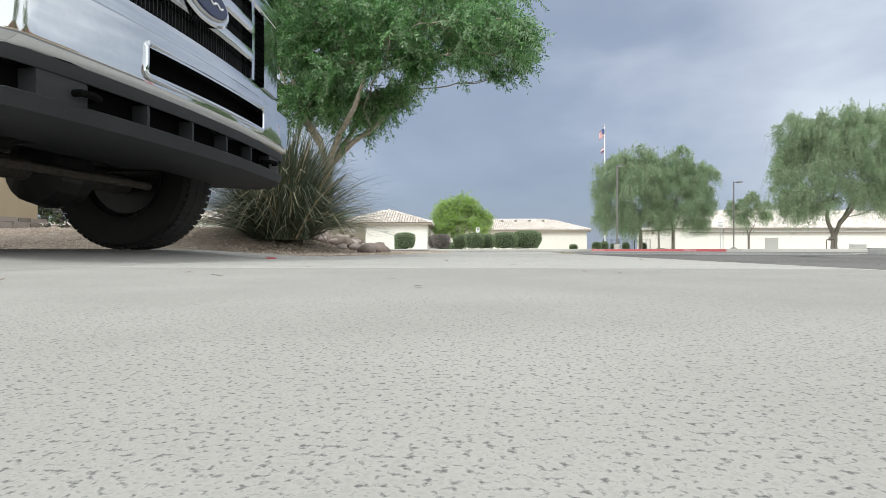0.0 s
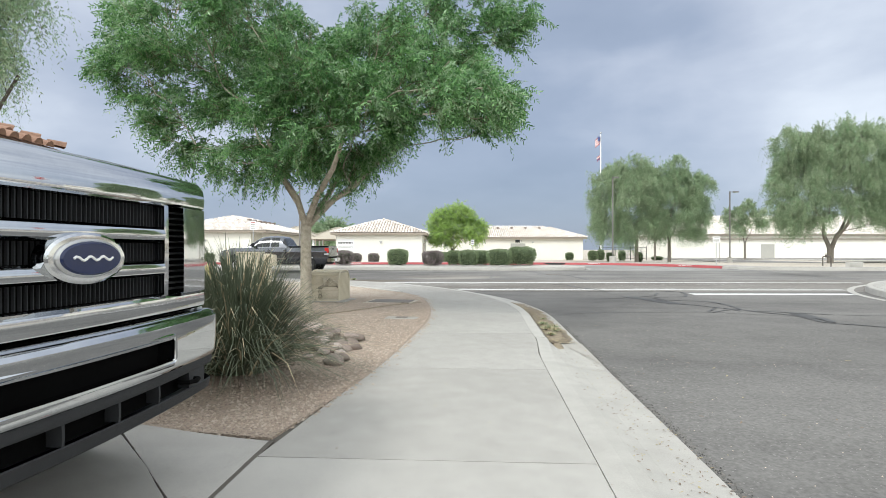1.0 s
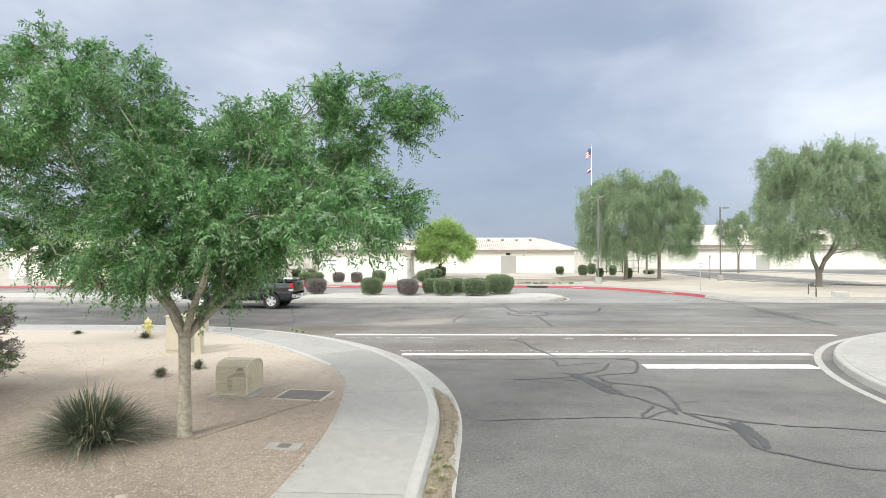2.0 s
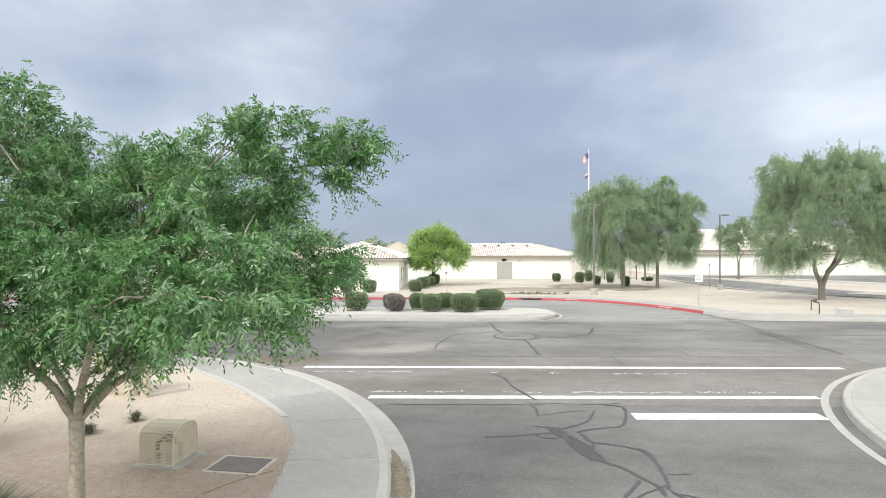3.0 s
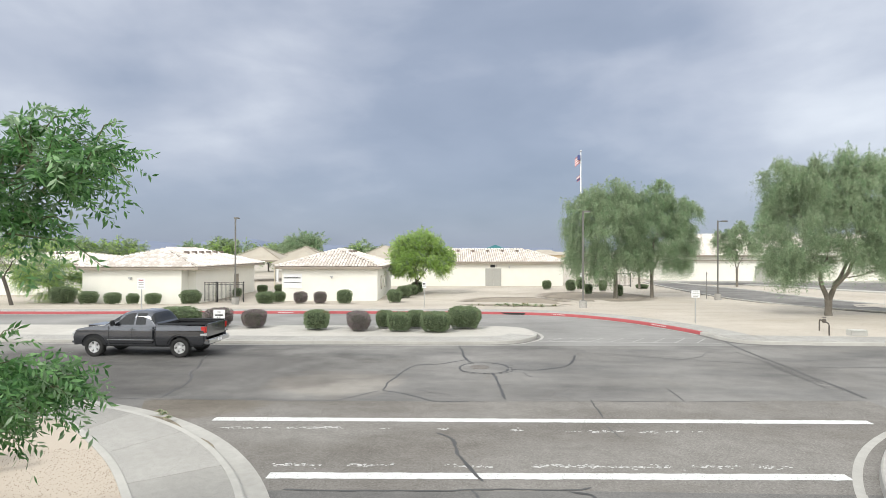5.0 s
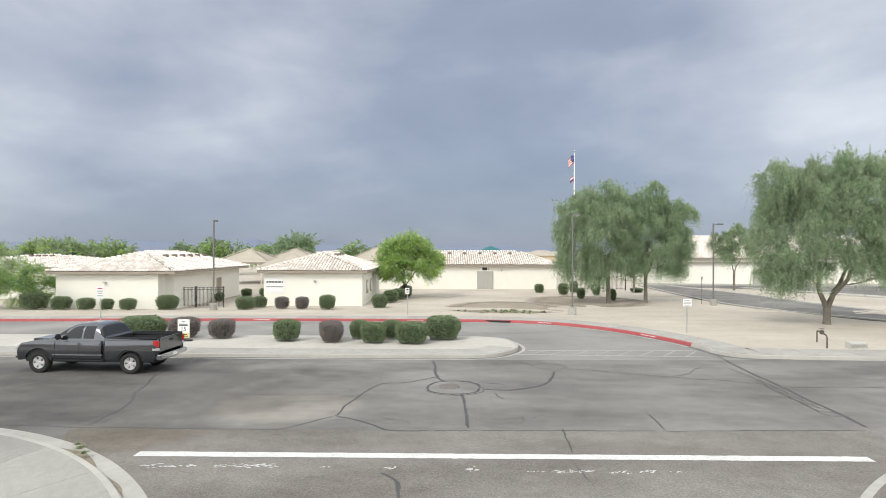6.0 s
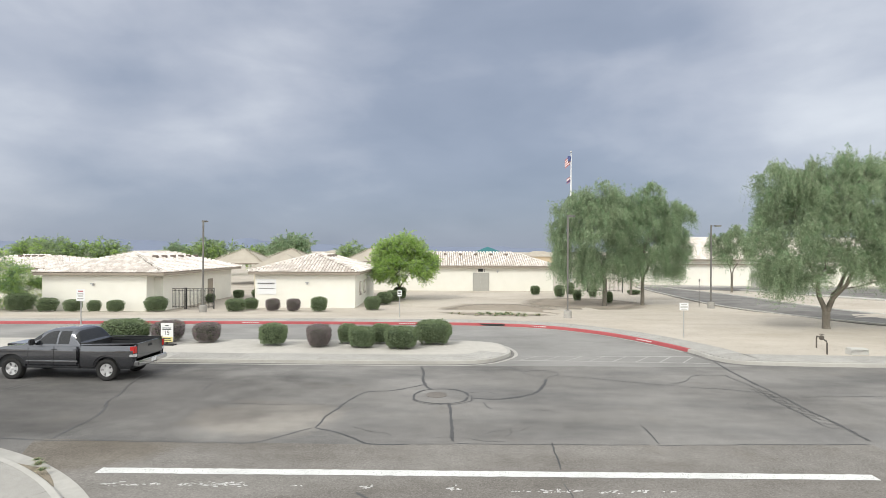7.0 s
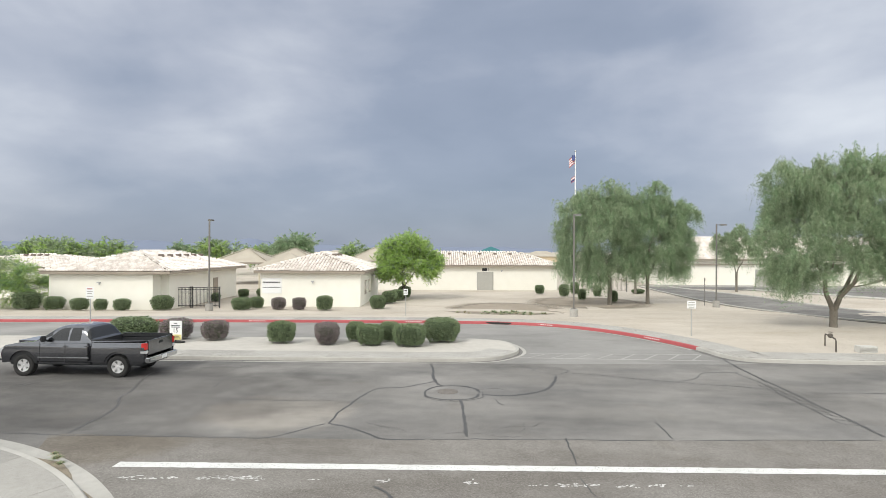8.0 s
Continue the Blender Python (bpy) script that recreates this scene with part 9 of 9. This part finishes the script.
for k, (d, l) in enumerate((((0.235, 0.185, 0.145), (0.345, 0.28, 0.225)), ((0.36, 0.30, 0.24), (0.48, 0.41, 0.34)), ((0.28, 0.218, 0.172), (0.41, 0.335, 0.275)))):
    M["pebble_" + "abc"[k]] = material("pebble_" + "abc"[k], d, l, 15.0, 0.88, 0.2, 120, blotch=0.2)
    scatter_stones("gravel", "tan and pinkish gravel stones of the yard", spots[k * third:(k + 1) * third], "pebble_" + "abc"[k], 5 + k, 0.007, 0.019)

# dust, twigs and dry leaves in the gutter and on the pavement
V, F, S = [], [], []
crumb = random.Random(64)
spots = []
for i in range(2600):
    y = 0.4 + 9.0 * crumb.random() ** 1.3
    spots.append((float(np.interp(y, (2.5, 6.5, 9.4), (1.515, 1.56, 1.60))) + abs(crumb.gauss(0, 0.035)) - 0.012 + 0.02 * noise.noise((y * 3, 0, 5)), y, ROAD_Z + 0.002))
scatter_stones("asphalt_crumbs", "loose dark crumbs along the edge of the asphalt", spots, "asphalt_crumb", 12, 0.003, 0.009)
spots = [(1.6 + 3.2 * crumb.random() ** 1.6, crumb.uniform(1.0, 14.0), ROAD_Z + 0.002) for i in range(450)]
scatter_stones("grit", "pale grit scattered on the asphalt", spots, "stone", 13, 0.003, 0.006)
lrnd = random.Random(31)
gut = resample(CORNER_GUTTER, 0.05)


def litter(x, y, z, L, w):
    a = lrnd.uniform(0, 6.28)
    d, s = Vector((math.cos(a), math.sin(a), lrnd.uniform(-0.1, 0.25))), Vector((-math.sin(a), math.cos(a), 0.1))
    p = Vector((x, y, z))
    k = len(V)
    V.extend([tuple(p), tuple(p + d * L * 0.5 + s * w), tuple(p + d * L), tuple(p + d * L * 0.5 - s * w)])
    F.append((k, k + 1, k + 2, k + 3))
    S.append(lrnd.choice((0, 1, 1)))


for i in range(3600):
    gx_, gy_ = gut[int(lrnd.random() ** 1.1 * 104)]
    off_ = -0.36 + 0.30 * lrnd.random() ** 1.5
    gxn, gyn = gx_ + off_ * (1 if gy_ < 11 else 0.95), gy_ + (0 if gy_ < 11 else off_ * 0.35)
    litter(gxn, gyn, ROAD_Z + 0.016 + lrnd.random() * 0.012, lrnd.uniform(0.012, 0.05), lrnd.uniform(0.003, 0.010))
for i in range(800):
    lx_ = 1.52 - 0.42 * lrnd.random() ** 1.6
    litter(lx_, lrnd.uniform(0.5, 7.6), float(np.interp(1.53 - lx_, [0.0, 0.14, 0.29, 0.41, 0.5], [-0.086, -0.078, -0.058, -0.022, -0.005])) + 0.003, lrnd.uniform(0.01, 0.035), lrnd.uniform(0.002, 0.006))
for i in range(70):
    litter(lrnd.uniform(-0.9, 0.9), lrnd.uniform(0.9, 9.0), 0.003, lrnd.uniform(0.008, 0.03), lrnd.uniform(0.002, 0.006))
for i in range(60):
    litter(lrnd.uniform(-2.2, -1.0), lrnd.uniform(2.0, 3.7), 0.003, lrnd.uniform(0.01, 0.05), lrnd.uniform(0.002, 0.006))
for i in range(500):
    litter(lrnd.uniform(1.5, 9.0), lrnd.uniform(1.0, 15.0), ROAD_Z + 0.003, lrnd.uniform(0.01, 0.05), lrnd.uniform(0.003, 0.008))
M["leaf_dry"] = material("dry_leaf", (0.30, 0.25, 0.13), (0.47, 0.41, 0.23), 30.0, 0.9, 0.0, 60)
M["twig_dry"] = material("dry_twig", (0.14, 0.10, 0.07), (0.26, 0.20, 0.15), 30.0, 0.9, 0.0, 60)
tagged(from_lists("leaf_litter", V, F, ["leaf_dry", "twig_dry"], slots=S), "dry yellow leaves and twigs in the gutter", "leaf litter", kind="stuff")
# earth banked in the gutter
V, F = [], []
bank = [p for p in resample([(1.55, 6.5)] + CORNER_GUTTER, 0.12) if 6.4 < p[1] < 14.2]
inner = offset(bank, -0.37)
for i, ((ax, ay), (bx, by)) in enumerate(zip(bank, inner)):
    u = min(1.0, i / 12, (len(bank) - 1 - i) / 12)
    wid = (0.80 + 0.35 * noise.noise((ax * 2, ay * 2, 0))) * (0.12 + 0.88 * min(1.0, i / 16, (len(bank) - 1 - i) / 14))
    for t_, h_ in ((0.0, -0.004), (0.35, 0.026), (0.7, 0.030), (1.0, -0.016)):
        q = t_ * wid
        V.append((bx + (ax - bx) * q, by + (ay - by) * q, ROAD_Z + (h_ + 0.012 * noise.noise((ax * 6, ay * 6, t_ * 3))) * u - 0.02 * (1 - u)))
for i in range(len(bank) - 1):
    for k in range(3):
        a0 = i * 4 + k
        F.append((a0, a0 + 1, a0 + 5, a0 + 4))
M["silt"] = material("gutter_silt", (0.15, 0.12, 0.085), (0.33, 0.275, 0.19), 14.0, 0.95, 0.9, 80, blotch=0.3)
tagged(from_lists("gutter_silt", V, F, "silt", smooth=True), "brown silt banked in the gutter", "silt", kind="stuff")
tagged(part("gum_spot", lathe(bmesh.new(), [(0.028, 0.0), (0.024, 0.005), (0.008, 0.007)], 10, pose(-0.93, 2.85, 0.0)), "redpaint"), "faded red dot of paint on the joint", "paint dot")

# a half-buried brown tube, added along a faint dark line from the tree to the pavement
hose = [(-2.36, 9.66), (-2.1, 10.15), (-1.75, 10.75), (-1.45, 11.35), (-1.15, 11.75), (-0.86, 12.0)]
hose = smooth_line(hose, 6)
tagged(part("drip_hose", tube(bmesh.new(), [(x, y, 0.006) for x, y in hose], 0.013, 6), "silt"), "thin brown tube along a faint dark line in the gravel", "hose")


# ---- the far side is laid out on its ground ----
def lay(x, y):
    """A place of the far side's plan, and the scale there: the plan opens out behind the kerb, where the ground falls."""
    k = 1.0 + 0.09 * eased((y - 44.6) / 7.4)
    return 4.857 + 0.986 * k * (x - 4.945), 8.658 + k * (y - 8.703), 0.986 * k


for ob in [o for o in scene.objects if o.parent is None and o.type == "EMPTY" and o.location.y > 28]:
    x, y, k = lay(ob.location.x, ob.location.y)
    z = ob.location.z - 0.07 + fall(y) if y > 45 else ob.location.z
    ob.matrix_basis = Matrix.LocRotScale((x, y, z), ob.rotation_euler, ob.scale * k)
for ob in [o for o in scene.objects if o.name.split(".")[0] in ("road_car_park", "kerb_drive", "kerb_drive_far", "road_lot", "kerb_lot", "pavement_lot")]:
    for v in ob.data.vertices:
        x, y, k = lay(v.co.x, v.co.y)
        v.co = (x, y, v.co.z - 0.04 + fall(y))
